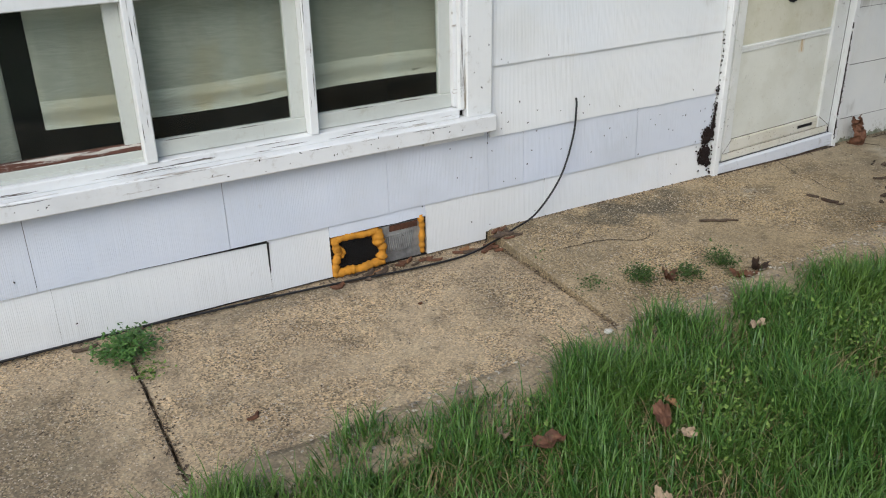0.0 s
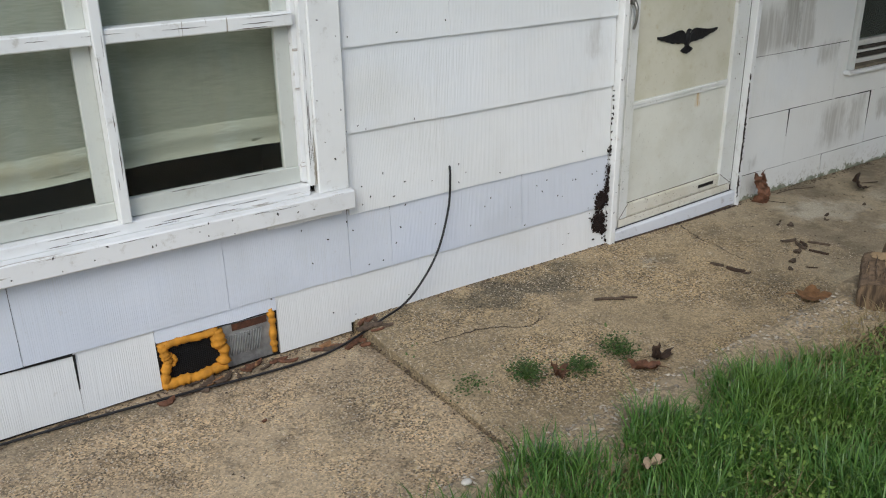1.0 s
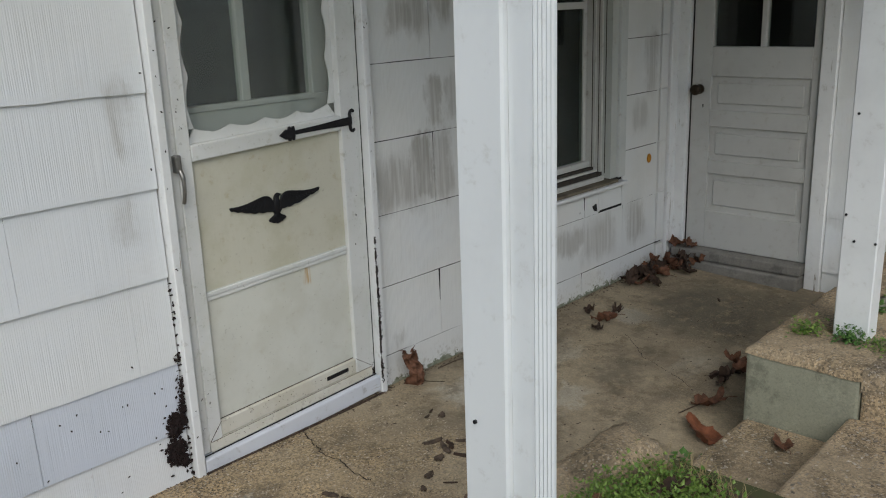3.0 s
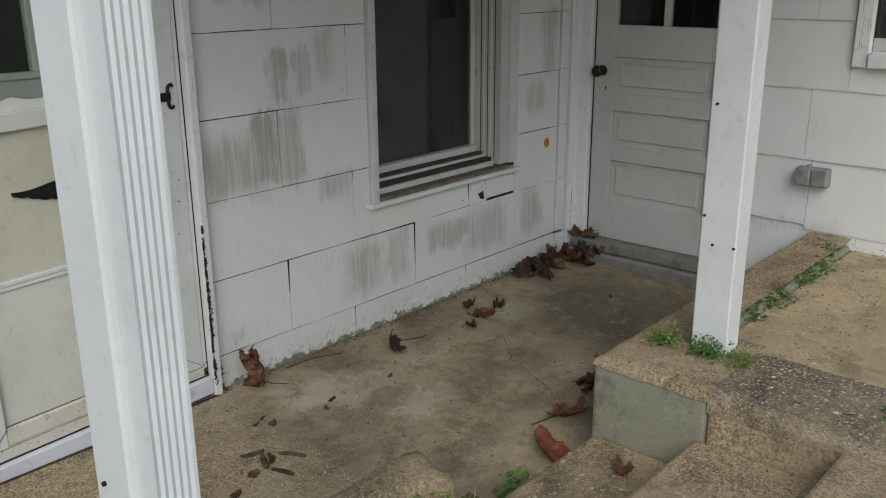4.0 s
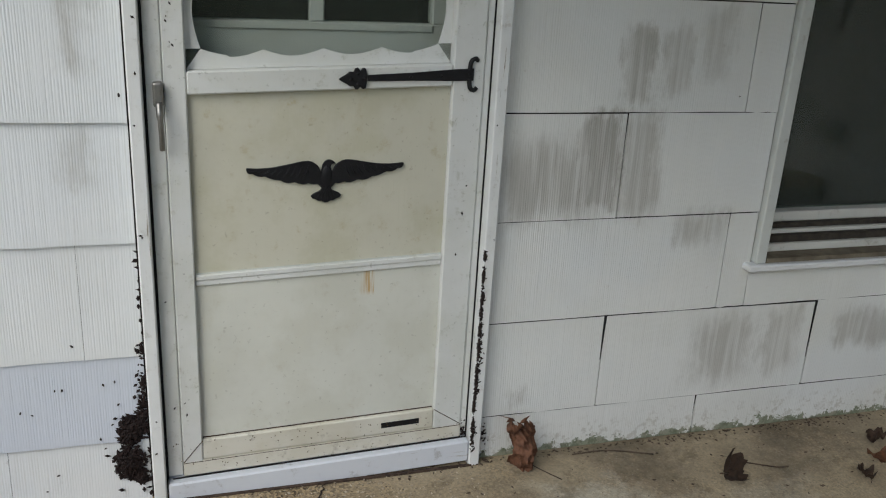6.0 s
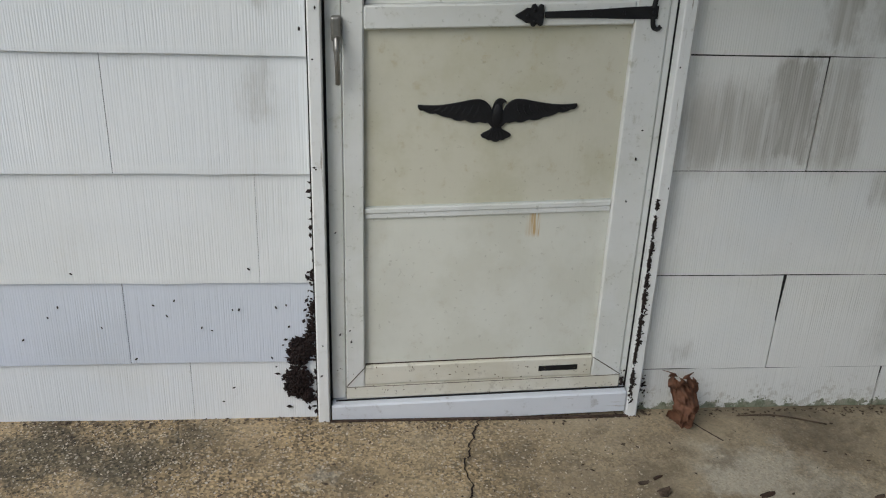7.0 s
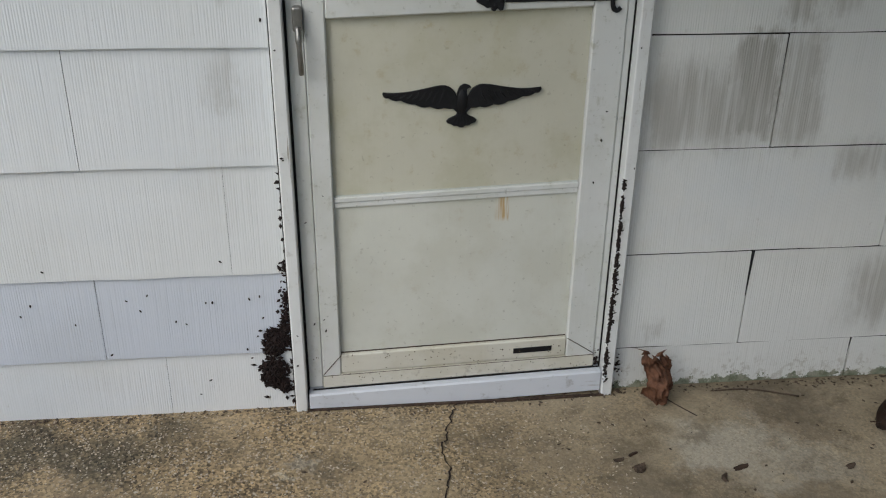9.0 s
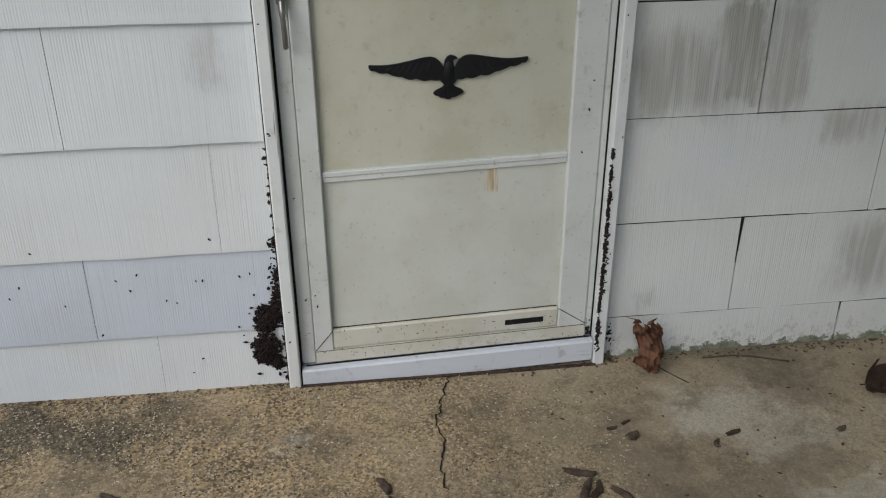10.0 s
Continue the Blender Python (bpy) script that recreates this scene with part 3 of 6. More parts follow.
def curb(name, x0, x1, y1f, width, top, mat, label, round_end=0):
    """A cast curb with a worn, uneven top edge."""
    bm = bmesh.new()
    n, m = max(4, int((x1 - x0) / 0.04)), 7
    rows = []
    for i in range(n + 1):
        x = x0 + (x1 - x0) * i / n
        ye = y1f(x) + 0.008 * noise.noise((x * 9, 0, 2))
        row = [bm.verts.new((x, ye + 0.004, -0.3)), bm.verts.new((x, ye, top - 0.03))]
        for j in range(m + 1):
            y = ye - 0.012 - (width - 0.012) * j / m
            z = top + 0.010 * noise.noise((x * 6, y * 8, 5)) + 0.006 * noise.noise((x * 25, y * 25, 5)) - (0.008 if j == 0 else 0)
            if round_end:
                t = min(1, max(0, (abs(round_end - x)) / 0.10))
                z -= 0.05 * (1 - t) ** 2
            row.append(bm.verts.new((x, y, z)))
        row.append(bm.verts.new((x, ye - width, -0.3)))
        rows.append(row)
    for a, b in zip(rows, rows[1:]):
        for j in range(len(a) - 1):
            bm.faces.new((a[j], a[j + 1], b[j + 1], b[j]))
    bm.faces.new(rows[0]), bm.faces.new(rows[-1])
    return solo(name, bm, mat, label, "curb", kind="structure")


curb("curb", -1.2, 2.88, curb_y, 0.185, 0.335, M_CURB, "rough weathered concrete curb between lawn and walk")
curb("curb", 2.88, 3.655, curb_y, 0.19, 0.362, M_CURB, "broken concrete curb end beside the steps", 3.655)

# broken end of the curb, a rounded lump of old concrete
bm = bmesh.new()
bmesh.ops.create_cube(bm, size=1)
bmesh.ops.subdivide_edges(bm, edges=bm.edges[:], cuts=7, use_grid_fill=True)
for v in bm.verts:
    u = v.co * 2
    k = max(abs(u.x), abs(u.y), abs(u.z)) / max(1e-6, (abs(u.x) ** 5 + abs(u.y) ** 5 + abs(u.z) ** 5) ** 0.2)
    p = u * k
    v.co = Vector((3.535 + 0.13 * p.x, 1.475 + 0.085 * p.y, 0.205 + 0.185 * p.z)) + Vector((1, 1, 0.7)) * 0.018 * noise.noise(p * 2.5)
solo("curb_end", bm, M_CURB, "rounded broken end of the concrete curb beside the steps", "curb", kind="structure", smooth=True)

# raised curb with the second post, its side painted grey-green
bm = bmesh.new()
box(4.417, 4.80, 1.20, 1.546, -0.3, 0.320, 0.012, bm, 2), box(4.79, 6.066, 1.362, 1.545, -0.3, 0.319, 0.012, bm, 2)
curb_block = solo("curb_block", bm, M_CURBSIDE, "grey-green painted concrete retaining curb with worn top", "curb", kind="structure")
bm = bmesh.new()
N, K = 110, 22
grid = []


def worn_edge(d):
    """Drop of the worn, rounded edge at the distance d from the curb's side."""
    r = 0.034
    return r - math.sqrt(max(0.0, r * r - (r - d) ** 2)) if d < r else 0.0


for i in range(N + 1):
    x = 4.4135 + (6.064 - 4.4135) * (i / N) ** 1.5
    row = []
    for j in range(K + 1):
        deep = 0.353 if x < 4.8 else 0.186
        d = deep * (0.5 - 0.5 * math.cos(math.pi * j / K))
        y = 1.549 - d
        rough = 0.007 * noise.noise((x * 9, y * 9, 8)) + 0.004 * noise.noise((x * 30, y * 30, 8))
        near = min(d, x - 4.4135)
        row.append(bm.verts.new((x, y, 0.347 + rough - worn_edge(near))))
    grid.append(row)
for a, b in zip(grid, grid[1:]):
    for j in range(K):
        bm.faces.new((a[j], a[j + 1], b[j + 1], b[j]))
part("top_face", bm, M_CURB, curb_block, "rough tan aggregate top", True)
# upper yard slab and the steps down into the porch
solo("pavement_upper", box(4.803, 6.066, -2.5, 1.36, -0.3, 0.302, 0.008), M_UPPER, "sandy concrete slab of the upper yard", "pavement", kind="structure")
edge = solo("pavement_edge", box(4.416, 4.801, -2.5, 1.198, -0.3, 0.306, 0.014, None, 2), M_CURB, "rough worn concrete edge beside the steps", "pavement", kind="structure")
# its top rises, broken and worn, to the curb's level
bm = bmesh.new()
NX, NY = 14, 30
def worn_z(x, y):
    s = min(1, max(0, (y - 0.62) / 0.55))
    e = min(1, max(0, (4.83 - x) / 0.16))
    return 0.3085 + 0.034 * s * s * (3 - 2 * s) * e + 0.007 * s * abs(noise.noise((x * 26, y * 26, 2)))
grid = [[bm.verts.new((4.4165 + 0.384 * i / NX, 0.45 + 0.749 * j / NY, worn_z(4.4165 + 0.384 * i / NX, 0.45 + 0.749 * j / NY))) for j in range(NY + 1)] for i in range(NX + 1)]
for a, b in zip(grid, grid[1:]):
    for j in range(NY):
        bm.faces.new((a[j], b[j], b[j + 1], a[j + 1]))
foot = [bm.verts.new((4.4155, v.co.y, 0.28)) for v in grid[0]]
for j in range(NY):
    bm.faces.new((foot[j], grid[0][j], grid[0][j + 1], foot[j + 1]))
part("worn_top", bm, M_RUBBLE, edge, "broken worn aggregate", True)
bm = box(3.66, 4.413, 1.225, 1.535, -0.3, 0.100, 0.014, None, 2)
solo("step", bm, M_CURB, "worn concrete step", "step", "steps up from the porch", "structure")
bm = box(3.66, 4.413, 0.86, 1.223, -0.3, 0.20, 0.014, None, 2)
solo("step", bm, M_CURB, "worn concrete step", "step", "steps up from the porch", "structure")
bm = box(3.70, 4.413, 0.3, 0.858, -0.3, 0.30, 0.014, None, 2)
solo("step", bm, M_CURB, "worn concrete top step", "step", "steps up from the porch", "structure")

# ground: one sheet to the horizon, with the lawn level with the curb
bm = bmesh.new()
xs = [-400, -60, -12, -4] + [-2 + 0.25 * i for i in range(23)] + [3.69]
ys = [-400, -60, -12, -4] + [-2 + 0.2 * i for i in range(16)] + [1.19]
lawn_z = lambda x, y: 0.305 + (0.02 * noise.noise((x * 1.3, y * 1.3, 7)) if abs(x) < 5 and y > -5 else 0)
grid = [[bm.verts.new((x, y, lawn_z(x, y))) for y in ys] + [bm.verts.new((x, curb_y(x) - 0.17 if -4 < x else 1.3, lawn_z(x, 1.3)))] for x in xs]
for a, b in zip(grid, grid[1:]):
    for j in range(len(ys)):
        bm.faces.new((a[j], b[j], b[j + 1], a[j + 1]))
far = [bm.verts.new(p) for p in ((3.69, -400, 0.29), (3.69, 0.32, 0.29), (4.45, 0.32, 0.29), (4.45, -2.4, 0.29), (6.2, -2.4, 0.29), (6.2, -3.2, 0.29), (400, -3.2, 0.29), (400, -400, 0.29))]
bm.faces.new(far)
ground = solo("ground", bm, M_LAWN, "lawn soil with roots and dry thatch", "ground", kind="structure")

# ---- shingles ----
def shingle_mesh(w, h, seed, jag=0.0012):
    """A cement shingle hung from its top edge, bottom edge proud and a little uneven; origin at its lower left corner on the wall's face."""
    r = random.Random(seed)
    n = 6
    v, f = [], []
    for i in range(n + 1):
        x = w * i / n
        j = -abs(r.gauss(0, jag))
        v += [(x, -0.003, j), (x, 0.0055, h), (x, 0.013, j)]
    for i in range(n):
        a, b = 3 * i, 3 * i + 3
        f += [(a, b, b + 1, a + 1), (a + 2, b + 2, b, a)]
    f += [(0, 1, 2), (3 * n, 3 * n + 2, 3 * n + 1)]
    return v, f


def hang(wall, axis, u0, u1, z0, z1, mat, seed, lift=0.0):
    butt = mat is M_PORCH
    gap = (0.006 if seed % 5 == 0 else 0.0028) if butt else 0.0010 if mat is M_SIDE else 0.0018
    v, f = shingle_mesh(u1 - u0 - gap, z1 - z0 + (-0.0045 if butt else 0.012), seed)
    if butt:
        v = [(a, (0.0, 0.0035, 0.013)[k % 3], c) for k, (a, b, c) in enumerate(v)]
    if axis:
        v = [(b, -a, c) for a, b, c in v]
    ob = new("shingle", raw("shingle", v, f, mat))
    ob.parent = wall
    r = random.Random(seed * 7 + 1)
    out = lift + r.uniform(-0.0012, 0.0012)
    ob.location = (u0 + gap / 2, Y0 - out, z0 + r.uniform(-0.0015, 0.0015)) if not axis else (X0 - out, u1 - gap / 2, z0)
    ob.rotation_euler = (0, radians(r.uniform(-0.05, 0.05)), 0) if not axis else (0, 0, 0)
    ORG[ob] = Vector(ob.location)
    return ob


seed = 100
# left of the storm door: row bottom, row top, first edge, last edge, seams, paint
LEFT = [(0.008, 0.203, -3.2, 1.312, (-2.5, -1.9, -1.35, -0.78, -0.19, 0.402, 1.088), M_SIDE), (0.160, 0.203, 1.312, 1.695, (), M_BLUE),
        (0.006, 0.203, 1.695, 1.955, (), M_SIDE), (0.036, 0.203, 1.955, 3.118, (2.232, 2.82), M_SIDE),
        (0.203, 0.455, -3.2, 1.965, (-2.6, -2.0, -1.4, -0.81, -0.22, 0.366, 0.96, 1.545), M_BLUE), (0.203, 0.416, 1.965, 3.118, (2.125, 2.686), M_BLUE),
        (0.416, 0.679, 1.97, 3.118, (2.365, 2.997), M_SIDE), (0.679, 0.942, 1.97, 3.118, (2.70,), M_SIDE),
        (0.942, 1.205, 1.97, 3.118, (2.366,), M_SIDE), (1.205, 1.468, 1.97, 3.118, (2.68,), M_SIDE), (1.468, 1.73, 1.97, 3.118, (2.37,), M_SIDE),
        (1.73, 2.0, 1.97, 3.118, (2.69,), M_SIDE), (2.0, 2.27, 0.4, 3.118, (1.0, 1.6, 2.2, 2.8), M_SIDE), (2.27, 2.55, 0.2, 3.9, (0.8, 1.4, 2.0, 2.6, 3.2), M_SIDE)]
RIGHT = [(0.044, 0.165, 3.925, 5.90, (4.563, 5.225), M_PORCH), (0.165, 0.428, 3.925, 5.90, (4.25, 4.90, 5.578), M_PORCH),
         (0.428, 0.693, 3.925, 4.658, (4.572,), M_PORCH), (0.428, 0.532, 4.658, 5.36, (5.24,), M_PORCH), (0.434, 0.532, 5.36, 5.565, (), M_PORCH),
         (0.428, 0.693, 5.565, 5.90, (), M_PORCH), (0.693, 0.956, 3.925, 4.658, (4.243,), M_PORCH), (0.693, 0.956, 5.565, 5.90, (), M_PORCH),
         (0.956, 1.22, 3.925, 4.658, (4.562,), M_PORCH), (0.956, 1.22, 5.565, 5.90, (), M_PORCH), (1.22, 1.485, 3.925, 4.658, (4.24,), M_PORCH),
         (1.22, 1.485, 5.565, 5.90, (), M_PORCH), (1.485, 1.75, 3.925, 4.658, (4.56,), M_PORCH), (1.485, 1.75, 5.565, 5.90, (), M_PORCH),
         (1.75, 2.02, 3.925, 4.658, (), M_PORCH), (2.02, 2.4, 3.925, 5.90, (4.5, 5.1), M_PORCH), (1.75, 2.02, 5.565, 5.90, (), M_PORCH)]
for z0, z1, a, b, seams, mat in LEFT + RIGHT:
    edges = [a, *seams, b]
    for u0, u1 in zip(edges, edges[1:]):
        seed += 1
        hang(wall_south, 0, u0, u1, z0, z1, mat, seed)
EAST = [(0.0, 0.105, 1.552, 1.90, (1.70,)), (0.105, 0.375, 1.552, 1.90, ()), (0.30, 0.355, -2.9, 1.56, (1.35, 0.75, 0.15, -0.45, -1.05, -1.65)), (0.375, 0.648, 1.56, 1.90, ()),
        (0.355, 0.648, -2.9, 1.56, (0.99, 0.4, -0.2, -0.8, -1.4)), (0.648, 0.935, -2.9, 1.90, (1.592, 0.98, 0.38, -0.22, -0.82, -1.42)),
        (0.935, 1.205, 1.455, 1.90, ()), (0.935, 1.03, -2.9, 1.455, (0.9, 0.3, -0.3)), (1.205, 1.475, 1.455, 1.90, (1.6,)), (1.475, 1.745, 1.455, 1.90, ()), (1.745, 2.02, 1.455, 1.90, (1.7,)),
        (2.02, 2.4, 0.4, 1.90, (1.0, 1.5)), (1.03, 1.4, -2.9, 0.48, (-0.2, -0.9)), (1.4, 1.8, -2.9, 0.48, (0.1, -0.6))]
for z0, z1, a, b, seams in EAST:
    edges = sorted([a, *seams, b])
    for u0, u1 in zip(edges, edges[1:]):
        seed += 1
        hang(wall_east, 1, u0, u1, z0, z1, M_EAST, seed)
# ---- large window ----
w1 = thing("window_1", (0.65, Y0, 0.45), "large white wooden window with peeling paint and a dirty blind behind", "window", kind="structure")
part("casing", box(1.862, 1.966, Y0 - 0.022, Y0 + 0.016, 0.512, 2.1, 0.003), M_TRIM, w1)
part("inner_stop", box(1.838, 1.862, Y0 - 0.012, Y0 + 0.05, 0.54, 2.0, 0.002), M_TRIM, w1)
part("inner_stop", box(1.822, 1.838, Y0 + 0.006, Y0 + 0.05, 0.55, 2.0, 0.002), M_SILL, w1)
part("casing", box(-0.66, -0.55, Y0 - 0.022, Y0 + 0.016, 0.512, 2.1, 0.003), M_TRIM, w1)
part("head_casing", box(-0.7, 2.0, Y0 - 0.022, Y0 + 0.016, 2.0, 2.1, 0.003), M_TRIM, w1)
sill = part("window_sill", box(-0.70, 1.972, Y0 - 0.05, Y0 + 0.05, 0.452, 0.512, 0.004), M_SILL, w1, "thick white sill with flaking paint")
part("apron_strip", box(1.68, 1.93, Y0 - 0.030, Y0 + 0.0, 0.436, 0.4515, 0.002), M_SILL, w1)
part("sub_sill", box(-0.55, 1.838, Y0 - 0.012, Y0 + 0.05, 0.512, 0.545, 0.003), M_SILL, w1)
for x, d in ((0.757, 0.036), (1.284, 0.030), (0.23, 0.036)):
    part("mullion", box(x - d / 2, x + d / 2, Y0 - 0.018, Y0 + 0.05, 0.545, 2.0, 0.003), M_TRIM, w1, "white mullion with cracked paint")
for a, b, mat in ((0.248, 0.739, M_RUSTY), (0.775, 1.269, M_OLDTRIM), (1.299, 1.822, M_OLDTRIM), (-0.55, 0.212, M_OLDTRIM)):
    sash = part("sash", box(a, b, Y0 + 0.022, Y0 + 0.05, 0.547, 0.578 if mat is M_RUSTY else 0.598, 0.002), M_OLDTRIM, w1)
    if mat is M_RUSTY:
        part("sash_rail", box(a, b, Y0 + 0.012, Y0 + 0.05, 0.546, 0.556), M_OLDTRIM, w1)
        part("sash_rail", box(a, b, Y0 + 0.026, Y0 + 0.05, 0.578, 0.600, 0.002), M_RUSTY, w1, "sash rail with bare weathered wood")
    part("sash_stile", box(b - 0.045, b, Y0 + 0.028, Y0 + 0.05, 0.598, 1.02, 0.002), M_OLDTRIM, w1)
    part("meeting_rail", box(a, b, Y0 - 0.010, Y0 + 0.05, 1.022, 1.060, 0.003), M_TRIM, w1, "white meeting rail with cracked paint")
    part("sash_stile", box(b - 0.045, b, Y0 + 0.028, Y0 + 0.05, 1.06, 2.0, 0.002), M_OLDTRIM, w1)
    for z0, z1 in ((0.59, 1.022), (1.06, 2.0)):
        p = part("pane", box(a, b - 0.045, Y0 + 0.038, Y0 + 0.042, z0, z1), M_GLASS, w1)
        p.visible_shadow = False

# cracked paint on the bars and the sill: thin dark splits with ragged ends
rc = random.Random(31)


def split_line(u, v, length, wide, plane, along):
    """A ragged split in the paint, lying on the plane 'front' or 'top', along x or z."""
    n, up, dn = 9, [], []
    for k in range(n + 1):
        t = k / n
        mid, half = 0.0012 * noise.noise((t * 6, u * 9, v * 9)), wide * math.sin(math.pi * min(0.98, t + 0.02)) * rc.uniform(0.4, 1.0)
        up.append((t * length, mid + half)), dn.append((t * length, mid - half))
    pts = dn + up[::-1]
    if along == "z":
        pts = [(-b, a) for a, b in pts]
    place = Matrix(((1, 0, 0, u), (0, 0, -1, plane), (0, 1, 0, v), (0, 0, 0, 1)))
    part("paint_split", outline(pts, 0.0006, place), M_ROT, w1, "dark split in the old paint")


for x in (0.757, 1.284, 0.23):
    for _ in range(7):
        split_line(x + rc.uniform(-0.013, 0.013), rc.uniform(0.56, 1.0), rc.uniform(0.03, 0.12), rc.uniform(0.0006, 0.0014), Y0 - 0.0182, "z")
for _ in range(7):
    split_line(rc.uniform(1.84, 1.855), rc.uniform(0.55, 0.95), rc.uniform(0.04, 0.15), rc.uniform(0.0006, 0.0014), Y0 - 0.0122, "z")
for _ in range(16):
    split_line(rc.uniform(0.25, 1.7), rc.uniform(0.516, 0.540), rc.uniform(0.05, 0.18), rc.uniform(0.0006, 0.0016), Y0 - 0.0122, "x")
for _ in range(9):
    split_line(rc.uniform(0.25, 1.8), rc.uniform(0.500, 0.508), rc.uniform(0.04, 0.14), rc.uniform(0.0005, 0.0012), Y0 - 0.0502, "x")
for _ in range(8):
    split_line(rc.uniform(0.25, 1.7), rc.uniform(1.026, 1.055), rc.uniform(0.05, 0.15), rc.uniform(0.0006, 0.0014), Y0 - 0.0102, "x")
for x in (0.80, 1.02, 1.42, 1.60):
    split_line(x, 0.597, 0.12, 0.0012, Y0 + 0.0216, "x")

# cloth blind with a sagging hem, and a curtain beside it
def cloth(name, x0, x1, ztop, hem, y, mat, label, fold=0.012, nx=60, nz=40):
    bm = bmesh.new()
    g = []
    for i in range(nx + 1):
        x = x0 + (x1 - x0) * i / nx
        row = []
        for j in range(nz + 1):
            t = j / nz
            z = hem(x) + (ztop - hem(x)) * t
            yy = y + fold * noise.noise((x * 3.2, z * 1.6, 3)) + 0.4 * fold * math.sin((z - hem(x)) * 95) * math.exp(-((z - hem(x)) / 0.10) ** 2)
            row.append(bm.verts.new((x, yy, z)))
        g.append(row)
    for a, b in zip(g, g[1:]):
        for j in range(nz):
            bm.faces.new((a[j], b[j], b[j + 1], a[j + 1]))
    ob = solo(name, bm, mat, label, "blind", smooth=True)
    m = ob.modifiers.new("thick", 'SOLIDIFY')
    m.thickness = 0.003
    return ob


cloth("window_blind", 0.49, 2.05, 2.05, lambda x: 0.664 + 0.008 * math.sin(x * 5), Y0 + 0.105, M_BLIND, "dirty off-white cloth blind hanging unevenly behind the glass", 0.016)
cloth("window_curtain", -0.7, 0.41, 2.05, lambda x: 0.50, Y0 + 0.115, M_BLIND, "off-white curtain beside the blind", 0.02)

for o in [o for o in scene.objects if o.name.startswith("window_blind")]:
    ORG[o] = Vector((0, 0, 0))
    bm = bmesh.new()
    g = []
    for i in range(61):
        x = 0.49 + 1.56 * i / 60
        hz = 0.664 + 0.008 * math.sin(x * 5)
        row = []
        for q in range(9):
            z = hz - 0.006 + 0.084 * q / 8 + (0.004 * noise.noise((x * 2.2, q, 6)) if q > 6 else 0)
            fold = 0.016 * noise.noise((x * 3.2, z * 1.6, 3)) + 0.0064 * math.sin((z - hz) * 95) * math.exp(-((z - hz) / 0.10) ** 2)
            row.append(bm.verts.new((x, Y0 + 0.098 + fold + 0.002 * noise.noise((x * 9, q * 2, 1)) - (0.003 if q in (2, 3) else 0), z)))
        g.append(row)
    for a, b in zip(g, g[1:]):
        for j in range(8):
            bm.faces.new((a[j], b[j], b[j + 1], a[j + 1]))
    part("hem", bm, M_HEM, o, "lighter folded hem", True)

# ---- foundation vent ----
vent = thing("foundation_vent", (1.5, Y0, 0.0), "rusty foundation vent sealed with orange foam, beside the walk", "vent")
part("back", box(1.32, 1.69, Y0 + 0.0145, Y0 + 0.0155, 0.004, 0.162), M_DARK, vent)
bm = bmesh.new()
for k in range(26):
    x = 1.335 + k * 0.0062
    box(x, x + 0.0014, Y0 + 0.006, Y0 + 0.0075, 0.03, 0.14, 0, bm)
for k in range(17):
    box(1.335, 1.50, Y0 + 0.0048, Y0 + 0.0062, 0.03 + k * 0.0066, 0.0314 + k * 0.0066, 0, bm)
part("wire_mesh", bm, M_MESH, vent, "dark wire mesh")
plate = part("louvre_plate", box(1.50, 1.672, Y0 + 0.004, Y0 + 0.0095, 0.006, 0.150, 0.001), M_GALV, vent, "grey louvred plate with rust along its top")
for k in range(15):
    x = 1.515 + k * 0.0085
    bm = box(-0.0022, 0.0022, -0.004, 0.002, -0.036, 0.036, 0.001)
    bm.transform(Matrix.Translation((x, Y0 + 0.003, 0.078)) @ Matrix.Rotation(radians(12), 4, 'Y'))
    part("louvre", bm, M_GALV, vent)
part("rust_edge", box(1.545, 1.66, Y0 + 0.001, Y0 + 0.0038, 0.126, 0.150, 0.001), M_RUST, vent, "brown rust")


def foam_bead(name, pts, r):
    bm = tube(spline(pts, 8), 1.0, 10)
    cen = spline(pts, 8)
    bm.verts.ensure_lookup_table()
    for i, c in enumerate(cen):
        f = r * (1 + 0.5 * noise.noise((i * 0.45, r * 50, pts[0][0] * 9)))
        for s in range(10):
            v = bm.verts[i * 10 + s]
            v.co = c + (v.co - c) * f
    return part(name, bm, M_FOAM, vent, "lumpy orange foam", True)


yf = Y0 + 0.002
foam_bead("foam", [(1.328, yf, 0.15), (1.335, yf, 0.11), (1.34, yf, 0.09), (1.328, yf, 0.05), (1.325, yf, 0.006)], 0.014)
foam_bead("foam", [(1.322, yf, 0.142), (1.38, yf, 0.148), (1.44, yf, 0.142), (1.50, yf, 0.146)], 0.013)
foam_bead("foam", [(1.495, yf, 0.148), (1.50, yf, 0.10), (1.512, yf - 0.004, 0.075), (1.505, yf - 0.004, 0.03)], 0.019)
foam_bead("foam", [(1.322, yf, 0.012), (1.38, yf - 0.002, 0.016), (1.42, yf - 0.004, 0.012), (1.47, yf - 0.004, 0.02), (1.515, yf - 0.004, 0.024)], 0.016)
foam_bead("foam", [(1.672, yf, 0.168), (1.678, yf, 0.12), (1.676, yf, 0.06), (1.678, yf, 0.015)], 0.012)
foam_bead("foam", [(1.345, yf, 0.112), (1.358, yf, 0.10), (1.362, yf, 0.085), (1.35, yf, 0.072)], 0.007)

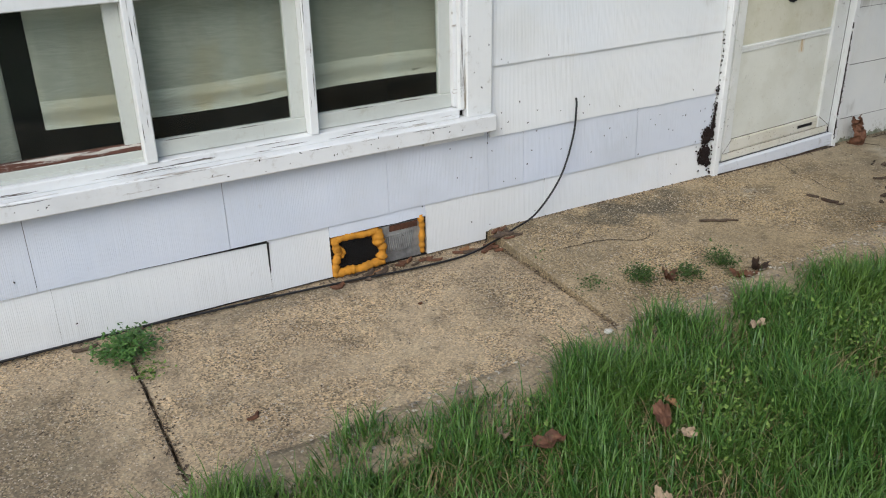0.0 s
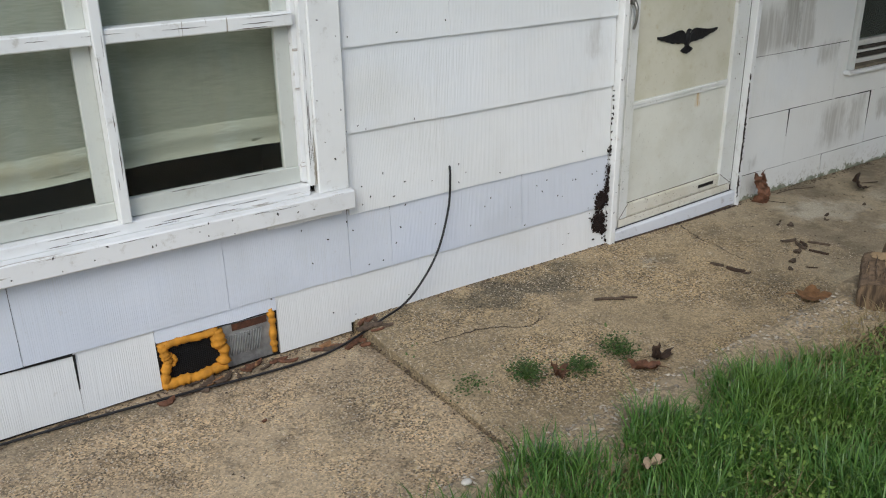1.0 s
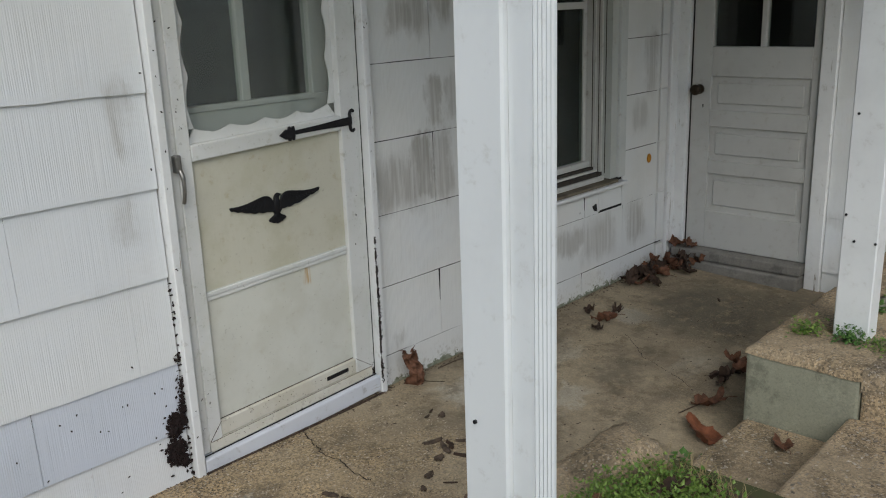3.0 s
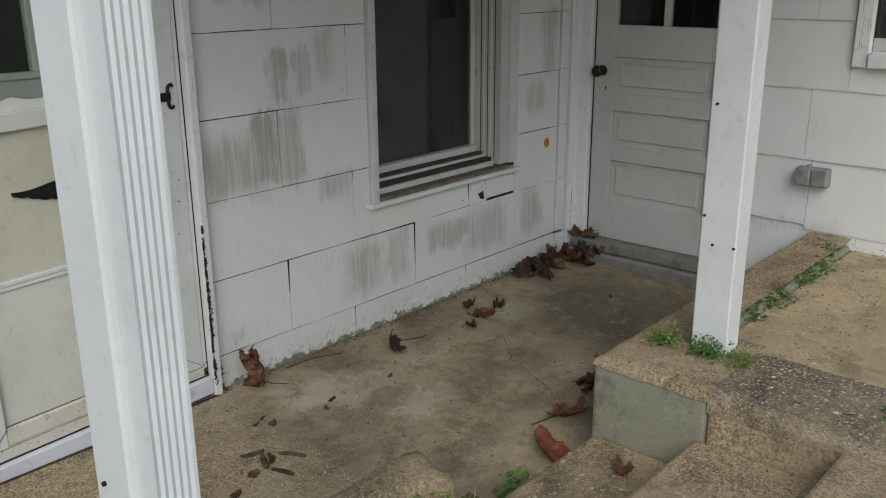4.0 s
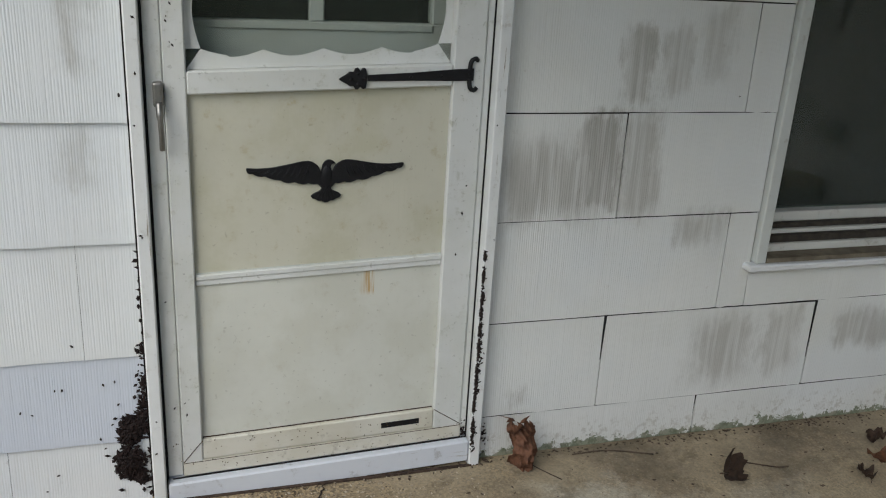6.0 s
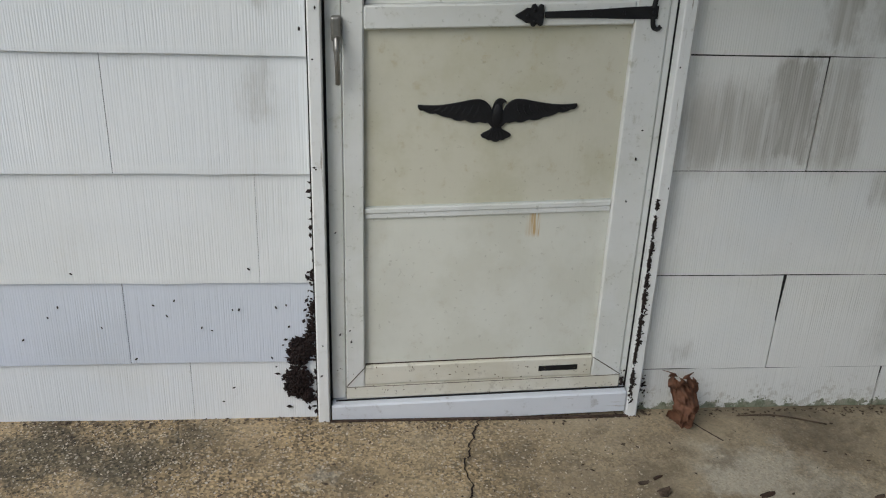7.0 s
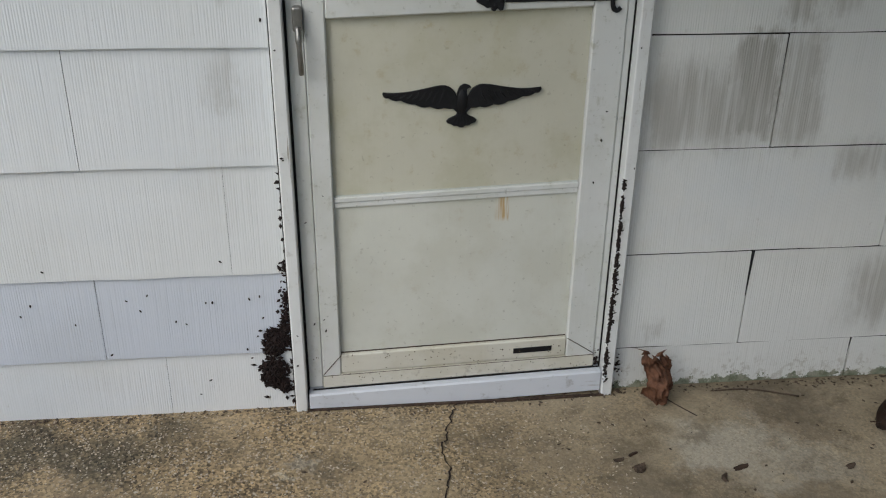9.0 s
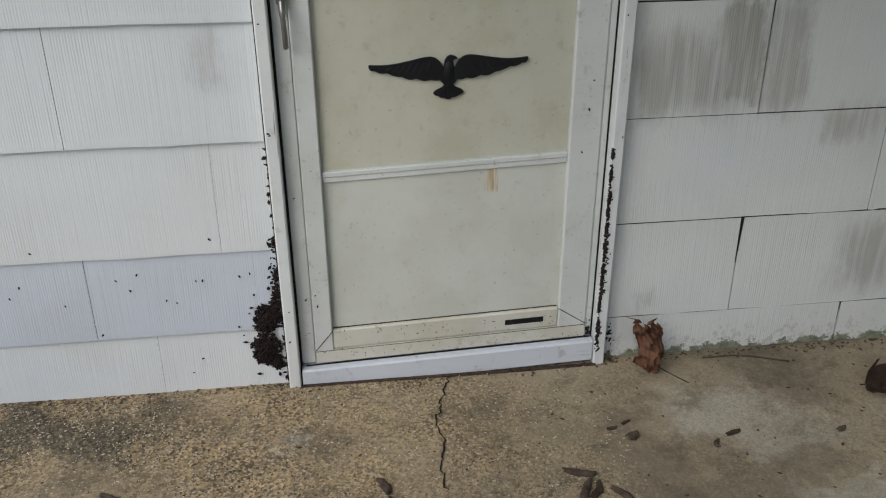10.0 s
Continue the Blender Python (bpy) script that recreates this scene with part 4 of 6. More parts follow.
# ---- black cable ----
pts = spline([(2.366, Y0 + 0.004, 0.500), (2.356, Y0 - 0.012, 0.503), (2.352, Y0 - 0.02, 0.47), (2.335, Y0 - 0.03, 0.36), (2.27, Y0 - 0.045, 0.21), (2.15, Y0 - 0.06, 0.09), (2.03, Y0 - 0.075, 0.053), (1.93, Y0 - 0.09, 0.03),
              (1.80, Y0 - 0.105, 0.012), (1.6, Y0 - 0.10, 0.010), (1.4, Y0 - 0.075, 0.010), (1.2, Y0 - 0.055, 0.010), (1.0, Y0 - 0.04, 0.010), (0.8, Y0 - 0.03, 0.010), (0.66, Y0 - 0.02, 0.010), (0.2, Y0 - 0.012, 0.008), (-0.6, Y0 - 0.01, 0.008)], 8)
solo("cable", tube(pts, 0.0040, 8), M_BLACK, "black cable hanging from the wall and running along its foot", "cable", smooth=True)

# ---- storm door ----
sd = thing("door_1", (3.52, Y0, 0.045), "white storm door with cream panels and black iron ornaments, closed", "door", kind="structure")
C = Y0 - 0.012       # casing's face
F = Y0 + 0.008       # leaf, set back behind the casing
part("casing", box(3.1225, 3.151, C - 0.018, Y0 + 0.016, 0.036, 2.1, 0.003), M_TRIM, sd, "narrow white casing with cracked paint")
part("casing", box(3.8925, 3.921, C - 0.018, Y0 + 0.016, 0.036, 2.1, 0.003), M_TRIM, sd, "narrow white casing with rotten foot")
part("casing", box(3.1225, 3.921, C - 0.018, Y0 + 0.016, 2.1, 2.16, 0.003), M_TRIM, sd)
part("dark_gap", box(3.1512, 3.1565, F - 0.004, Y0 + 0.06, 0.045, 2.1), M_DARK, sd, "dark gap")
part("dark_gap", box(3.8885, 3.8922, F - 0.004, Y0 + 0.06, 0.045, 2.1), M_DARK, sd, "dark gap")
part("frame_strip", box(3.157, 3.190, F - 0.008, Y0 + 0.03, 0.105, 2.08, 0.002), M_ALUM, sd)
part("stile", box(3.191, 3.236, F - 0.010, Y0 + 0.03, 0.105, 2.08, 0.003), M_ALUM, sd)
part("stile", box(3.800, 3.872, F - 0.010, Y0 + 0.03, 0.125, 2.08, 0.003), M_ALUM, sd)
part("frame_strip", box(3.873, 3.888, F - 0.006, Y0 + 0.03, 0.105, 2.08, 0.002), M_ALUM, sd)
bot = part("bottom_rail", box(3.2365, 3.7995, F - 0.008, Y0 + 0.03, 0.140, 0.192, 0.003), M_LOWRAIL, sd, "yellowed bottom rail with specks")
part("bottom_strip", box(3.191, 3.872, F - 0.013, Y0 + 0.03, 0.104, 0.1385, 0.002), M_LOWRAIL, sd)
part("drain_slot", box(3.665, 3.762, F - 0.0095, F - 0.007, 0.158, 0.172), M_IRON, bot, "dark slot")
part("threshold", box(3.155, 3.8915, C - 0.014, Y0 + 0.03, 0.040, 0.100, 0.004), M_THRESH, sd, "bluish white painted threshold board")
part("lock_rail", box(3.2365, 3.7995, F - 0.010, Y0 + 0.03, 1.004, 1.052, 0.003), M_ALUM, sd)
part("lower_panel", box(3.2365, 3.7995, F + 0.006, F + 0.012, 0.192, 0.579), M_PALE, sd, "pale cream panel with a rust run")
part("upper_panel", box(3.2365, 3.7995, F + 0.006, F + 0.012, 0.606, 1.004), M_CREAM, sd, "faded cream panel")
part("cross_bar", box(3.2365, 3.7995, F + 0.000, F + 0.012, 0.579, 0.593, 0.002), M_ALUM, sd)
part("cross_bar", box(3.2365, 3.7995, F - 0.003, F + 0.012, 0.5932, 0.606, 0.002), M_ALUM, sd)
part("top_rail", box(3.2365, 3.7995, F - 0.010, Y0 + 0.03, 1.98, 2.08, 0.003), M_ALUM, sd)
p = part("pane", box(3.2365, 3.7995, F + 0.022, F + 0.026, 1.052, 1.98), M_GLASS, sd)
p.visible_shadow = False
# scalloped trim round the glass
xa, xb = 3.2365, 3.7995
low = [(xa, 1.0525), (xb, 1.0525)]
wave = []
for k in range(61):
    t = k / 60
    u = xb - 0.03 - (xb - xa - 0.06) * t
    ph = (t * 4) % 1
    wave.append((u, 1.089 - 0.014 * math.sin(math.pi * ph) - (0.0 if 0.1 < t < 0.9 else -0.004)))
part("scalloped_trim", outline(low + wave, 0.004, Matrix(((1, 0, 0, 0), (0, 0, 1, F + 0.014), (0, 1, 0, 0), (0, 0, 0, 1)))), M_ALUM, sd, "white scalloped trim")
for side in (0, 1):
    pts2 = []
    for k in range(81):
        t = k / 80
        ph = (t * 6) % 1
        pts2.append((0.030 - 0.014 * math.sin(math.pi * ph), 1.094 + (1.98 - 1.094) * t))
    pts2 = [(0, 1.98), (0, 1.094)] + pts2
    pts2 = [(xa + a, b) if side == 0 else (xb - a, b) for a, b in pts2]
    part("scalloped_trim", outline(pts2, 0.004, Matrix(((1, 0, 0, 0), (0, 0, 1, F + 0.014), (0, 1, 0, 0), (0, 0, 0, 1)))), M_ALUM, sd, "white scalloped trim")
# mitred corners and grime at the panel's foot
for x0, z0, x1, z1 in ((3.192, 0.140, 3.2365, 0.193), (3.7995, 0.192, 3.872, 0.140)):
    d = Vector((x1 - x0, 0, z1 - z0))
    bm = box(0, d.length, -0.0006, 0.0006, -0.0008, 0.0008)
    bm.transform(Matrix.Translation((x0, F - 0.0108, z0)) @ Matrix.Rotation(-math.atan2(d.z, d.x), 4, 'Y'))
    part("mitre_joint", bm, M_ROT, sd, "dark mitre joint")
part("panel_grime", box(3.238, 3.798, F + 0.003, F + 0.006, 0.192, 0.1937), M_ROT, sd, "brown grime line")
part("panel_grime", box(3.238, 3.798, F + 0.003, F + 0.006, 0.6062, 0.6085), M_OLDTRIM, sd)
part("rail_joint", box(3.192, 3.871, F - 0.0135, F - 0.0125, 0.1382, 0.1393), M_ROT, sd, "dark joint line")
part("sill_joint", box(3.165, 3.888, F - 0.0145, F - 0.012, 0.1003, 0.1035), M_DARK, sd, "dark gap over the threshold")
# handle
h = part("handle", box(3.170, 3.190, F - 0.032, F - 0.0085, 0.985, 1.036, 0.005, None, 2), M_HANDLE, sd, "worn metal latch handle")
part("grip", tube(spline([(3.181, F - 0.03, 0.995), (3.182, F - 0.042, 0.97), (3.183, F - 0.040, 0.93), (3.183, F - 0.030, 0.898)], 5), [0.007] * 6 + [0.0055] * 10, 8), M_HANDLE, h, "", True)
# strap hinge: a tapering strap, a crown-shaped tip and two curls at its foot
bm = outline([(0.0, -0.0065), (0.10, -0.0085), (0.19, -0.0125), (0.238, -0.0135), (0.238, 0.0135), (0.19, 0.0125), (0.10, 0.0085), (0.0, 0.0065)], 0.004, Matrix.Identity(4), 0.0008)
half = [(0.012, 0.0075), (0.010, 0.021), (0.003, 0.0225), (-0.002, 0.0165), (-0.007, 0.0235), (-0.014, 0.0215), (-0.016, 0.0145), (-0.025, 0.0155), (-0.031, 0.0105), (-0.042, 0.0045)]
join(bm, outline(half + [(-0.049, 0.0)] + [(a, -b) for a, b in reversed(half)], 0.0065, Matrix.Translation((-0.014, 0, 0)), 0.0012))
for s in (1, -1):
    join(bm, tube(spline([(0.228, 0.010 * s, 0.002), (0.231, 0.028 * s, 0.002), (0.240, 0.035 * s, 0.002), (0.247, 0.029 * s, 0.002)], 5), [0.0058] * 8 + [0.0048] * 8, 6))
for u, v in ((-0.022, 0.011), (-0.022, -0.011), (-0.036, 0), (-0.008, 0), (0.095, 0), (0.165, 0), (0.228, 0)):
    dome = bmesh.new()
    bmesh.ops.create_uvsphere(dome, u_segments=8, v_segments=5, radius=0.0042)
    dome.transform(Matrix.Translation((u, v, 0.004 if u > 0 else 0.0062)))
    join(bm, dome)
bm.transform(Matrix(((1, 0, 0, 3.608), (0, 0, -1, F - 0.0105), (0, 1, 0, 1.028), (0, 0, 0, 1))) @ Matrix.Rotation(radians(0.2), 4, 'Z'))
part("strap_hinge", bm, M_IRON, sd, "black iron strap hinge with spade tip")
# bird ornament: a cast plate with raised wings, body and fanned tail
def wing_edge():
    """One wing's outline from the neck round its tip to the flank, with scalloped feather ends."""
    top = spline([(0.012, 0.022, 0), (0.020, 0.038, 0), (0.036, 0.049, 0), (0.056, 0.049, 0), (0.085, 0.043, 0), (0.120, 0.037, 0), (0.150, 0.036, 0), (0.173, 0.038, 0)], 4)
    low = spline([(0.174, 0.033, 0), (0.165, 0.026, 0), (0.145, 0.020, 0), (0.122, 0.014, 0), (0.095, 0.004, 0), (0.070, 0.000, 0), (0.045, -0.004, 0), (0.026, -0.004, 0), (0.014, -0.010, 0)], 4)
    low = [(p.x, p.y - 0.0035 * abs(math.sin(k * math.pi / 5))) for k, p in enumerate(low)]
    return [(p.x, p.y) for p in top] + low


bird_at = Matrix(((1, 0, 0, 3.524), (0, 0, -1, F + 0.005), (0, 1, 0, 0.803), (0, 0, 0, 1))) @ Matrix.Rotation(-0.018, 4, 'Z') @ Matrix.Diagonal((1.0, 0.92, 1.0, 1.0))
right = wing_edge()
tail = [(0.010, -0.018), (0.014, -0.024), (0.028, -0.031), (0.034, -0.037), (0.030, -0.043), (0.023, -0.045), (0.017, -0.050), (0.009, -0.050), (0.004, -0.054)]
head = [(-0.012, 0.026), (-0.010, 0.038), (-0.006, 0.047), (0.002, 0.052), (0.009, 0.051), (0.016, 0.047), (0.019, 0.042), (0.013, 0.042), (0.009, 0.038), (0.010, 0.028)]
mirrored = [(-a, b) for a, b in reversed(tail)] + [(-a, b) for a, b in reversed(right)]
bird = outline(mirrored + head + right + tail, 0.006, bird_at, 0.001)
for s in (1, -1):
    for k in range(9):
        u = 0.040 + 0.014 * k
        z0, z1 = 0.040 - 0.0012 * k, 0.008 + 0.0026 * k
        join(bird, tube([bird_at @ Vector((s * u, z0, 0.0056)), bird_at @ Vector((s * (u + 0.004), (z0 + z1) / 2, 0.0066)), bird_at @ Vector((s * (u + 0.013), z1, 0.0056))], 0.0017, 5))
    for k in range(3):
        join(bird, tube([bird_at @ Vector((s * (0.002 + 0.003 * k), -0.020, 0.0056)), bird_at @ Vector((s * (0.003 + 0.0095 * k), -0.046 + 0.002 * k, 0.0056))], 0.0016, 5))
belly = bmesh.new()
bmesh.ops.create_uvsphere(belly, u_segments=14, v_segments=10, radius=1)
for v in belly.verts:
    v.co = bird_at @ Vector((0.0125 * v.co.x, 0.010 + 0.031 * v.co.y, 0.004 + 0.007 * v.co.z))
join(bird, belly)
part("bird_ornament", bird, M_IRON, sd, "black cast bird ornament with spread wings")
# the old door sags: its level members rise towards the hinge side
for o in sd.children_recursive:
    if o.name.split(".")[0] not in ("casing", "dark_gap"):
        for v in o.data.vertices:
            v.co.z += 0.038 * v.co.x
part("joint_dirt", box(3.150, 3.899, C - 0.022, C - 0.0145, 0.036, 0.0475), M_ROT, sd, "soil in the joint under the threshold")
# inner door behind the glass
idr = thing("door_2", (3.52, Y0 + 0.12, 0.05), "white inner door with dark panes behind the storm door", "door", kind="structure")
Z = Y0 + 0.10
part("lower_leaf", box(3.16, 3.895, Z, Z + 0.04, 0.05, 1.135, 0.003), M_PDOOR, idr)
part("stile", box(3.16, 3.235, Z, Z + 0.04, 1.135, 2.06, 0.003), M_PDOOR, idr)
part("stile", box(3.775, 3.895, Z, Z + 0.04, 1.135, 2.06, 0.003), M_PDOOR, idr)
part("muntin", box(3.500, 3.532, Z + 0.004, Z + 0.036, 1.135, 2.06, 0.003), M_PDOOR, idr)
part("bead", box(3.235, 3.775, Z - 0.006, Z, 1.118, 1.135, 0.002), M_PDOOR, idr)
for a, b in ((3.235, 3.5), (3.532, 3.775)):
    part("pane", box(a, b, Z + 0.018, Z + 0.022, 1.135, 2.06), M_GLASS, idr).visible_shadow = False
part("top_rail", box(3.235, 3.775, Z, Z + 0.04, 1.95, 2.06), M_PDOOR, idr)

# ---- porch window ----
w2 = thing("window_2", (5.07, Y0, 0.53), "white porch window with aluminium tracks, hazy glass and a near-black room behind", "window", kind="structure")
part("casing", box(4.660, 4.692, Y0 - 0.018, Y0 + 0.016, 0.553, 1.95, 0.003), M_SHADETRIM, w2)
part("casing", box(5.505, 5.562, Y0 - 0.018, Y0 + 0.016, 0.575, 1.95, 0.003), M_SHADETRIM, w2)
part("jamb", box(5.452, 5.504, Y0 - 0.002, Y0 + 0.14, 0.575, 1.86), M_OLDTRIM, w2)
part("head_casing", box(4.66, 5.562, Y0 - 0.018, Y0 + 0.016, 1.86, 1.95, 0.003), M_SHADETRIM, w2)
part("window_sill", box(4.634, 5.57, Y0 - 0.032, Y0 + 0.02, 0.534, 0.5525, 0.004), M_SILL, w2, "white sill with dirt and splits")
part("sill_board", box(4.694, 5.504, Y0 - 0.016, Y0 + 0.16, 0.553, 0.566), plain("sill_dirt", (0.20, 0.17, 0.12), 0.9, 0, 0.5, 20, 0.4), w2, "dirty sill board")
part("track", box(4.694, 5.45, Y0 + 0.030, Y0 + 0.044, 0.5663, 0.588, 0.002), M_RAIL, w2, "white lower track")
# dark strips fill the grooves between the rails
part("track_dirt", box(4.694, 5.45, Y0 + 0.0445, Y0 + 0.075, 0.5663, 0.606), M_GROOVE, w2, "dark strip in the track")
part("track", box(4.694, 5.435, Y0 + 0.060, Y0 + 0.0748, 0.6063, 0.618, 0.002), M_RAIL, w2, "white middle track")
part("track_dirt", box(4.694, 5.435, Y0 + 0.0755, Y0 + 0.110, 0.5663, 0.629), M_GROOVE, w2, "dark strip in the track")
part("bottom_rail", box(4.694, 5.42, Y0 + 0.092, Y0 + 0.140, 0.6293, 0.658, 0.003), M_RAIL, w2, "white bottom rail")
part("stile", box(5.395, 5.421, Y0 + 0.115, Y0 + 0.140, 0.655, 1.86, 0.002), M_RAIL, w2)
part("stile", box(4.694, 4.715, Y0 + 0.115, Y0 + 0.140, 0.655, 1.86, 0.002), M_RAIL, w2)
part("side_track", box(5.424, 5.433, Y0 + 0.070, Y0 + 0.150, 0.60, 1.86), M_RAIL, w2)
part("side_track", box(5.438, 5.4515, Y0 + 0.045, Y0 + 0.150, 0.60, 1.86), M_RAIL, w2)
part("meeting_rail", box(4.715, 5.395, Y0 + 0.110, Y0 + 0.140, 1.36, 1.39, 0.002), M_RAIL, w2)
for z0, z1 in ((0.655, 1.36), (1.39, 1.86)):
    part("pane", box(4.715, 5.395, Y0 + 0.124, Y0 + 0.128, z0, z1), M_SCREEN, w2).visible_shadow = False
# drapes coloured near black to stand for the dark room behind the pane
cloth("window_curtain", 4.62, 5.60, 2.0, lambda x: 0.5, Y0 + 0.40, plain("cloth_room_dark", (0.014, 0.016, 0.015), 0.9, 0, 0.4, 8, 0.2), "near-black drapes inside the porch window, room darkness put into the colour", 0.03)

for x, y in ((5.4514, 0.028), (5.4372, 0.056), (5.4232, 0.082)):
    part("dark_gap", box(x - 0.0012, x - 0.0002, Y0 + y, Y0 + y + 0.004, 0.60, 1.86), M_GROOVE, w2, "dark narrow gap")
part("dark_gap", box(5.4333, 5.4378, Y0 + 0.075, Y0 + 0.150, 0.60, 1.86), M_GROOVE, w2, "dark narrow gap")
part("dark_gap", box(5.4212, 5.4238, Y0 + 0.118, Y0 + 0.150, 0.60, 1.86), M_GROOVE, w2, "dark narrow gap")
part("joint_dirt", box(4.6925, 4.6938, Y0 - 0.004, Y0 + 0.1, 0.566, 1.86), M_GROOVE, w2, "dark crack beside the casing")

# corner boards
for z0, z1 in ((0.04, 0.150), (0.166, 0.428), (0.4305, 0.693), (0.6955, 0.956), (0.9585, 1.22), (1.2225, 1.485), (1.4875, 2.4)):
    part("corner_strip", box(5.9065, 5.972, Y0 - 0.006, Y0 + 0.016, z0, z1, 0.002), M_PORCH, wall_south)
part("corner_strip", box(5.980, 6.052, Y0 - 0.020, Y0 + 0.016, 0.04, 2.4, 0.003), M_TRIM, wall_south)

# ---- panelled door in the end wall ----
pd = thing("door_3", (X0, 2.3, 0.1), "white panelled wooden door with two small panes, closed", "door", kind="structure")
part("casing", box(X0 - 0.022, X0 + 0.016, 2.625, 2.694, 0.04, 2.2, 0.004), M_TRIM, pd)
part("casing", box(X0 - 0.022, X0 + 0.016, 1.902, 1.975, 0.0, 2.2, 0.004), M_TRIM, pd)
part("casing", box(X0 - 0.022, X0 + 0.016, 1.90, 2.694, 2.2, 2.27, 0.004), M_TRIM, pd)
D = X0 + 0.004
for n_, a, b, z0, z1 in (("stile", 2.512, 2.615, 0.13, 2.06), ("stile", 1.985, 2.02, 0.13, 2.06), ("rail", 2.02, 2.512, 0.13, 0.325), ("rail", 2.02, 2.512, 0.520, 0.590), ("rail", 2.02, 2.512, 0.76, 0.845),
                         ("rail", 2.02, 2.512, 1.01, 1.155), ("rail", 2.02, 2.512, 1.95, 2.06), ("muntin", 2.245, 2.272, 1.155, 1.95)):
    part(n_, box(D, D + 0.04, a, b, z0, z1, 0.003), M_PDOOR, pd)
for z0, z1 in ((0.325, 0.520), (0.590, 0.76), (0.845, 1.01)):
    part("panel", box(D + 0.014, D + 0.03, 2.02, 2.512, z0, z1), M_PDOOR, pd)
    part("panel_field", box(D + 0.006, D + 0.016, 2.05, 2.482, z0 + 0.03, z1 - 0.03, 0.006), M_PDOOR, pd)
for a, b in ((2.02, 2.245), (2.272, 2.512)):
    part("pane", box(D + 0.018, D + 0.022, a, b, 1.155, 1.95), M_GLASS, pd).visible_shadow = False
bm = tube([(D + 0.002, 2.572, 0.945), (D - 0.012, 2.572, 0.945), (D - 0.03, 2.572, 0.945), (D - 0.036, 2.572, 0.945), (D - 0.05, 2.572, 0.945), (D - 0.060, 2.572, 0.945), (D - 0.064, 2.572, 0.945)], [0.026, 0.024, 0.010, 0.018, 0.028, 0.024, 0.010], 14)
part("knob", bm, M_KNOB, pd, "dark tarnished knob", True)
part("keyhole", box(D - 0.002, D + 0.002, 2.548, 2.553, 0.855, 0.872), M_IRON, pd, "dark keyhole")
M_STEP = concrete("door_step_grey", (0.24, 0.23, 0.21), (0.18, 0.175, 0.16), 0.1, (0.12, 0.11, 0.09), 0.5)
part("door_sill", box(X0 - 0.075, X0 + 0.05, 1.978, 2.66, 0.078, 0.128, 0.008, None, 2), M_STEP, pd, "grey worn wooden sill")
part("door_sill", box(X0 - 0.10, X0 + 0.0, 1.978, 2.68, 0.005, 0.076, 0.012, None, 2), M_STEP, pd, "grey worn lower sill")

# ---- window in the end wall ----
w3 = thing("window_3", (X0, 1.0, 1.03), "white framed window high in the end wall", "window", kind="structure")
part("casing", box(X0 - 0.02, X0 + 0.016, 1.39, 1.450, 1.03, 2.1, 0.004), M_TRIM, w3, "white casing with peeling corner")
part("casing", box(X0 - 0.02, X0 + 0.016, 0.49, 0.55, 1.03, 2.1, 0.004), M_TRIM, w3)
part("window_sill", box(X0 - 0.035, X0 + 0.06, 0.49, 1.389, 1.03, 1.09, 0.004), M_SILL, w3)
part("head_casing", box(X0 - 0.02, X0 + 0.016, 0.55, 1.39, 2.0, 2.1, 0.004), M_TRIM, w3)
part("sash", box(X0 + 0.02, X0 + 0.05, 0.55, 1.39, 1.09, 1.14), M_OLDTRIM, w3)
part("pane", box(X0 + 0.03, X0 + 0.034, 0.55, 1.39, 1.14, 2.0), M_GLASS, w3).visible_shadow = False

# outlet box
ob_ = thing("outlet_box", (X0, 1.54, 0.58), "grey weatherproof metal outlet box on the siding", "outlet")
part("body", box(X0 - 0.045, X0 + 0.002, 1.475, 1.605, 0.545, 0.622, 0.006, None, 2), M_GALV, ob_)
part("lid", box(X0 - 0.056, X0 - 0.046, 1.544, 1.602, 0.550, 0.618, 0.004), M_GALV, ob_)
part("lid", box(X0 - 0.056, X0 - 0.046, 1.478, 1.538, 0.550, 0.618, 0.004), M_GALV, ob_)
part("conduit_nub", tube([(X0 - 0.02, 1.56, 0.62), (X0 - 0.02, 1.56, 0.632)], 0.01), M_GALV, ob_)

# ---- posts ----
pt = thing("porch_post", (2.90, 1.305, 0.30), "white painted square porch post beside a downspout", "post", "porch posts")
part("shaft", box(2.856, 2.945, 1.254, 1.344, 0.30, 2.06, 0.004), M_POST, pt)
part("bolt", tube([(2.852, 1.31, 0.43), (2.858, 1.31, 0.43)], 0.0035), M_IRON, pt)
part("bolt", tube([(2.852, 1.318, 0.765), (2.858, 1.318, 0.765)], 0.0035), M_IRON, pt)
pt2 = thing("porch_post", (4.70, 1.32, 0.335), "white painted square porch post on the concrete curb", "post", "porch posts")
part("shaft", box(4.658, 4.740, 1.262, 1.370, 0.335, 2.06, 0.004), M_POST, pt2)
for y, z in ((1.33, 0.66), (1.268, 0.66), (1.35, 1.05), (1.36, 0.74)):
    part("bolt", tube([(4.654, y, z), (4.660, y, z)], 0.004), M_IRON, pt2)

# corrugated downspout with its elbow
ds = thing("downspout", (2.897, 1.232, 0.33), "white corrugated metal downspout with an elbow at the foot", "downspout")


def spout_ring(c, ax, ay, w=0.057, d=0.042, n=11):
    """Points round a fluted rectangular pipe, centred at c, across ax and ay."""
    pts = []
    for s in range(4):
        for k in range(n):
            t = k / n
            flute = 0.0022 * (1 if k % 2 else 0)
            u, v = [(-1 + 2 * t, -1), (1, -1 + 2 * t), (1 - 2 * t, 1), (-1, 1 - 2 * t)][s]
            pts.append(c + ax * (u * (w / 2 - 0.0)) + ay * (v * (d / 2 - (flute if s in (0, 2) else 0))))
    return pts


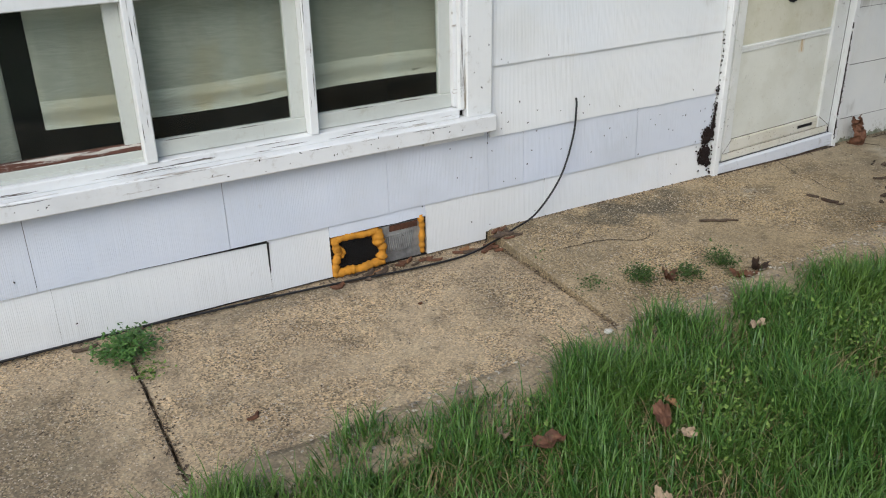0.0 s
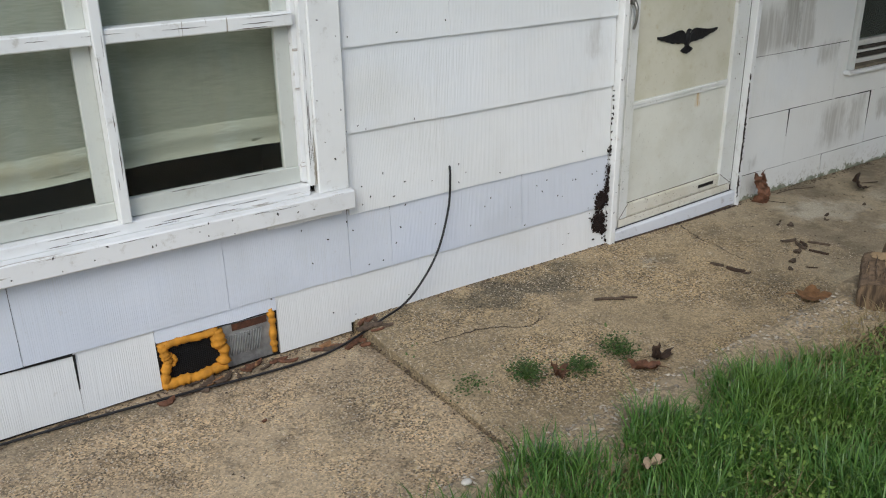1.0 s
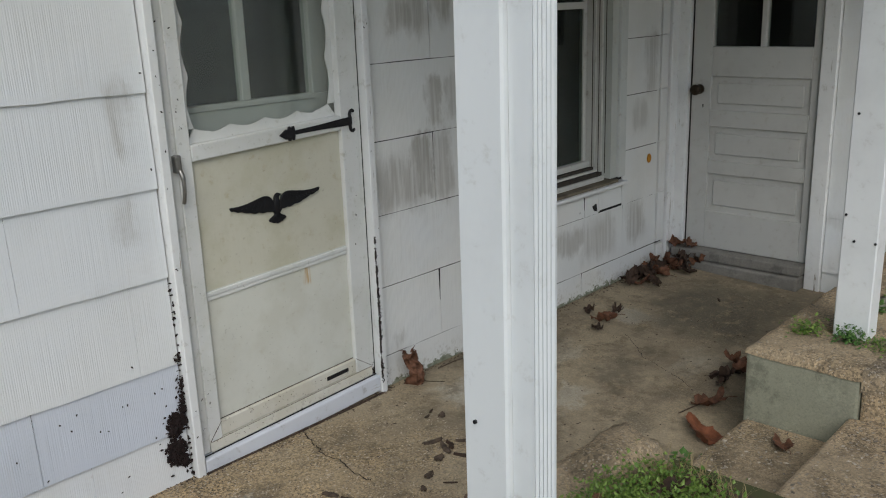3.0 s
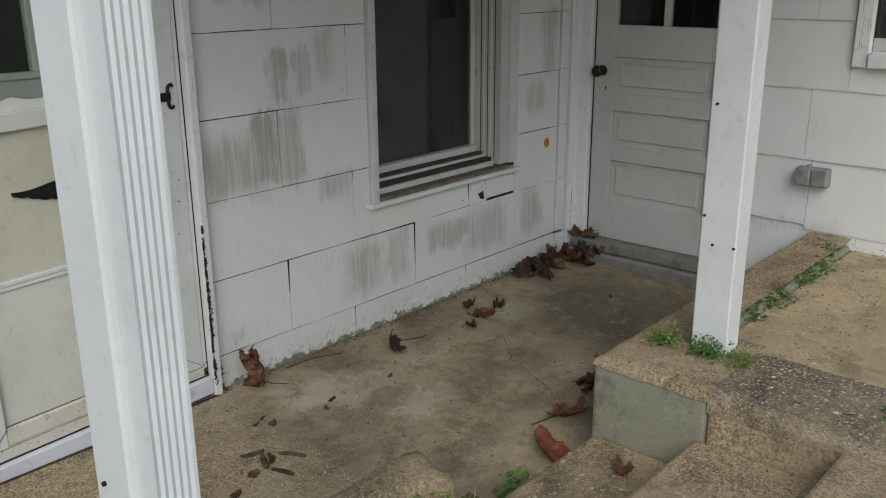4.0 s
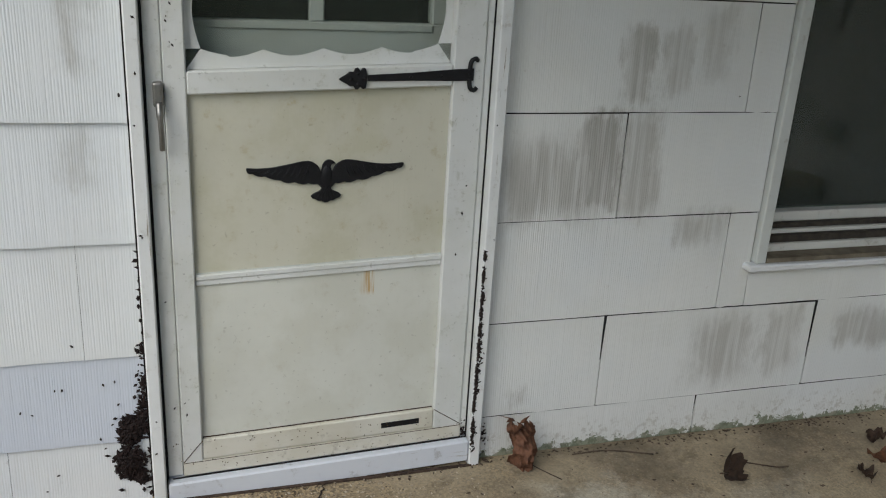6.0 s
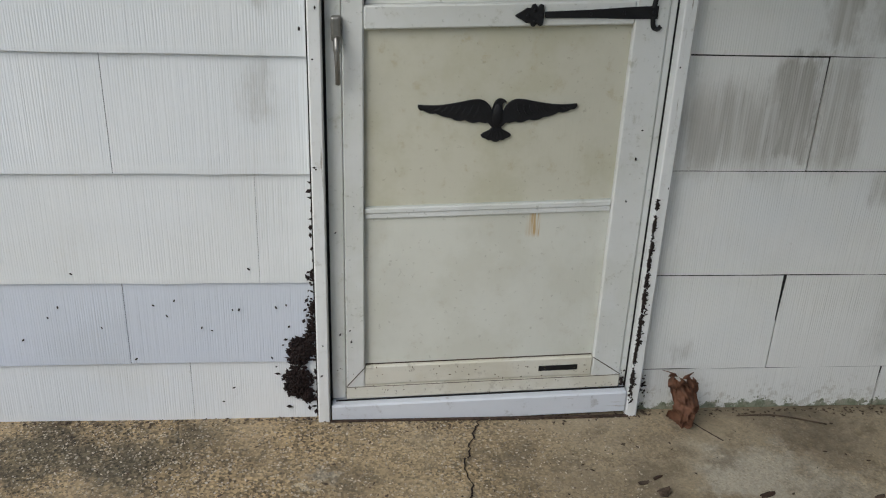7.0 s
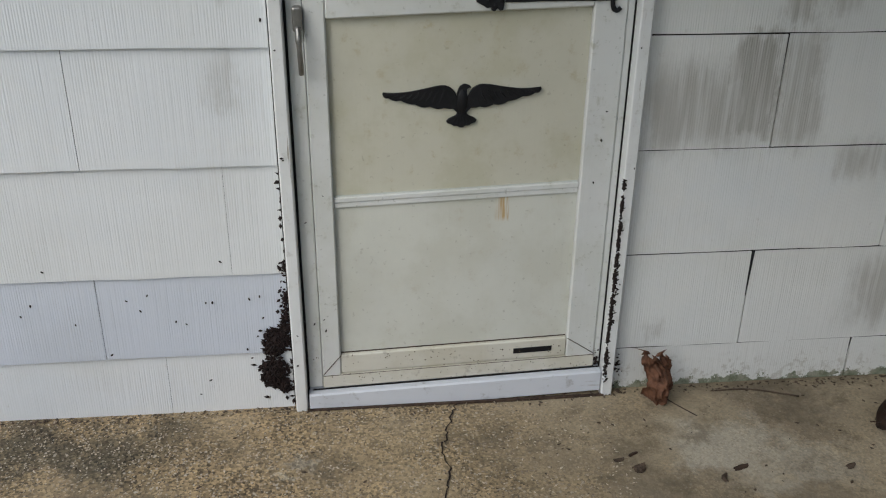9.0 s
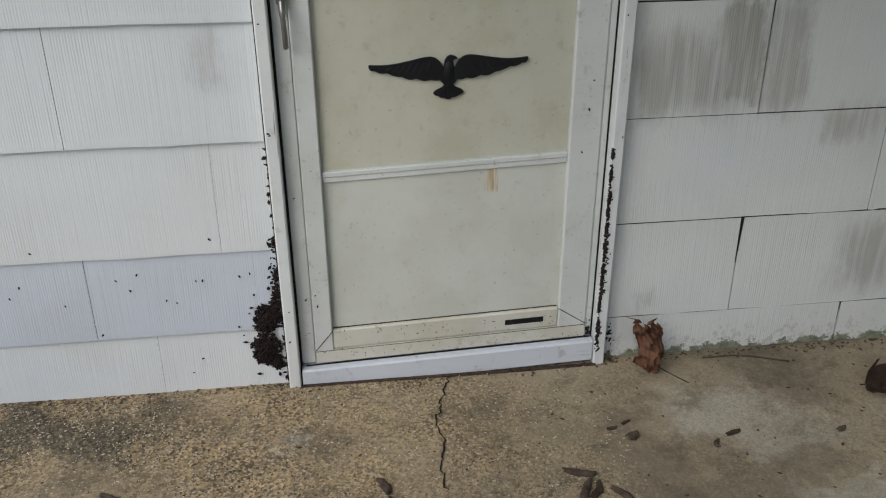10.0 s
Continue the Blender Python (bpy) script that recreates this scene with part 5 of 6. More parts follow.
def spout(path):
    bm = bmesh.new()
    rings = [[bm.verts.new(p) for p in spout_ring(*r)] for r in path]
    for a, b in zip(rings, rings[1:]):
        for k in range(len(a)):
            bm.faces.new((a[k], a[(k + 1) % len(a)], b[(k + 1) % len(a)], b[k]))
    return bm


AX, AY = Vector((1, 0, 0)), Vector((0, 1, 0))
c0 = Vector((2.897, 1.232, 0))
part("pipe", spout([(c0 + Vector((0, 0, z)), AX, AY) for z in (0.42, 0.8, 1.2, 1.6, 2.05)]), M_POST, ds)
elbow = []
for k in range(9):
    a = radians(10 * k)
    r = 0.085
    elbow.append((c0 + Vector((0.0, -r * (1 - math.cos(a)), 0.43 - r * math.sin(a))), AX * 1.03, (AY * math.cos(a) + Vector((0, 0, -1)) * -math.sin(a)) * 1.03))
elbow.append((c0 + Vector((0.0, -0.32, 0.332)), AX * 1.03, Vector((0, -0.05, 1)).normalized() * 1.03))
part("elbow", spout(elbow), M_POST, ds, "scuffed elbow with a rust mark")
part("strap", box(2.866, 2.928, 1.208, 1.2535, 0.424, 0.434), M_POST, ds)

# ---- small things ----
rr = random.Random(21)


def dead_leaf(size, at, turn=(0, 0, 0), mat=M_LEAF, label="curled brown dead leaf on the concrete", seed=0, curl=1.0, lobes=5, group="fallen leaves"):
    """A dry lobed leaf: cupped blade with folded veins and a stalk."""
    r = random.Random(seed)
    bm = bmesh.new()
    n, m = 40, 5
    mid = bm.verts.new((0, 0, 0))
    rings = []
    for k in range(1, m + 1):
        ring = []
        for i in range(n):
            a = 2 * math.pi * i / n
            lobe = 0.72 + 0.29 * abs(math.cos(lobes * a / 2)) ** 1.2 + 0.07 * r.uniform(-1, 1)
            rad = 0.5 * lobe * (1.0 if k == m else 0.9) * k / m
            x, y = rad * math.cos(a) * 1.15, rad * math.sin(a) * 0.85
            z = curl * (0.9 * (x * x * 0.35 + y * y) + 0.17 * noise.noise((x * 3.4 + seed, y * 3.4, seed * 0.37)) * (k / m) + 0.06 * noise.noise((x * 9, y * 9, seed)) + 0.03 * math.cos(lobes * a) * k / m)
            x += 0.10 * curl * noise.noise((x * 5, y * 5, seed + 4.0)) * k / m
            y *= 1 - 0.16 * min(curl, 2.0) * k / m
            ring.append(bm.verts.new((x, y, z)))
        rings.append(ring)
    for i in range(n):
        bm.faces.new((mid, rings[0][i], rings[0][(i + 1) % n]))
    for a, b in zip(rings, rings[1:]):
        for i in range(n):
            bm.faces.new((a[i], b[i], b[(i + 1) % n], a[(i + 1) % n]))
    join(bm, tube([(-0.5, 0, 0.08), (-0.7, 0.04, 0.10), (-0.85, 0.10, 0.06)], 0.012, 5))
    bm.transform(Matrix.Rotation(turn[2], 4, 'Z') @ Matrix.Rotation(turn[1], 4, 'Y') @ Matrix.Rotation(turn[0], 4, 'X') @ Matrix.Scale(size * 1.12, 4))
    low = min(v.co.z for v in bm.verts)
    bm.transform(Matrix.Translation((at[0], at[1], at[2] - low)))
    return solo("dead_leaf", bm, mat, label, "leaf", group, smooth=True, at=at)


def fz(x, y, extra=0.001):
    return (x, y, floor_z(x, y) + extra)



def standing_leaf(x, y, w, h):
    # a dry leaf folded on itself, standing on its edge against the wall
    bm = bmesh.new()
    NU, NV = 26, 34
    rows = []
    for j in range(NV + 1):
        t = j / NV
        wide = w * (0.42 + 0.62 * math.sin(math.pi * (0.12 + 0.76 * t)) + 0.10 * math.sin(9 * t)) * 0.5
        row = []
        for i in range(NU + 1):
            u = 2 * i / NU - 1
            q = Vector((u * 1.5, t * 2.4, 1.7))
            ridge = 1 - abs(noise.noise(q * 1.5)) * 2.4
            fold = 0.020 * ridge + 0.012 * noise.noise(q * 3.7) + 0.005 * noise.noise(q * 9)
            lap = 0.018 * math.cos(2.6 * u) + 0.010 * math.sin(5 * t + u)
            top = 0.012 * noise.noise(Vector((u * 3, 0, 5))) * t
            row.append(bm.verts.new((x + wide * u + 0.012 * math.sin(4 * t) + 0.006 * noise.noise(q * 4.5), y - fold - lap, t * h + top)))
        rows.append(row)
    for a, b in zip(rows, rows[1:]):
        for i in range(NU):
            bm.faces.new((a[i], a[i + 1], b[i + 1], b[i]))
    for k, (u, du) in enumerate(((-0.9, -0.03), (-0.3, -0.012), (0.35, 0.015))):
        p = rows[-1][int((u + 1) / 2 * NU)].co
        join(bm, outline([(-0.012, -0.004), (-0.006, 0.006), (du, 0.016), (0.006, 0.005), (0.012, -0.004)], 0.0015, Matrix(((1, 0, 0, p.x), (0, 0, 1, p.y), (0, 1, 0, p.z), (0, 0, 0, 1)))))
    low = min(v.co.z for v in bm.verts)
    back = max(v.co.y for v in bm.verts)
    bm.transform(Matrix.Translation((0, Y0 - 0.024 - back, floor_z(x, y) + 0.001 - low)))
    leaf = solo("dead_leaf", bm, M_LEAF, "crumpled brown leaf standing against the wall beside the door", "leaf", "fallen leaves", smooth=True, at=fz(x, y))
    part("stem", tube(spline([(x + 0.01, y + 0.005, floor_z(x, y) + 0.02), (x + 0.045, y - 0.02, floor_z(x, y) + 0.004), (x + 0.085, y - 0.075, floor_z(x, y) + 0.003)], 5), 0.0013, 5), M_LEAFDARK, leaf)


standing_leaf(4.022, 2.635, 0.078, 0.132)
dead_leaf(0.12, fz(4.555, 2.49), (0.65, 0.25, 0.7), M_LEAFDARK, "dark curled leaf on the porch floor", 2, 1.35, 3)
dead_leaf(0.09, fz(5.02, 2.44), (0.1, 0.2, 2.2), M_LEAF, "brown curled leaf on the porch floor", 3, 1.6)
dead_leaf(0.07, fz(5.16, 2.47), (0.3, 0.1, 0.2), M_LEAFDARK, "dark curled leaf on the porch floor", 4, 1.8)
dead_leaf(0.06, fz(4.92, 2.42), (0.2, 0.1, 1.2), M_LEAFDARK, "dark curled leaf on the porch floor", 5, 1.8)
dead_leaf(0.06, fz(5.08, 2.56), (0.2, 0.1, 3.2), M_LEAFDARK, "dark curled leaf on the porch floor", 6, 1.8)
dead_leaf(0.145, fz(4.385, 1.665), (0.34, -0.10, 0.9), M_LEAFRED, "broad red-brown leaf beside the step", 17, 0.85, 3)
dead_leaf(0.11, fz(4.61, 1.75), (0.1, 0.1, 2.5), M_LEAF, "brown curled leaf on the porch floor", 8, 1.4)
for k in range(6):
    dead_leaf(rr.uniform(0.06, 0.10), fz(4.885 + rr.uniform(-0.08, 0.09), 1.75 + rr.uniform(-0.06, 0.06)), (rr.uniform(-0.6, 0.6), rr.uniform(-0.5, 0.5), rr.uniform(0, 6)), M_LEAF if k % 2 else M_LEAFDARK,
              "brown leaf of a small pile beside the curb", 20 + k, 1.6)
dead_leaf(0.12, fz(3.40, 1.935), (0.15, 0.1, -0.3), M_LEAFTAN, "tan curled leaf on the walk", 9, 0.6)
dead_leaf(0.075, fz(2.303, 2.055), (0.3, 0.3, 1.2), M_LEAF, "brown curled leaf among the mossy weeds", 61, 1.7)
dead_leaf(0.085, fz(2.63, 1.955), (0.4, 0.2, 0.2), M_LEAFDARK, "dark curled leaf beside the mossy weeds", 62, 1.8)
dead_leaf(0.08, fz(2.555, 1.94), (0.1, 0.1, 2.2), M_LEAF, "brown curled leaf beside the mossy weeds", 63, 1.3)
dead_leaf(0.075, (4.28, 1.36, 0.102), (0.1, 0.1, 0.8), M_LEAF, "brown dry leaf on the step", 10, 1.3, 3)
# drift of leaves in the corner
for k in range(34):
    t = rr.random()
    x = 5.50 + 0.52 * t
    y = 2.66 - abs(rr.gauss(0, 0.06)) - 0.10 * t * rr.random()
    dead_leaf(rr.uniform(0.055, 0.095), fz(x, y, 0.002 + 0.035 * rr.random() * (1 - (2.68 - y) / 0.3)), (rr.uniform(-0.9, 0.9), rr.uniform(-0.7, 0.7), rr.uniform(0, 6.28)), rr.choice((M_LEAF, M_LEAFDARK, M_LEAFDARK)),
              "brown leaf of the drift in the porch corner", 40 + k, rr.uniform(1.0, 2.2), rr.choice((2, 3, 4, 5)))
for k in range(3):
    dead_leaf(0.08, (6.02, 2.56 + 0.05 * k, 0.13), (0.4, 0.2, k * 2.0), M_LEAF, "brown leaf on the grey door sill", 80 + k, 1.5)
# pale leaves in the lawn and by the post
for k, (x, y, s, m) in enumerate(((1.43, 1.13, 0.030, M_LEAFTAN), (1.39, 1.04, 0.030, M_LEAFPALE), (1.75, 1.05, 0.04, M_LEAFTAN), (1.14, 1.15, 0.06, M_LEAF), (1.07, 1.21, 0.04, M_LEAFPALE), (1.83, 1.27, 0.04, M_LEAFPALE),
                                  (1.38, 1.10, 0.05, M_LEAF), (2.5, 1.05, 0.06, M_LEAFPALE), (2.2, 0.9, 0.07, M_LEAF), (0.8, 1.0, 0.06, M_LEAF), (1.2, 0.9, 0.05, M_LEAFPALE))):
    dead_leaf(s, (x, y, 0.36), (rr.uniform(-0.7, 0.7), rr.uniform(-0.6, 0.6), rr.uniform(0, 6)), m, "dry leaf caught in the grass", 100 + k, 1.4)
for k, (x, y, s) in enumerate(((2.79, 1.31, 0.065), (2.80, 1.20, 0.07), (2.96, 1.39, 0.07), (2.98, 1.43, 0.07), (3.42, 1.27, 0.08), (3.30, 1.36, 0.07), (3.52, 1.25, 0.06), (3.35, 1.22, 0.07), (2.72, 1.25, 0.06))):
    dead_leaf(s, (x, y, 0.345 + (0.02 if x > 3.1 else 0)), (rr.uniform(-0.5, 0.5), rr.uniform(-0.5, 0.5), rr.uniform(0, 6)), M_LEAF if k % 2 else M_LEAFDARK, "brown dead leaf among the weeds by the post", 120 + k, 0.9)


# ---- firewood ----
def split_log(name, size, place, seed, label):
    """A split piece of firewood: rough bark side, split faces and a pale sawn end."""
    L, w, h = size
    body = thing(name, place.translation, label, "firewood", "firewood pieces")
    bm = bmesh.new()
    n, m = 18, 10
    prof = []
    for i in range(n):
        a = 2 * math.pi * i / n
        c, s = math.cos(a), math.sin(a)
        p = 5.0
        k = (abs(c) ** p + abs(s) ** p) ** (-1 / p)
        prof.append((c * k * w / 2, s * k * h / 2))
    rings = []
    for j in range(m + 1):
        ring = []
        for i, (a, b) in enumerate(prof):
            f = 1 + 0.10 * noise.noise((i * 0.9, j * 0.5, seed)) + 0.05 * noise.noise((i * 3.1, j * 0.4, seed))
            ring.append(bm.verts.new((L * (j / m - 0.5), a * f, b * f)))
        rings.append(ring)
    for a, b in zip(rings, rings[1:]):
        for i in range(n):
            bm.faces.new((a[i], b[i], b[(i + 1) % n], a[(i + 1) % n]))
    caps = [[v.co.copy() for v in rings[0]], [v.co.copy() for v in rings[-1]]]
    bm.transform(place)
    part("bark", bm, M_LOGSIDE, body, "rough split side")
    for k, cap in enumerate(caps):
        bm = bmesh.new()
        s = -1 if k == 0 else 1
        c = bm.verts.new(sum(cap, Vector()) / n + Vector((0.003 * s, 0, 0)))
        vs = [bm.verts.new(p * 0.985 + Vector((0.002 * s, 0, 0))) for p in cap]
        for i in range(n):
            bm.faces.new((c, vs[i], vs[(i + 1) % n]))
        bm.transform(place)
        part("sawn_end", bm, M_LOGEND, body, "brown split end grain")
    if seed == 3:
        # worn pale patch and torn fibres on the upper face
        r = random.Random(seed)
        top = lambda u, v, up: place @ Vector((u, v, h / 2 * (1 + 0.07) + up))
        bm = bmesh.new()
        ring = [bm.verts.new(top(L * 0.36 + L * 0.13 * math.cos(a) * r.uniform(0.7, 1.1), w * 0.02 + w * 0.33 * math.sin(a) * r.uniform(0.7, 1.1), 0.001)) for a in [2 * math.pi * k / 22 for k in range(22)]]
        mid = bm.verts.new(top(L * 0.36, 0, 0.003))
        for k in range(22):
            bm.faces.new((mid, ring[k], ring[(k + 1) % 22]))
        part("worn_patch", bm, M_WOOD, body, "pale splintered patch", True)
        for k in range(30):
            u, v, q = r.uniform(-0.46, 0.10) * L, r.uniform(-0.40, 0.40) * w, r.uniform(0.02, 0.06)
            pts = [(u + q * t, v + 0.002 * math.sin(6 * t + k), 0.0005) for t in (0, 0.35, 0.7, 1)]
            part("fibre", tube([top(*p) for p in pts], r.uniform(0.0010, 0.0020), 5), r.choice((M_WOOD, M_BARK, M_LOGSIDE, M_LOGSIDE)), body)
    return body


split_log("firewood_log", (0.175, 0.098, 0.080), pose(2.905, 1.462, 0.384, 0, -9, 30), 3, "short split log with a pale worn top on the curb")
split_log("firewood_log", (0.17, 0.090, 0.065), pose(3.055, 1.462, 0.398, 12, -6, 50), 8, "brown split piece of firewood behind the log")


def chip(x, y, l, w, seed, turn, mat=M_BARK, label="dark chip of bark on the concrete"):
    # a torn flake: ragged outline, cupped across its length
    r = random.Random(seed)
    bm = bmesh.new()
    NU, NV = 9, 4
    bend = r.uniform(-0.5, 0.5)
    place = Matrix.Translation(fz(x, y)) @ Matrix.Rotation(turn, 4, 'Z')
    sheets = []
    for lift in (0.0, 0.22):
        rows = []
        for i in range(NU + 1):
            u = 2 * i / NU - 1
            half = w * 0.5 * (1 - 0.55 * abs(u) ** 3) * (1 + 0.35 * noise.noise((u * 3, seed, 1)))
            row = []
            for j in range(NV + 1):
                v = 2 * j / NV - 1
                e = 1 + 0.16 * noise.noise((v * 3, seed, u)) 
                z = w * (lift + 0.22 * (1 - v * v) + 0.12 * u * u + 0.30 * lift * noise.noise((u * 6, v * 4, seed)))
                row.append(bm.verts.new(place @ Vector((l * 0.5 * u * e, half * v + bend * w * u * u + w * 0.2 * noise.noise((u * 2, 9, seed)), z))))
            rows.append(row)
        sheets.append(rows)
    for rows in sheets:
        for a, b in zip(rows, rows[1:]):
            for j in range(NV):
                bm.faces.new((a[j], b[j], b[j + 1], a[j + 1]))
    lo, hi = sheets
    loop = lambda q: [q[i][0] for i in range(NU + 1)] + q[NU][1:] + [q[i][NV] for i in range(NU - 1, -1, -1)] + q[0][NV - 1:0:-1]
    A, B = loop(lo), loop(hi)
    for i in range(len(A)):
        bm.faces.new((A[i], A[(i + 1) % len(A)], B[(i + 1) % len(A)], B[i]))
    bmesh.ops.recalc_face_normals(bm, faces=bm.faces[:])
    return solo("bark_chip", bm, mat, label, "bark", "bark chips", at=fz(x, y))


for k, (x, y, l, w, t) in enumerate(((3.758, 2.294, 0.08, 0.022, -0.29), (3.755, 2.237, 0.09, 0.022, 1.1), (3.783, 2.236, 0.065, 0.02, 0.95), (3.843, 2.212, 0.095, 0.02, -1.04), (3.766, 2.16, 0.085, 0.02, -1.27), (3.693, 2.211, 0.038, 0.03, 0.4),
                                     (3.601, 2.165, 0.042, 0.026, 0.2), (3.538, 2.126, 0.03, 0.02, 0.9), (3.62, 2.093, 0.05, 0.009, -0.83), (3.335, 2.305, 0.06, 0.022, -1.2), (3.352, 2.235, 0.08, 0.026, -1.2), (3.368, 2.195, 0.04, 0.014, -0.4),
                                     (3.909, 2.392, 0.036, 0.027, 0.4), (3.87, 2.427, 0.03, 0.012, 0.2), (3.907, 2.444, 0.03, 0.010, 0.5), (4.143, 2.378, 0.045, 0.016, 0.3), (4.092, 2.348, 0.03, 0.014, 1.3), (4.40, 2.36, 0.03, 0.016, 0.4), (5.62, 2.2, 0.06, 0.012, 0.6), (1.90, 2.61, 0.07, 0.026, 0.4),
                                     (1.97, 2.62, 0.09, 0.03, 0.1), (1.84, 2.63, 0.06, 0.025, -0.2), (2.03, 2.60, 0.06, 0.02, -0.6), (1.30, 2.62, 0.06, 0.03, 0.2), (1.36, 2.635, 0.05, 0.02, -0.2), (1.66, 2.66, 0.05, 0.02, 0.2),
                                     (1.57, 2.665, 0.045, 0.025, 0.9), (1.62, 2.645, 0.05, 0.012, 0.4), (1.53, 2.64, 0.03, 0.015, 1.2), (0.60, 2.66, 0.10, 0.03, 0.2), (0.46, 2.64, 0.09, 0.02, 0.1), (0.80, 2.03, 0.05, 0.02, 0.5), (1.49, 2.37, 0.018, 0.014, 0.4))):
    chip(x, y, l * 0.88, w * 0.85, 300 + k, t, rr.choice((M_BARK, M_LEAFDARK)) if x > 2.5 else rr.choice((M_BARK, M_LEAF)))

# drift of bark and leaf scraps where the walk's joint meets the wall, and under the vent
rj = random.Random(57)
for k in range(26):
    at_vent = k >= 15
    x = rj.uniform(1.40, 1.70) if at_vent else rj.gauss(1.93, 0.07)
    y = 2.685 - abs(rj.gauss(0, 0.03)) if at_vent else 2.665 - abs(rj.gauss(0, 0.035))
    chip(x, y, rj.uniform(0.022, 0.075), rj.uniform(0.010, 0.024), 500 + k, rj.uniform(-0.7, 0.7), rj.choice((M_LEAF, M_LEAF, M_BARK, M_LEAFTAN)), "red-brown scrap of bark and leaf at the wall's foot")


def twig(pts, r, label="thin dry twig lying on the concrete"):
    return solo("twig", tube(spline([fz(x, y, r + h) for x, y, h in pts], 6), r, 6), M_BARK, label, "twig", "twigs", smooth=True, at=(0, 0, 0))


twig([(2.80, 2.318, 0), (2.835, 2.305, 0.003), (2.874, 2.281, 0)], 0.0045, "short dry twig lying on the walk")
twig([(2.735, 2.352, 0), (2.78, 2.325, 0.003), (2.825, 2.296, 0.001)], 0.0055, "thick dry twig lying on the walk")
twig([(4.18, 2.66, 0.0), (4.28, 2.655, 0.003), (4.40, 2.62, 0)], 0.002)
twig([(4.48, 1.80, 0.0), (4.55, 1.78, 0.006), (4.62, 1.77, 0)], 0.0025)
twig([(0.98, 2.665, 0.0), (1.02, 2.668, 0.01), (1.09, 2.672, 0.004)], 0.003)
twig([(4.63, 2.54, 0.0), (4.70, 2.50, 0.004), (4.74, 2.50, 0)], 0.002)


# cracks: narrow dark grooves
def crack(pts, w, label):
    rng = random.Random(len(pts))
    line = spline([(x, y, 0) for x, y in pts], 9)
    v, f = [], []
    for i, p in enumerate(line):
        d = (line[min(i + 1, len(line) - 1)] - line[max(i - 1, 0)]).normalized()
        s = Vector((-d.y, d.x, 0)) * w * rng.uniform(0.4, 1.2) / 2
        o = Vector((rng.uniform(-1, 1), rng.uniform(-1, 1), 0)) * w * 1.2
        for q in (p + o + s, p + o - s):
            v.append((q.x, q.y, floor_z(q.x, q.y) + 0.005 * noise.noise((q.x * 2.3, q.y * 2.3, 1)) + 0.0028))
    for i in range(len(line) - 1):
        f.append((2 * i, 2 * i + 1, 2 * i + 3, 2 * i + 2))
    ob = new("crack", raw("crack", v, f, M_GRIME))
    return tagged(ob, label, "crack", "", "structure")


crack([(3.52, 2.665), (3.49, 2.58), (3.47, 2.5), (3.475, 2.42), (3.46, 2.34), (3.465, 2.27)], 0.0045, "jagged dark crack running out from the door")
crack([(4.97, 2.31), (4.945, 2.273), (4.88, 2.20), (4.81, 2.13), (4.80, 2.09), (4.775, 2.04), (4.745, 1.97), (4.72, 1.91), (4.668, 1.842)], 0.0024, "fine dark crack across the porch floor")
crack([(2.10, 2.42), (2.3, 2.40), (2.42, 2.34), (2.5, 2.36)], 0.004, "fine dark crack in the walk")


# ---- crumbs and specks ----
def crumbs(name, places, size, mat, label, category="debris", seed=0, flat=0.55):
    """Many small grains in one mesh: places are (x, y, z, normal axis)."""
    r = np.random.default_rng(seed)
    base = np.array([(1, 0, 0), (-1, 0, 0), (0, 1, 0), (0, -1, 0), (0, 0, 1), (0, 0, -1)], float)
    tri = [(0, 2, 4), (2, 1, 4), (1, 3, 4), (3, 0, 4), (2, 0, 5), (1, 2, 5), (3, 1, 5), (0, 3, 5)]
    v, f = [], []
    for (x, y, z, ax) in places:
        s = size * r.uniform(0.6, 1.4)
        a = r.uniform(0, 6.28)
        l, w = s * r.uniform(0.9, 1.6), s * r.uniform(0.5, 0.8)
        k = len(v)
        for b in base:
            p, q, t = b[0] * l, b[1] * w, b[2] * s * flat
            u, m = p * math.cos(a) - q * math.sin(a), p * math.sin(a) + q * math.cos(a)
            v.append((x + u, y + m, z + t) if ax == 'z' else (x + u, y + t, z + m))
        f += [(k + i, k + j, k + l2) for i, j, l2 in tri]
    ob = new(name, raw(name, v, f, mat))
    return tagged(ob, label, category, "", "stuff")


# dark specks on wall, door frame and sill are insects, built as crumbs
g = random.Random(5)
pl = []
for cx, cz, rx, rz, num in ((3.090, 0.238, 0.036, 0.040, 420), (3.078, 0.216, 0.030, 0.026, 160), (3.073, 0.146, 0.038, 0.047, 620), (3.106, 0.275, 0.014, 0.04, 60), (3.096, 0.108, 0.020, 0.022, 90)):
    for _ in range(num):
        a, b = g.gauss(0, 0.45), g.gauss(0, 0.45)
        if a * a + b * b < 1 and cx + a * rx < 3.119:
            pl.append((cx + a * rx, Y0 - 0.004 - 0.012 * g.random() * (1 - a * a - b * b), cz + b * rz, 'y'))
for _ in range(60):
    pl.append((3.119 + g.gauss(0, 0.0035), Y0 - 0.006, 0.05 + 0.62 * g.random() ** 1.4, 'y'))
for x, z in ((3.062, 0.30), (3.085, 0.315), (3.098, 0.345), (3.105, 0.37), (3.108, 0.395), (3.045, 0.265), (3.04, 0.25), (3.02, 0.215), (3.03, 0.19), (3.025, 0.17), (3.05, 0.075), (3.095, 0.07), (3.10, 0.085), (3.105, 0.43), (3.10, 0.33)):
    pl.append((x + g.gauss(0, 0.003), Y0 - 0.006, z, 'y'))
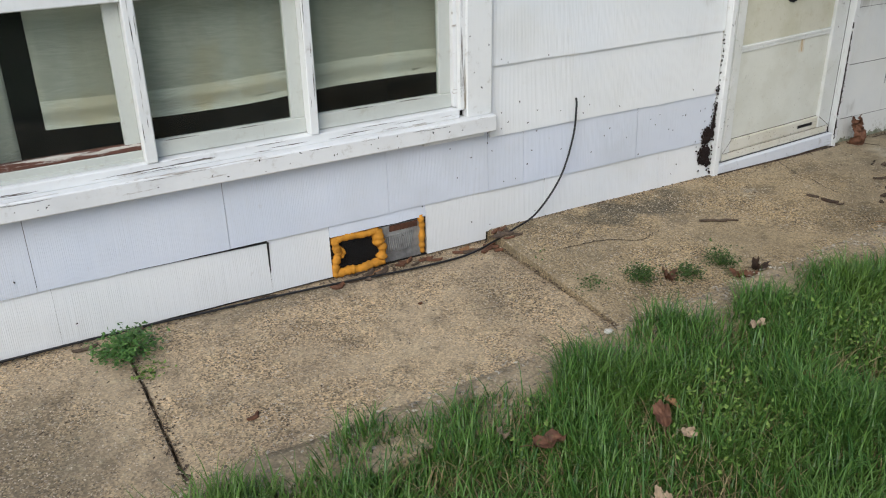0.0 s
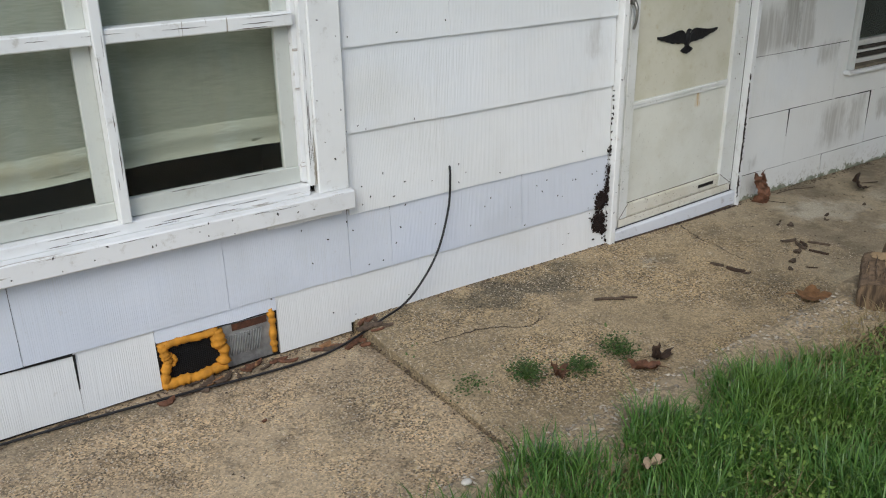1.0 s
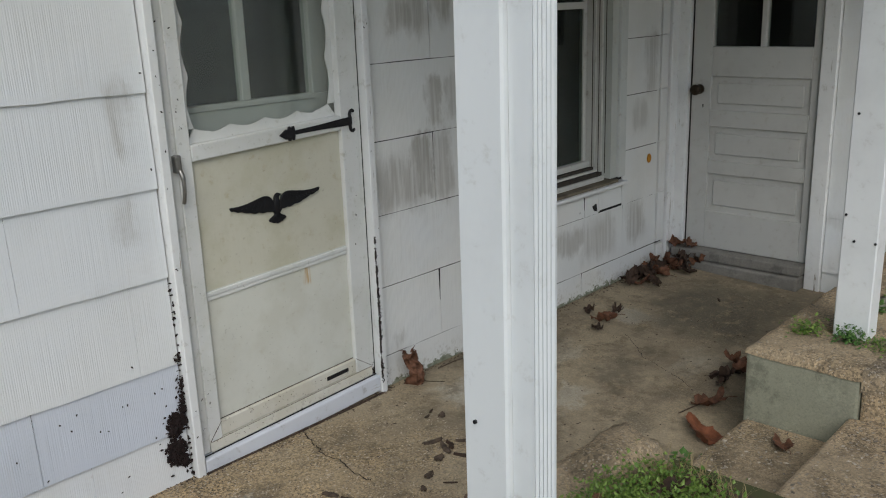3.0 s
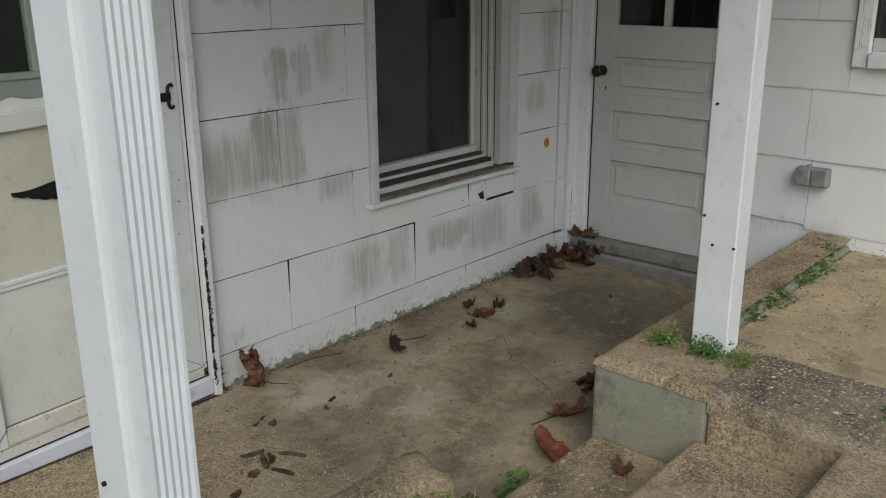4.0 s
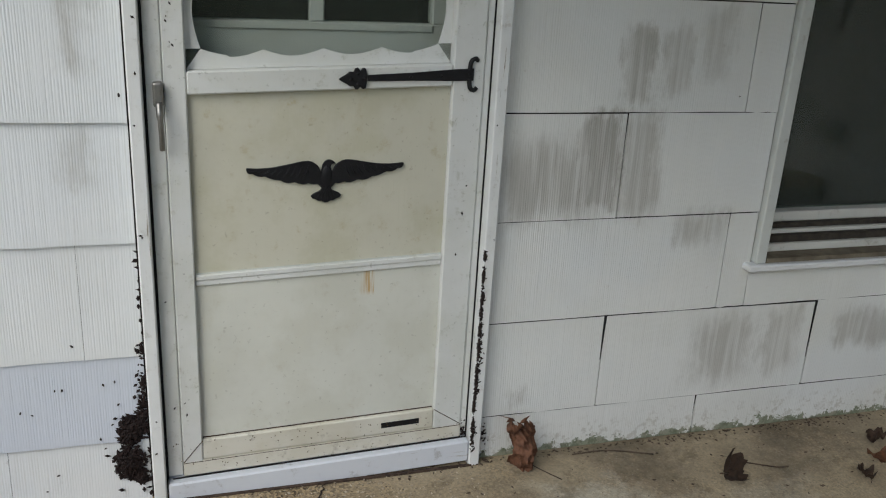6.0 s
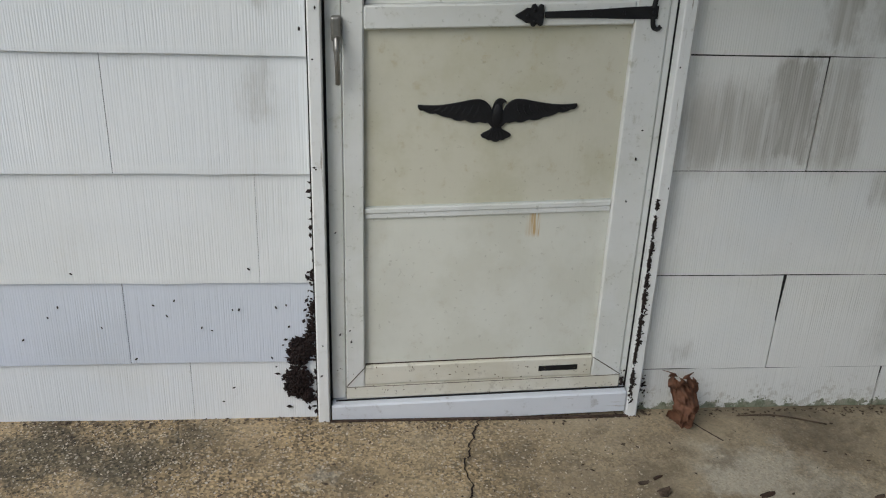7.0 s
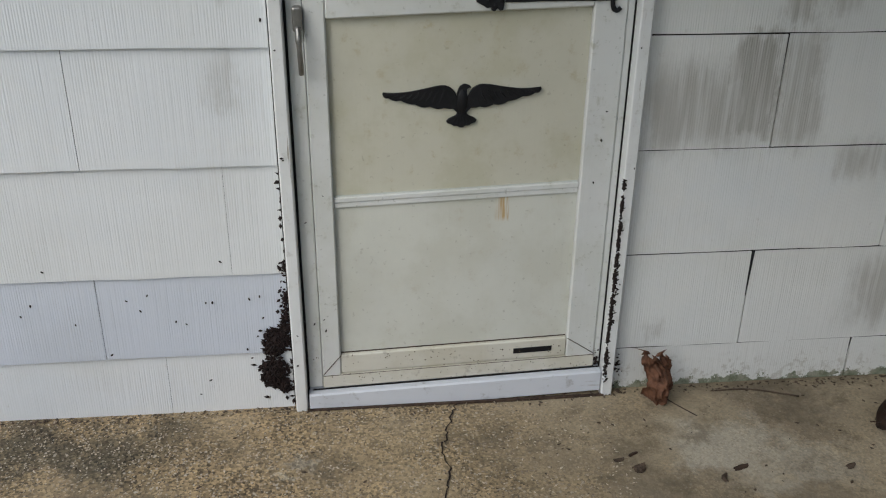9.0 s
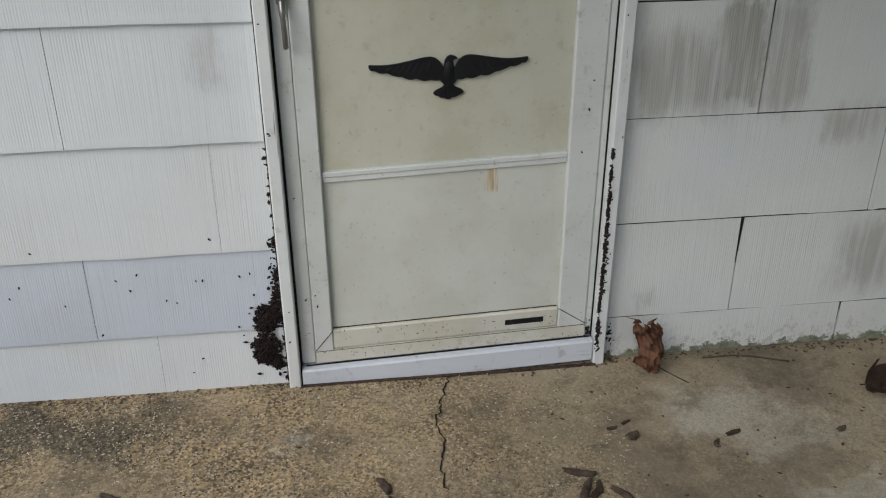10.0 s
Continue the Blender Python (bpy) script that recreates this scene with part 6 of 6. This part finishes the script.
for _ in range(60):
    pl.append((3.112 + g.gauss(0, 0.004), Y0 - 0.007, g.choice((0.30, 0.34, 0.36, 0.42)) + g.gauss(0, 0.012), 'y'))
crumbs("dark_debris", pl, 0.0052, M_CLUMP, "clump of dark brown insect specks, built as crumbs, beside the door casing", seed=1)
lumps = [(0.135, 0.02, 0.0045), (0.165, 0.012, 0.003), (0.215, 0.010, 0.002), (0.262, 0.020, 0.004), (0.30, 0.022, 0.0045), (0.345, 0.024, 0.0055), (0.385, 0.016, 0.004), (0.43, 0.012, 0.0035), (0.475, 0.008, 0.003), (0.51, 0.008, 0.003), (0.565, 0.012, 0.002), (0.62, 0.006, 0.002)]
pl = [(3.8935 + abs(g.gauss(0, w)), C - 0.0185, z + g.gauss(0, h), 'y') for z, h, w in lumps for _ in range(64)] + [(3.938 + g.gauss(0, 0.006), Y0 - 0.004, 0.11 + g.gauss(0, 0.02), 'y') for _ in range(26)]
pl += [(3.880 + g.gauss(0, 0.003), F - 0.009, 0.125 + g.gauss(0, 0.012), 'y') for _ in range(40)]
crumbs("dark_debris", pl, 0.0034, M_GRIME, "dark crumbs and rot along the door casing's foot", seed=2)
pl = [(g.uniform(3.17, 3.88), F - 0.0095 if z > 0.14 else F - 0.014, z, 'y') for z in [g.uniform(0.105, 0.185) for _ in range(110)]]
crumbs("specks", pl, 0.0018, plain("speck_brown", (0.12, 0.09, 0.05), 0.8, 0, 0.4, 50, 0), "fine brown specks on the door's bottom rail", seed=8)
pl = [(x + g.gauss(0, 0.006), C - 0.019 if x < 3.15 or x > 3.9 else F - 0.011, g.uniform(0.15, 1.4), 'y') for x in [g.choice((3.137, 3.137, 3.175, 3.21, 3.84, 3.91)) for _ in range(30)]]
crumbs("specks", pl, 0.003, M_GRIME, "dark insect specks, built as crumbs, on the door's white frame", seed=9)
pl = [(g.uniform(0.3, 1.95), Y0 - 0.051, g.uniform(0.458, 0.508), 'y') for _ in range(22)] + [(g.uniform(1.87, 1.96), Y0 - 0.0235, g.uniform(0.55, 1.4), 'y') for _ in range(12)]
crumbs("specks", pl, 0.0032, M_GRIME, "dark insect specks, built as crumbs, on the window's white sill and casing", seed=10)
# grit on the floors
pl = []
for _ in range(15000):
    x, y = g.uniform(0.0, 3.9), g.uniform(1.62, 2.69)
    pl.append((*fz(x, y, 0.001), 'z'))
crumbs("grit", pl, 0.0030, leafy("pale_grit", (0.60, 0.51, 0.39), (0.13, 0.10, 0.07), None, 0.9), "pale exposed stones in the walk's surface", "gravel", seed=3, flat=0.35)
pl = [(*fz(g.uniform(0.1, 5.9), g.uniform(1.6, 2.69), 0.001), 'z') for _ in range(900)] + [(*fz(g.uniform(3.1, 6.0), 2.69 - abs(g.gauss(0, 0.02)), 0.001), 'z') for _ in range(500)]
pl += [(*fz(g.uniform(0.1, 3.1), 2.69 - abs(g.gauss(0, 0.012)), 0.001), 'z') for _ in range(400)] + [(1.964 + g.gauss(0, 0.012), g.uniform(1.6, 2.66), 0.004, 'z') for _ in range(260)] + [(0.571 + g.gauss(0, 0.012), g.uniform(1.6, 2.66), 0.002, 'z') for _ in range(260)]
crumbs("litter", pl, 0.0042, M_BARK, "dark crumbs of bark and soil on the concrete", seed=4, flat=0.4)
pl = [(g.uniform(-0.3, 2.86), 0, 0, 'z') for _ in range(1500)]
pl = [(x, curb_y(x) - g.uniform(0.01, 0.17), 0.337, 'z') for x, *_ in pl] + [(g.uniform(4.45, 6.0), g.uniform(1.0, 1.53), 0.345, 'z') for _ in range(900)] + [(g.uniform(3.72, 4.42), g.uniform(1.24, 1.53), 0.102, 'z') for _ in range(200)] + [(g.uniform(3.72, 4.42), g.uniform(0.9, 1.2), 0.202, 'z') for _ in range(250)]
crumbs("grit", pl, 0.0046, leafy("curb_grit", (0.50, 0.44, 0.35), (0.12, 0.10, 0.08), None, 0.9), "loose stones on the weathered curb", "gravel", seed=6, flat=0.5)
pl = [(x, y, worn_z(x, y), 'z') for x, y in [(g.uniform(4.42, 4.80), g.uniform(0.46, 1.19)) for _ in range(1500)]]
crumbs("grit", pl, 0.0042, leafy("rubble_grit", (0.46, 0.41, 0.33), (0.07, 0.06, 0.05), None, 0.9), "loose grey stones on the broken concrete edge", "gravel", seed=11, flat=0.5)
pl = [(x, y, worn_z(x, y) + 0.001, 'z') for x, y in [(g.uniform(4.43, 4.79), g.uniform(0.5, 1.18)) for _ in range(20)]]
crumbs("white_flakes", pl, 0.0062, M_STONE, "white pebbles and paint flakes on the broken concrete edge", seed=12, flat=0.35)
crumbs("white_flakes", [(4.62, 1.20, 0.335, 'z'), (4.58, 1.10, 0.305, 'z'), (4.66, 1.02, 0.305, 'z'), (4.55, 1.40, 0.34, 'z'), (4.5, 1.48, 0.338, 'z'), (4.7, 1.22, 0.337, 'z')], 0.011, M_STONE, "white paint flakes on the curb", seed=7, flat=0.3)
bm = bmesh.new()
bmesh.ops.create_icosphere(bm, subdivisions=2, radius=0.009)
for v in bm.verts:
    v.co = Vector((1.52 + v.co.x * 1.3, 1.445 + v.co.y, 0.352 + v.co.z * 0.6)) + v.co * 0.25 * noise.noise(v.co * 60)
solo("pebble", bm, M_STONE, "white pebble on the curb at the lawn's edge", "pebble", smooth=True, at=(1.52, 1.445, 0.34))

# nail heads of the siding
nail = raw("nail_head", [(0.0031 * math.cos(k * math.pi / 4), 0.0, 0.0016 * math.sin(k * math.pi / 4)) for k in range(8)] + [(0, -0.0022, 0)], [(k, (k + 1) % 8, 8) for k in range(8)], M_GRIME)
for z0, z1, a, b, seams, mat in LEFT + RIGHT:
    if z0 > 1.3:
        continue
    edges = [a, *seams, b]
    for u0, u1 in zip(edges, edges[1:]):
        if u1 < 0 or u1 - u0 < 0.25:
            continue
        for x in (u0 + 0.03, (u0 + u1) / 2, u1 - 0.03):
            if g.random() < (0.36 if mat is not M_PORCH else 0.05):
                ob = new("nail_head", nail)
                ob.parent = wall_south
                ob.location = (x + g.gauss(0, 0.02), Y0 - 0.0035, z0 + 0.02 + abs(g.gauss(0, 0.03)))
                ob.rotation_euler, ob.scale = (0, g.uniform(0, 3), 0), [g.uniform(0.9, 1.5)] * 3
for x, z in ((2.513, 0.328), (2.752, 0.358), (2.857, 0.298), (3.054, 0.356), (2.699, 0.215), (2.893, 0.091), (2.088, 0.228), (1.889, 0.35), (1.83, 0.282), (1.959, 0.394), (2.181, 0.405), (2.139, 0.443), (2.182, 0.485), (2.141, 0.278), (2.034, 0.227), (2.539, 0.355), (2.225, 0.689), (2.045, 0.684), (1.975, 0.686), (1.596, 0.104), (1.891, 0.09), (2.40, 0.505), (2.43, 0.47), (2.40, 0.44), (2.58, 0.44), (2.10, 0.53), (2.02, 0.50), (2.05, 0.46), (2.16, 0.33), (2.30, 0.31), (1.98, 0.36), (2.78, 0.33), (2.88, 0.29), (2.93, 0.345), (2.945, 0.345), (3.03, 0.35), (2.80, 0.37), (2.63, 0.30), (2.45, 0.27), (2.92, 0.13), (1.90, 0.43), (1.80, 0.40)):
    ob = new("nail_head", nail)
    ob.parent = wall_south
    ob.location, ob.scale, ob.rotation_euler = (x, Y0 - 0.003, z), [g.uniform(1.0, 1.5)] * 3, (0, g.uniform(0, 3), 0)
# old yellow sealant spot, and the broken corner of a shingle
bm = bmesh.new()
bmesh.ops.create_icosphere(bm, subdivisions=2, radius=0.02)
for v in bm.verts:
    v.co = Vector((5.815 + v.co.x, Y0 + v.co.y * 0.35, 0.62 + v.co.z * 1.2))
part("sealant_spot", bm, M_FOAM, wall_south, "dab of old yellow sealant", True)
part("broken_corner", outline([(-0.02, 0.012), (0.012, 0.02), (0.02, -0.018), (-0.004, -0.012)], 0.003, Matrix(((1, 0, 0, 5.325), (0, 0, -1, Y0 + 0.001), (0, 1, 0, 0.455), (0, 0, 0, 1)))), M_DARK, wall_south, "dark hole at a broken shingle")
def joint_strip(pts):
    """A dark strip for a joint and the shadow line at it: its outline in x and z."""
    part("gap", outline(pts, 0.004, Matrix(((1, 0, 0, 0), (0, 0, -1, Y0 + 0.0045), (0, 1, 0, 0), (0, 0, 0, 1)))), M_DARK, wall_south, "dark strip for the joints and shadow lines of shingles")


# the long level strips draw shadow lines under the shingles in black
joint_strip([(4.30, 0.4265), (4.90, 0.4215), (4.90, 0.431), (4.30, 0.4285)])
joint_strip([(4.2475, 0.30), (4.2495, 0.30), (4.2535, 0.426), (4.2465, 0.426)])
joint_strip([(4.8985, 0.25), (4.9005, 0.25), (4.903, 0.424), (4.8965, 0.424)])
joint_strip([(0.62, 0.2005), (1.086, 0.1915), (1.086, 0.2025), (0.62, 0.2025)])
joint_strip([(1.0865, 0.006), (1.0885, 0.006), (1.0925, 0.194), (1.0855, 0.194)])
joint_strip([(5.24, 0.532), (5.36, 0.529), (5.36, 0.5335), (5.24, 0.5335)])
joint_strip([(5.2385, 0.46), (5.241, 0.46), (5.242, 0.53), (5.238, 0.53)])
part("gap", box(5.37, 5.56, Y0 - 0.001, Y0 + 0.004, 0.4275, 0.4365), M_DARK, wall_south, "open gap under a loose shingle")

# ---- grass and weeds ----
def blades(name, xy, zs, hs, mat, label, seed, lean=0.35, width=0.0028):
    """Grass blades as tapered bent strips, all in one mesh."""
    r = np.random.default_rng(seed)
    n = len(xy)
    a = r.uniform(0, 2 * np.pi, n)
    d = np.stack([np.cos(a), np.sin(a), np.zeros(n)], 1)
    s = np.stack([-np.sin(a), np.cos(a), np.zeros(n)], 1)
    w = width * r.uniform(0.6, 1.3, n)[:, None]
    b = np.concatenate([xy, zs[:, None]], 1)
    k = (lean * r.uniform(0.2, 1.6, n) * hs)[:, None]
    h = hs[:, None] * np.array([[0, 0, 1.0]])
    p = [b - s * w, b + s * w, b + h * 0.45 + d * k * 0.25 - s * w * 0.85, b + h * 0.45 + d * k * 0.25 + s * w * 0.85,
         b + h * 0.8 + d * k * 0.65 - s * w * 0.5, b + h * 0.8 + d * k * 0.65 + s * w * 0.5, b + h * 0.95 + d * k * 1.15]
    co = np.stack(p, 1).reshape(-1, 3)
    base = (np.arange(n) * 7)[:, None]
    faces = np.concatenate([base + np.array([[0, 1, 3, 2]]), base + np.array([[2, 3, 5, 4]])]).tolist() + (base + np.array([[4, 5, 6]])).tolist()
    ob = new(name, raw(name, co.tolist(), faces, mat))
    return tagged(ob, label, "grass", "", "stuff")


rg = np.random.default_rng(11)


def lawn(n, x0, x1, y0, seed):
    x = rg.uniform(x0, x1, n)
    edge = np.minimum(1.42 + 0.05 * x, 1.575) - 0.10 + 0.035 * np.sin(x * 9.0) + 0.03 * np.sin(x * 23.0 + 1) - 0.16 * np.clip((x - 2.2) / 0.4, 0, 1)
    y = y0 + (edge - y0) * rg.uniform(0, 1, n) ** 0.8
    return np.stack([x, y], 1), edge


xy, edge = lawn(98000, 0.2, 2.74, 0.35, 1)
tuft = np.array([noise.noise((float(a) * 5, float(b) * 5, 2)) for a, b in xy])
keep = rg.uniform(0, 1, len(xy)) < np.clip(0.75 + 0.9 * tuft, 0.30, 1)
xy, tuft = xy[keep], tuft[keep]
hs = np.clip(0.068 + 0.055 * tuft + rg.normal(0, 0.020, len(xy)), 0.015, 0.14)
blades("lawn_grass", xy, np.full(len(xy), 0.30), hs, M_GRASS, "lush green lawn grass along the curb", 1, 0.5, 0.0020)
xy2, _ = lawn(12000, 0.2, 2.74, 0.35, 2)
blades("dry_grass", xy2, np.full(len(xy2), 0.30), rg.uniform(0.02, 0.075, len(xy2)), M_STRAW, "dry straw-coloured blades in the lawn", 2, 0.9, 0.0016)
x = rg.uniform(-5, 3.6, 30000)
y = rg.uniform(-4.5, 1.22, 30000)
far = (x < 0.25) | (y < 0.4)
xy3 = np.stack([x, y], 1)[far]
blades("lawn_grass", xy3, np.full(len(xy3), 0.30), rg.uniform(0.04, 0.10, len(xy3)), M_GRASS, "green lawn grass of the yard", 3, 0.5, 0.005)
xe = rg.uniform(2.3, 2.86, 500)
blades("dry_grass", np.stack([xe, rg.uniform(1.25, 1.42, 500)], 1), np.full(500, 0.31), rg.uniform(0.03, 0.09, 500), M_STRAW, "dry grass at the foot of the post", 4, 1.2, 0.0014)


def leaflets(pts, size, seed, tilt=0.5):
    """Small folded leaves, each a kite of two faces."""
    r = np.random.default_rng(seed)
    v, f = [], []
    for x, y, z in pts:
        a, t, s = r.uniform(0, 6.28), r.normal(0, tilt), size * r.uniform(0.6, 1.3)
        d = Vector((math.cos(a) * math.cos(t), math.sin(a) * math.cos(t), math.sin(t)))
        q = Vector((-math.sin(a), math.cos(a), 0))
        up = d.cross(q)
        p = Vector((x, y, z))
        k = len(v)
        v += [p, p + d * s * 0.45 + q * s * 0.36 - up * s * 0.12, p + d * s, p + d * s * 0.45 - q * s * 0.36 - up * s * 0.12, p + d * s * 0.5]
        f += [(k, k + 1, k + 4), (k + 1, k + 2, k + 4), (k, k + 4, k + 3), (k + 4, k + 2, k + 3)]
    return [tuple(p) for p in v], f


def weed(at, rx, ry, h, n, size, label, mat=M_WEED, seed=0, category="weed", group="weeds in the joints"):
    """A low tufted weed: branching stems and a crown of small leaves."""
    r = random.Random(seed)
    body = thing("weed", at, label, category, group)
    pts, stems = [], bmesh.new()
    ns = max(6, n // 22)
    for k in range(ns):
        a, q = r.uniform(0, 6.28), r.random() ** 0.6
        tip = Vector((math.cos(a) * rx * q, math.sin(a) * ry * q, h * r.uniform(0.5, 1.1) * (1.05 - 0.6 * q * q)))
        mid = Vector((tip.x * 0.5, tip.y * 0.5, tip.z * 0.75))
        join(stems, tube([Vector((0.15 * tip.x, 0.15 * tip.y, 0)) + Vector(at), mid + Vector(at), tip + Vector(at)], 0.0010, 4))
        for _ in range(n // ns):
            t = r.random() ** 0.6
            p = mid.lerp(tip, t) if t > 0.3 else Vector((0, 0, 0)).lerp(mid, t / 0.3)
            s = 0.018 + 0.010 * r.random()
            pts.append((p.x + r.gauss(0, s), p.y + r.gauss(0, s), max(0.002, p.z + r.gauss(0, s * 0.5))))
    part("stems", stems, M_WEED, body)
    v, f = leaflets(pts, size, seed)
    ob = new("leaves", raw("leaves", v, f, mat))
    ob.parent = body
    return body


weed((0.56, 2.53, 0.002), 0.105, 0.095, 0.075, 950, 0.014, "green weed tuft growing in the walk's joint", M_WEED, 1)
weed((0.60, 2.40, 0.002), 0.02, 0.03, 0.02, 60, 0.014, "small green weed in the walk's joint", M_CLOVER, 2)
weed((2.046, 2.155, floor_z(2.05, 2.15)), 0.06, 0.025, 0.02, 160, 0.010, "flat mossy weed on the walk", M_MOSS, 3)
weed((2.21, 2.10, floor_z(2.21, 2.1)), 0.055, 0.05, 0.05, 420, 0.011, "green mossy weed on the walk", M_MOSS, 4)
weed((2.385, 2.045, floor_z(2.38, 2.04)), 0.06, 0.04, 0.035, 340, 0.011, "green mossy weed on the walk", M_MOSS, 5)
weed((2.545, 2.055, floor_z(2.54, 2.05)), 0.05, 0.05, 0.065, 380, 0.011, "dark green weed with dry stalks on the walk", M_MOSS, 6)
weed((2.02, 2.40, 0.01), 0.02, 0.02, 0.02, 50, 0.010, "small weed in the walk's joint", M_MOSS, 7)
weed((4.63, 1.43, 0.346), 0.05, 0.032, 0.035, 260, 0.0135, "bright green leafy weed beside the post's foot", M_CLOVER, 8)
weed((4.63, 1.30, 0.346), 0.042, 0.035, 0.045, 260, 0.0135, "green leafy weed beside the post's foot", M_WEED, 9)
weed((4.64, 1.215, 0.346), 0.06, 0.035, 0.018, 240, 0.0115, "low green moss beside the post's foot", M_CLOVER, 10)
for k, (x, y, s) in enumerate(((5.08, 1.362, 0.03), (5.22, 1.36, 0.04), (5.33, 1.358, 0.035), (5.52, 1.357, 0.05), (5.62, 1.357, 0.05), (5.75, 1.36, 0.06), (5.90, 1.39, 0.10), (5.97, 1.43, 0.10), (4.62, 0.78, 0.04), (4.70, 0.66, 0.04))):
    weed((x, y, 0.305), s * 0.75, s * 0.4, s * 0.6, int(30 + 600 * s), 0.02, "green weed growing along the curb's joint", M_CLOVER if k % 2 else M_WEED, 30 + k)
weed((4.14, 1.60, floor_z(4.14, 1.6)), 0.05, 0.04, 0.05, 60, 0.03, "dark green leafy weed at the step's foot", M_WEED, 50)

# weedy patch between the post and the steps
bm = bmesh.new()
N = 26
g2 = [[bm.verts.new((2.75 + 0.86 * i / N, 0.95 + 0.52 * j / N, 0.318 + 0.022 * math.exp(-((i / N - 0.7) ** 2) * 6) * math.sin(math.pi * j / N) + 0.012 * noise.noise((i * 0.5, j * 0.5, 3)))) for j in range(N + 1)] for i in range(N + 1)]
for a, b in zip(g2, g2[1:]):
    for j in range(N):
        bm.faces.new((a[j], b[j], b[j + 1], a[j + 1]))
solo("soil_mound", bm, M_SOIL, "dark bare soil between the post and the steps", "soil", kind="structure", smooth=True)
gw = random.Random(77)
pts = []
for _ in range(6200):
    x, y = gw.uniform(3.03, 3.52), gw.gauss(1.28, 0.08)
    if not 1.06 < y < 1.43 or gw.random() > 0.25 + 1.4 * max(0, noise.noise((x * 7, y * 7, 4)) + 0.35):
        continue
    pts.append((x, y, 0.345 + 0.035 * math.exp(-((x - 3.3) / 0.3) ** 2) + abs(gw.gauss(0, 0.024))))
v, f = leaflets(pts, 0.0115, 9, 0.7)
tagged(new("chickweed_patch", raw("chickweed_patch", v, f, M_CLOVER)), "patch of small bright green chickweed on the soil", "weeds", "", "stuff")
xy4 = np.stack([rg.uniform(3.1, 3.58, 900), rg.normal(1.28, 0.07, 900)], 1)
blades("dry_grass", xy4, np.full(900, 0.335), rg.uniform(0.03, 0.085, 900), M_STRAW, "dry stalks among the weeds by the steps", 6, 0.7, 0.0012)
xy4 = np.stack([rg.uniform(3.08, 3.54, 160), rg.normal(1.27, 0.06, 160)], 1)
blades("lawn_grass", xy4, np.full(160, 0.335), rg.uniform(0.03, 0.06, 160), M_GRASS, "green grass blades among the weeds by the steps", 7, 0.6, 0.002)
# chickweed spreading through the lawn
pts = []
for _ in range(26000):
    x, y = gw.uniform(0.9, 2.75), gw.uniform(0.45, 1.34)
    if noise.noise((x * 3.2, y * 3.2, 9)) + 0.45 * (x - 1.75) - 0.35 * (y - 1.0) + 0.22 * gw.gauss(0, 1) < 0.27:
        continue
    pts.append((x, y, 0.345 + abs(gw.gauss(0, 0.02))))
v, f = leaflets(pts, 0.0115, 10, 0.7)
tagged(new("chickweed_patch", raw("chickweed_patch", v, f, M_CLOVER)), "bright green chickweed spreading through the lawn", "weeds", "", "stuff")
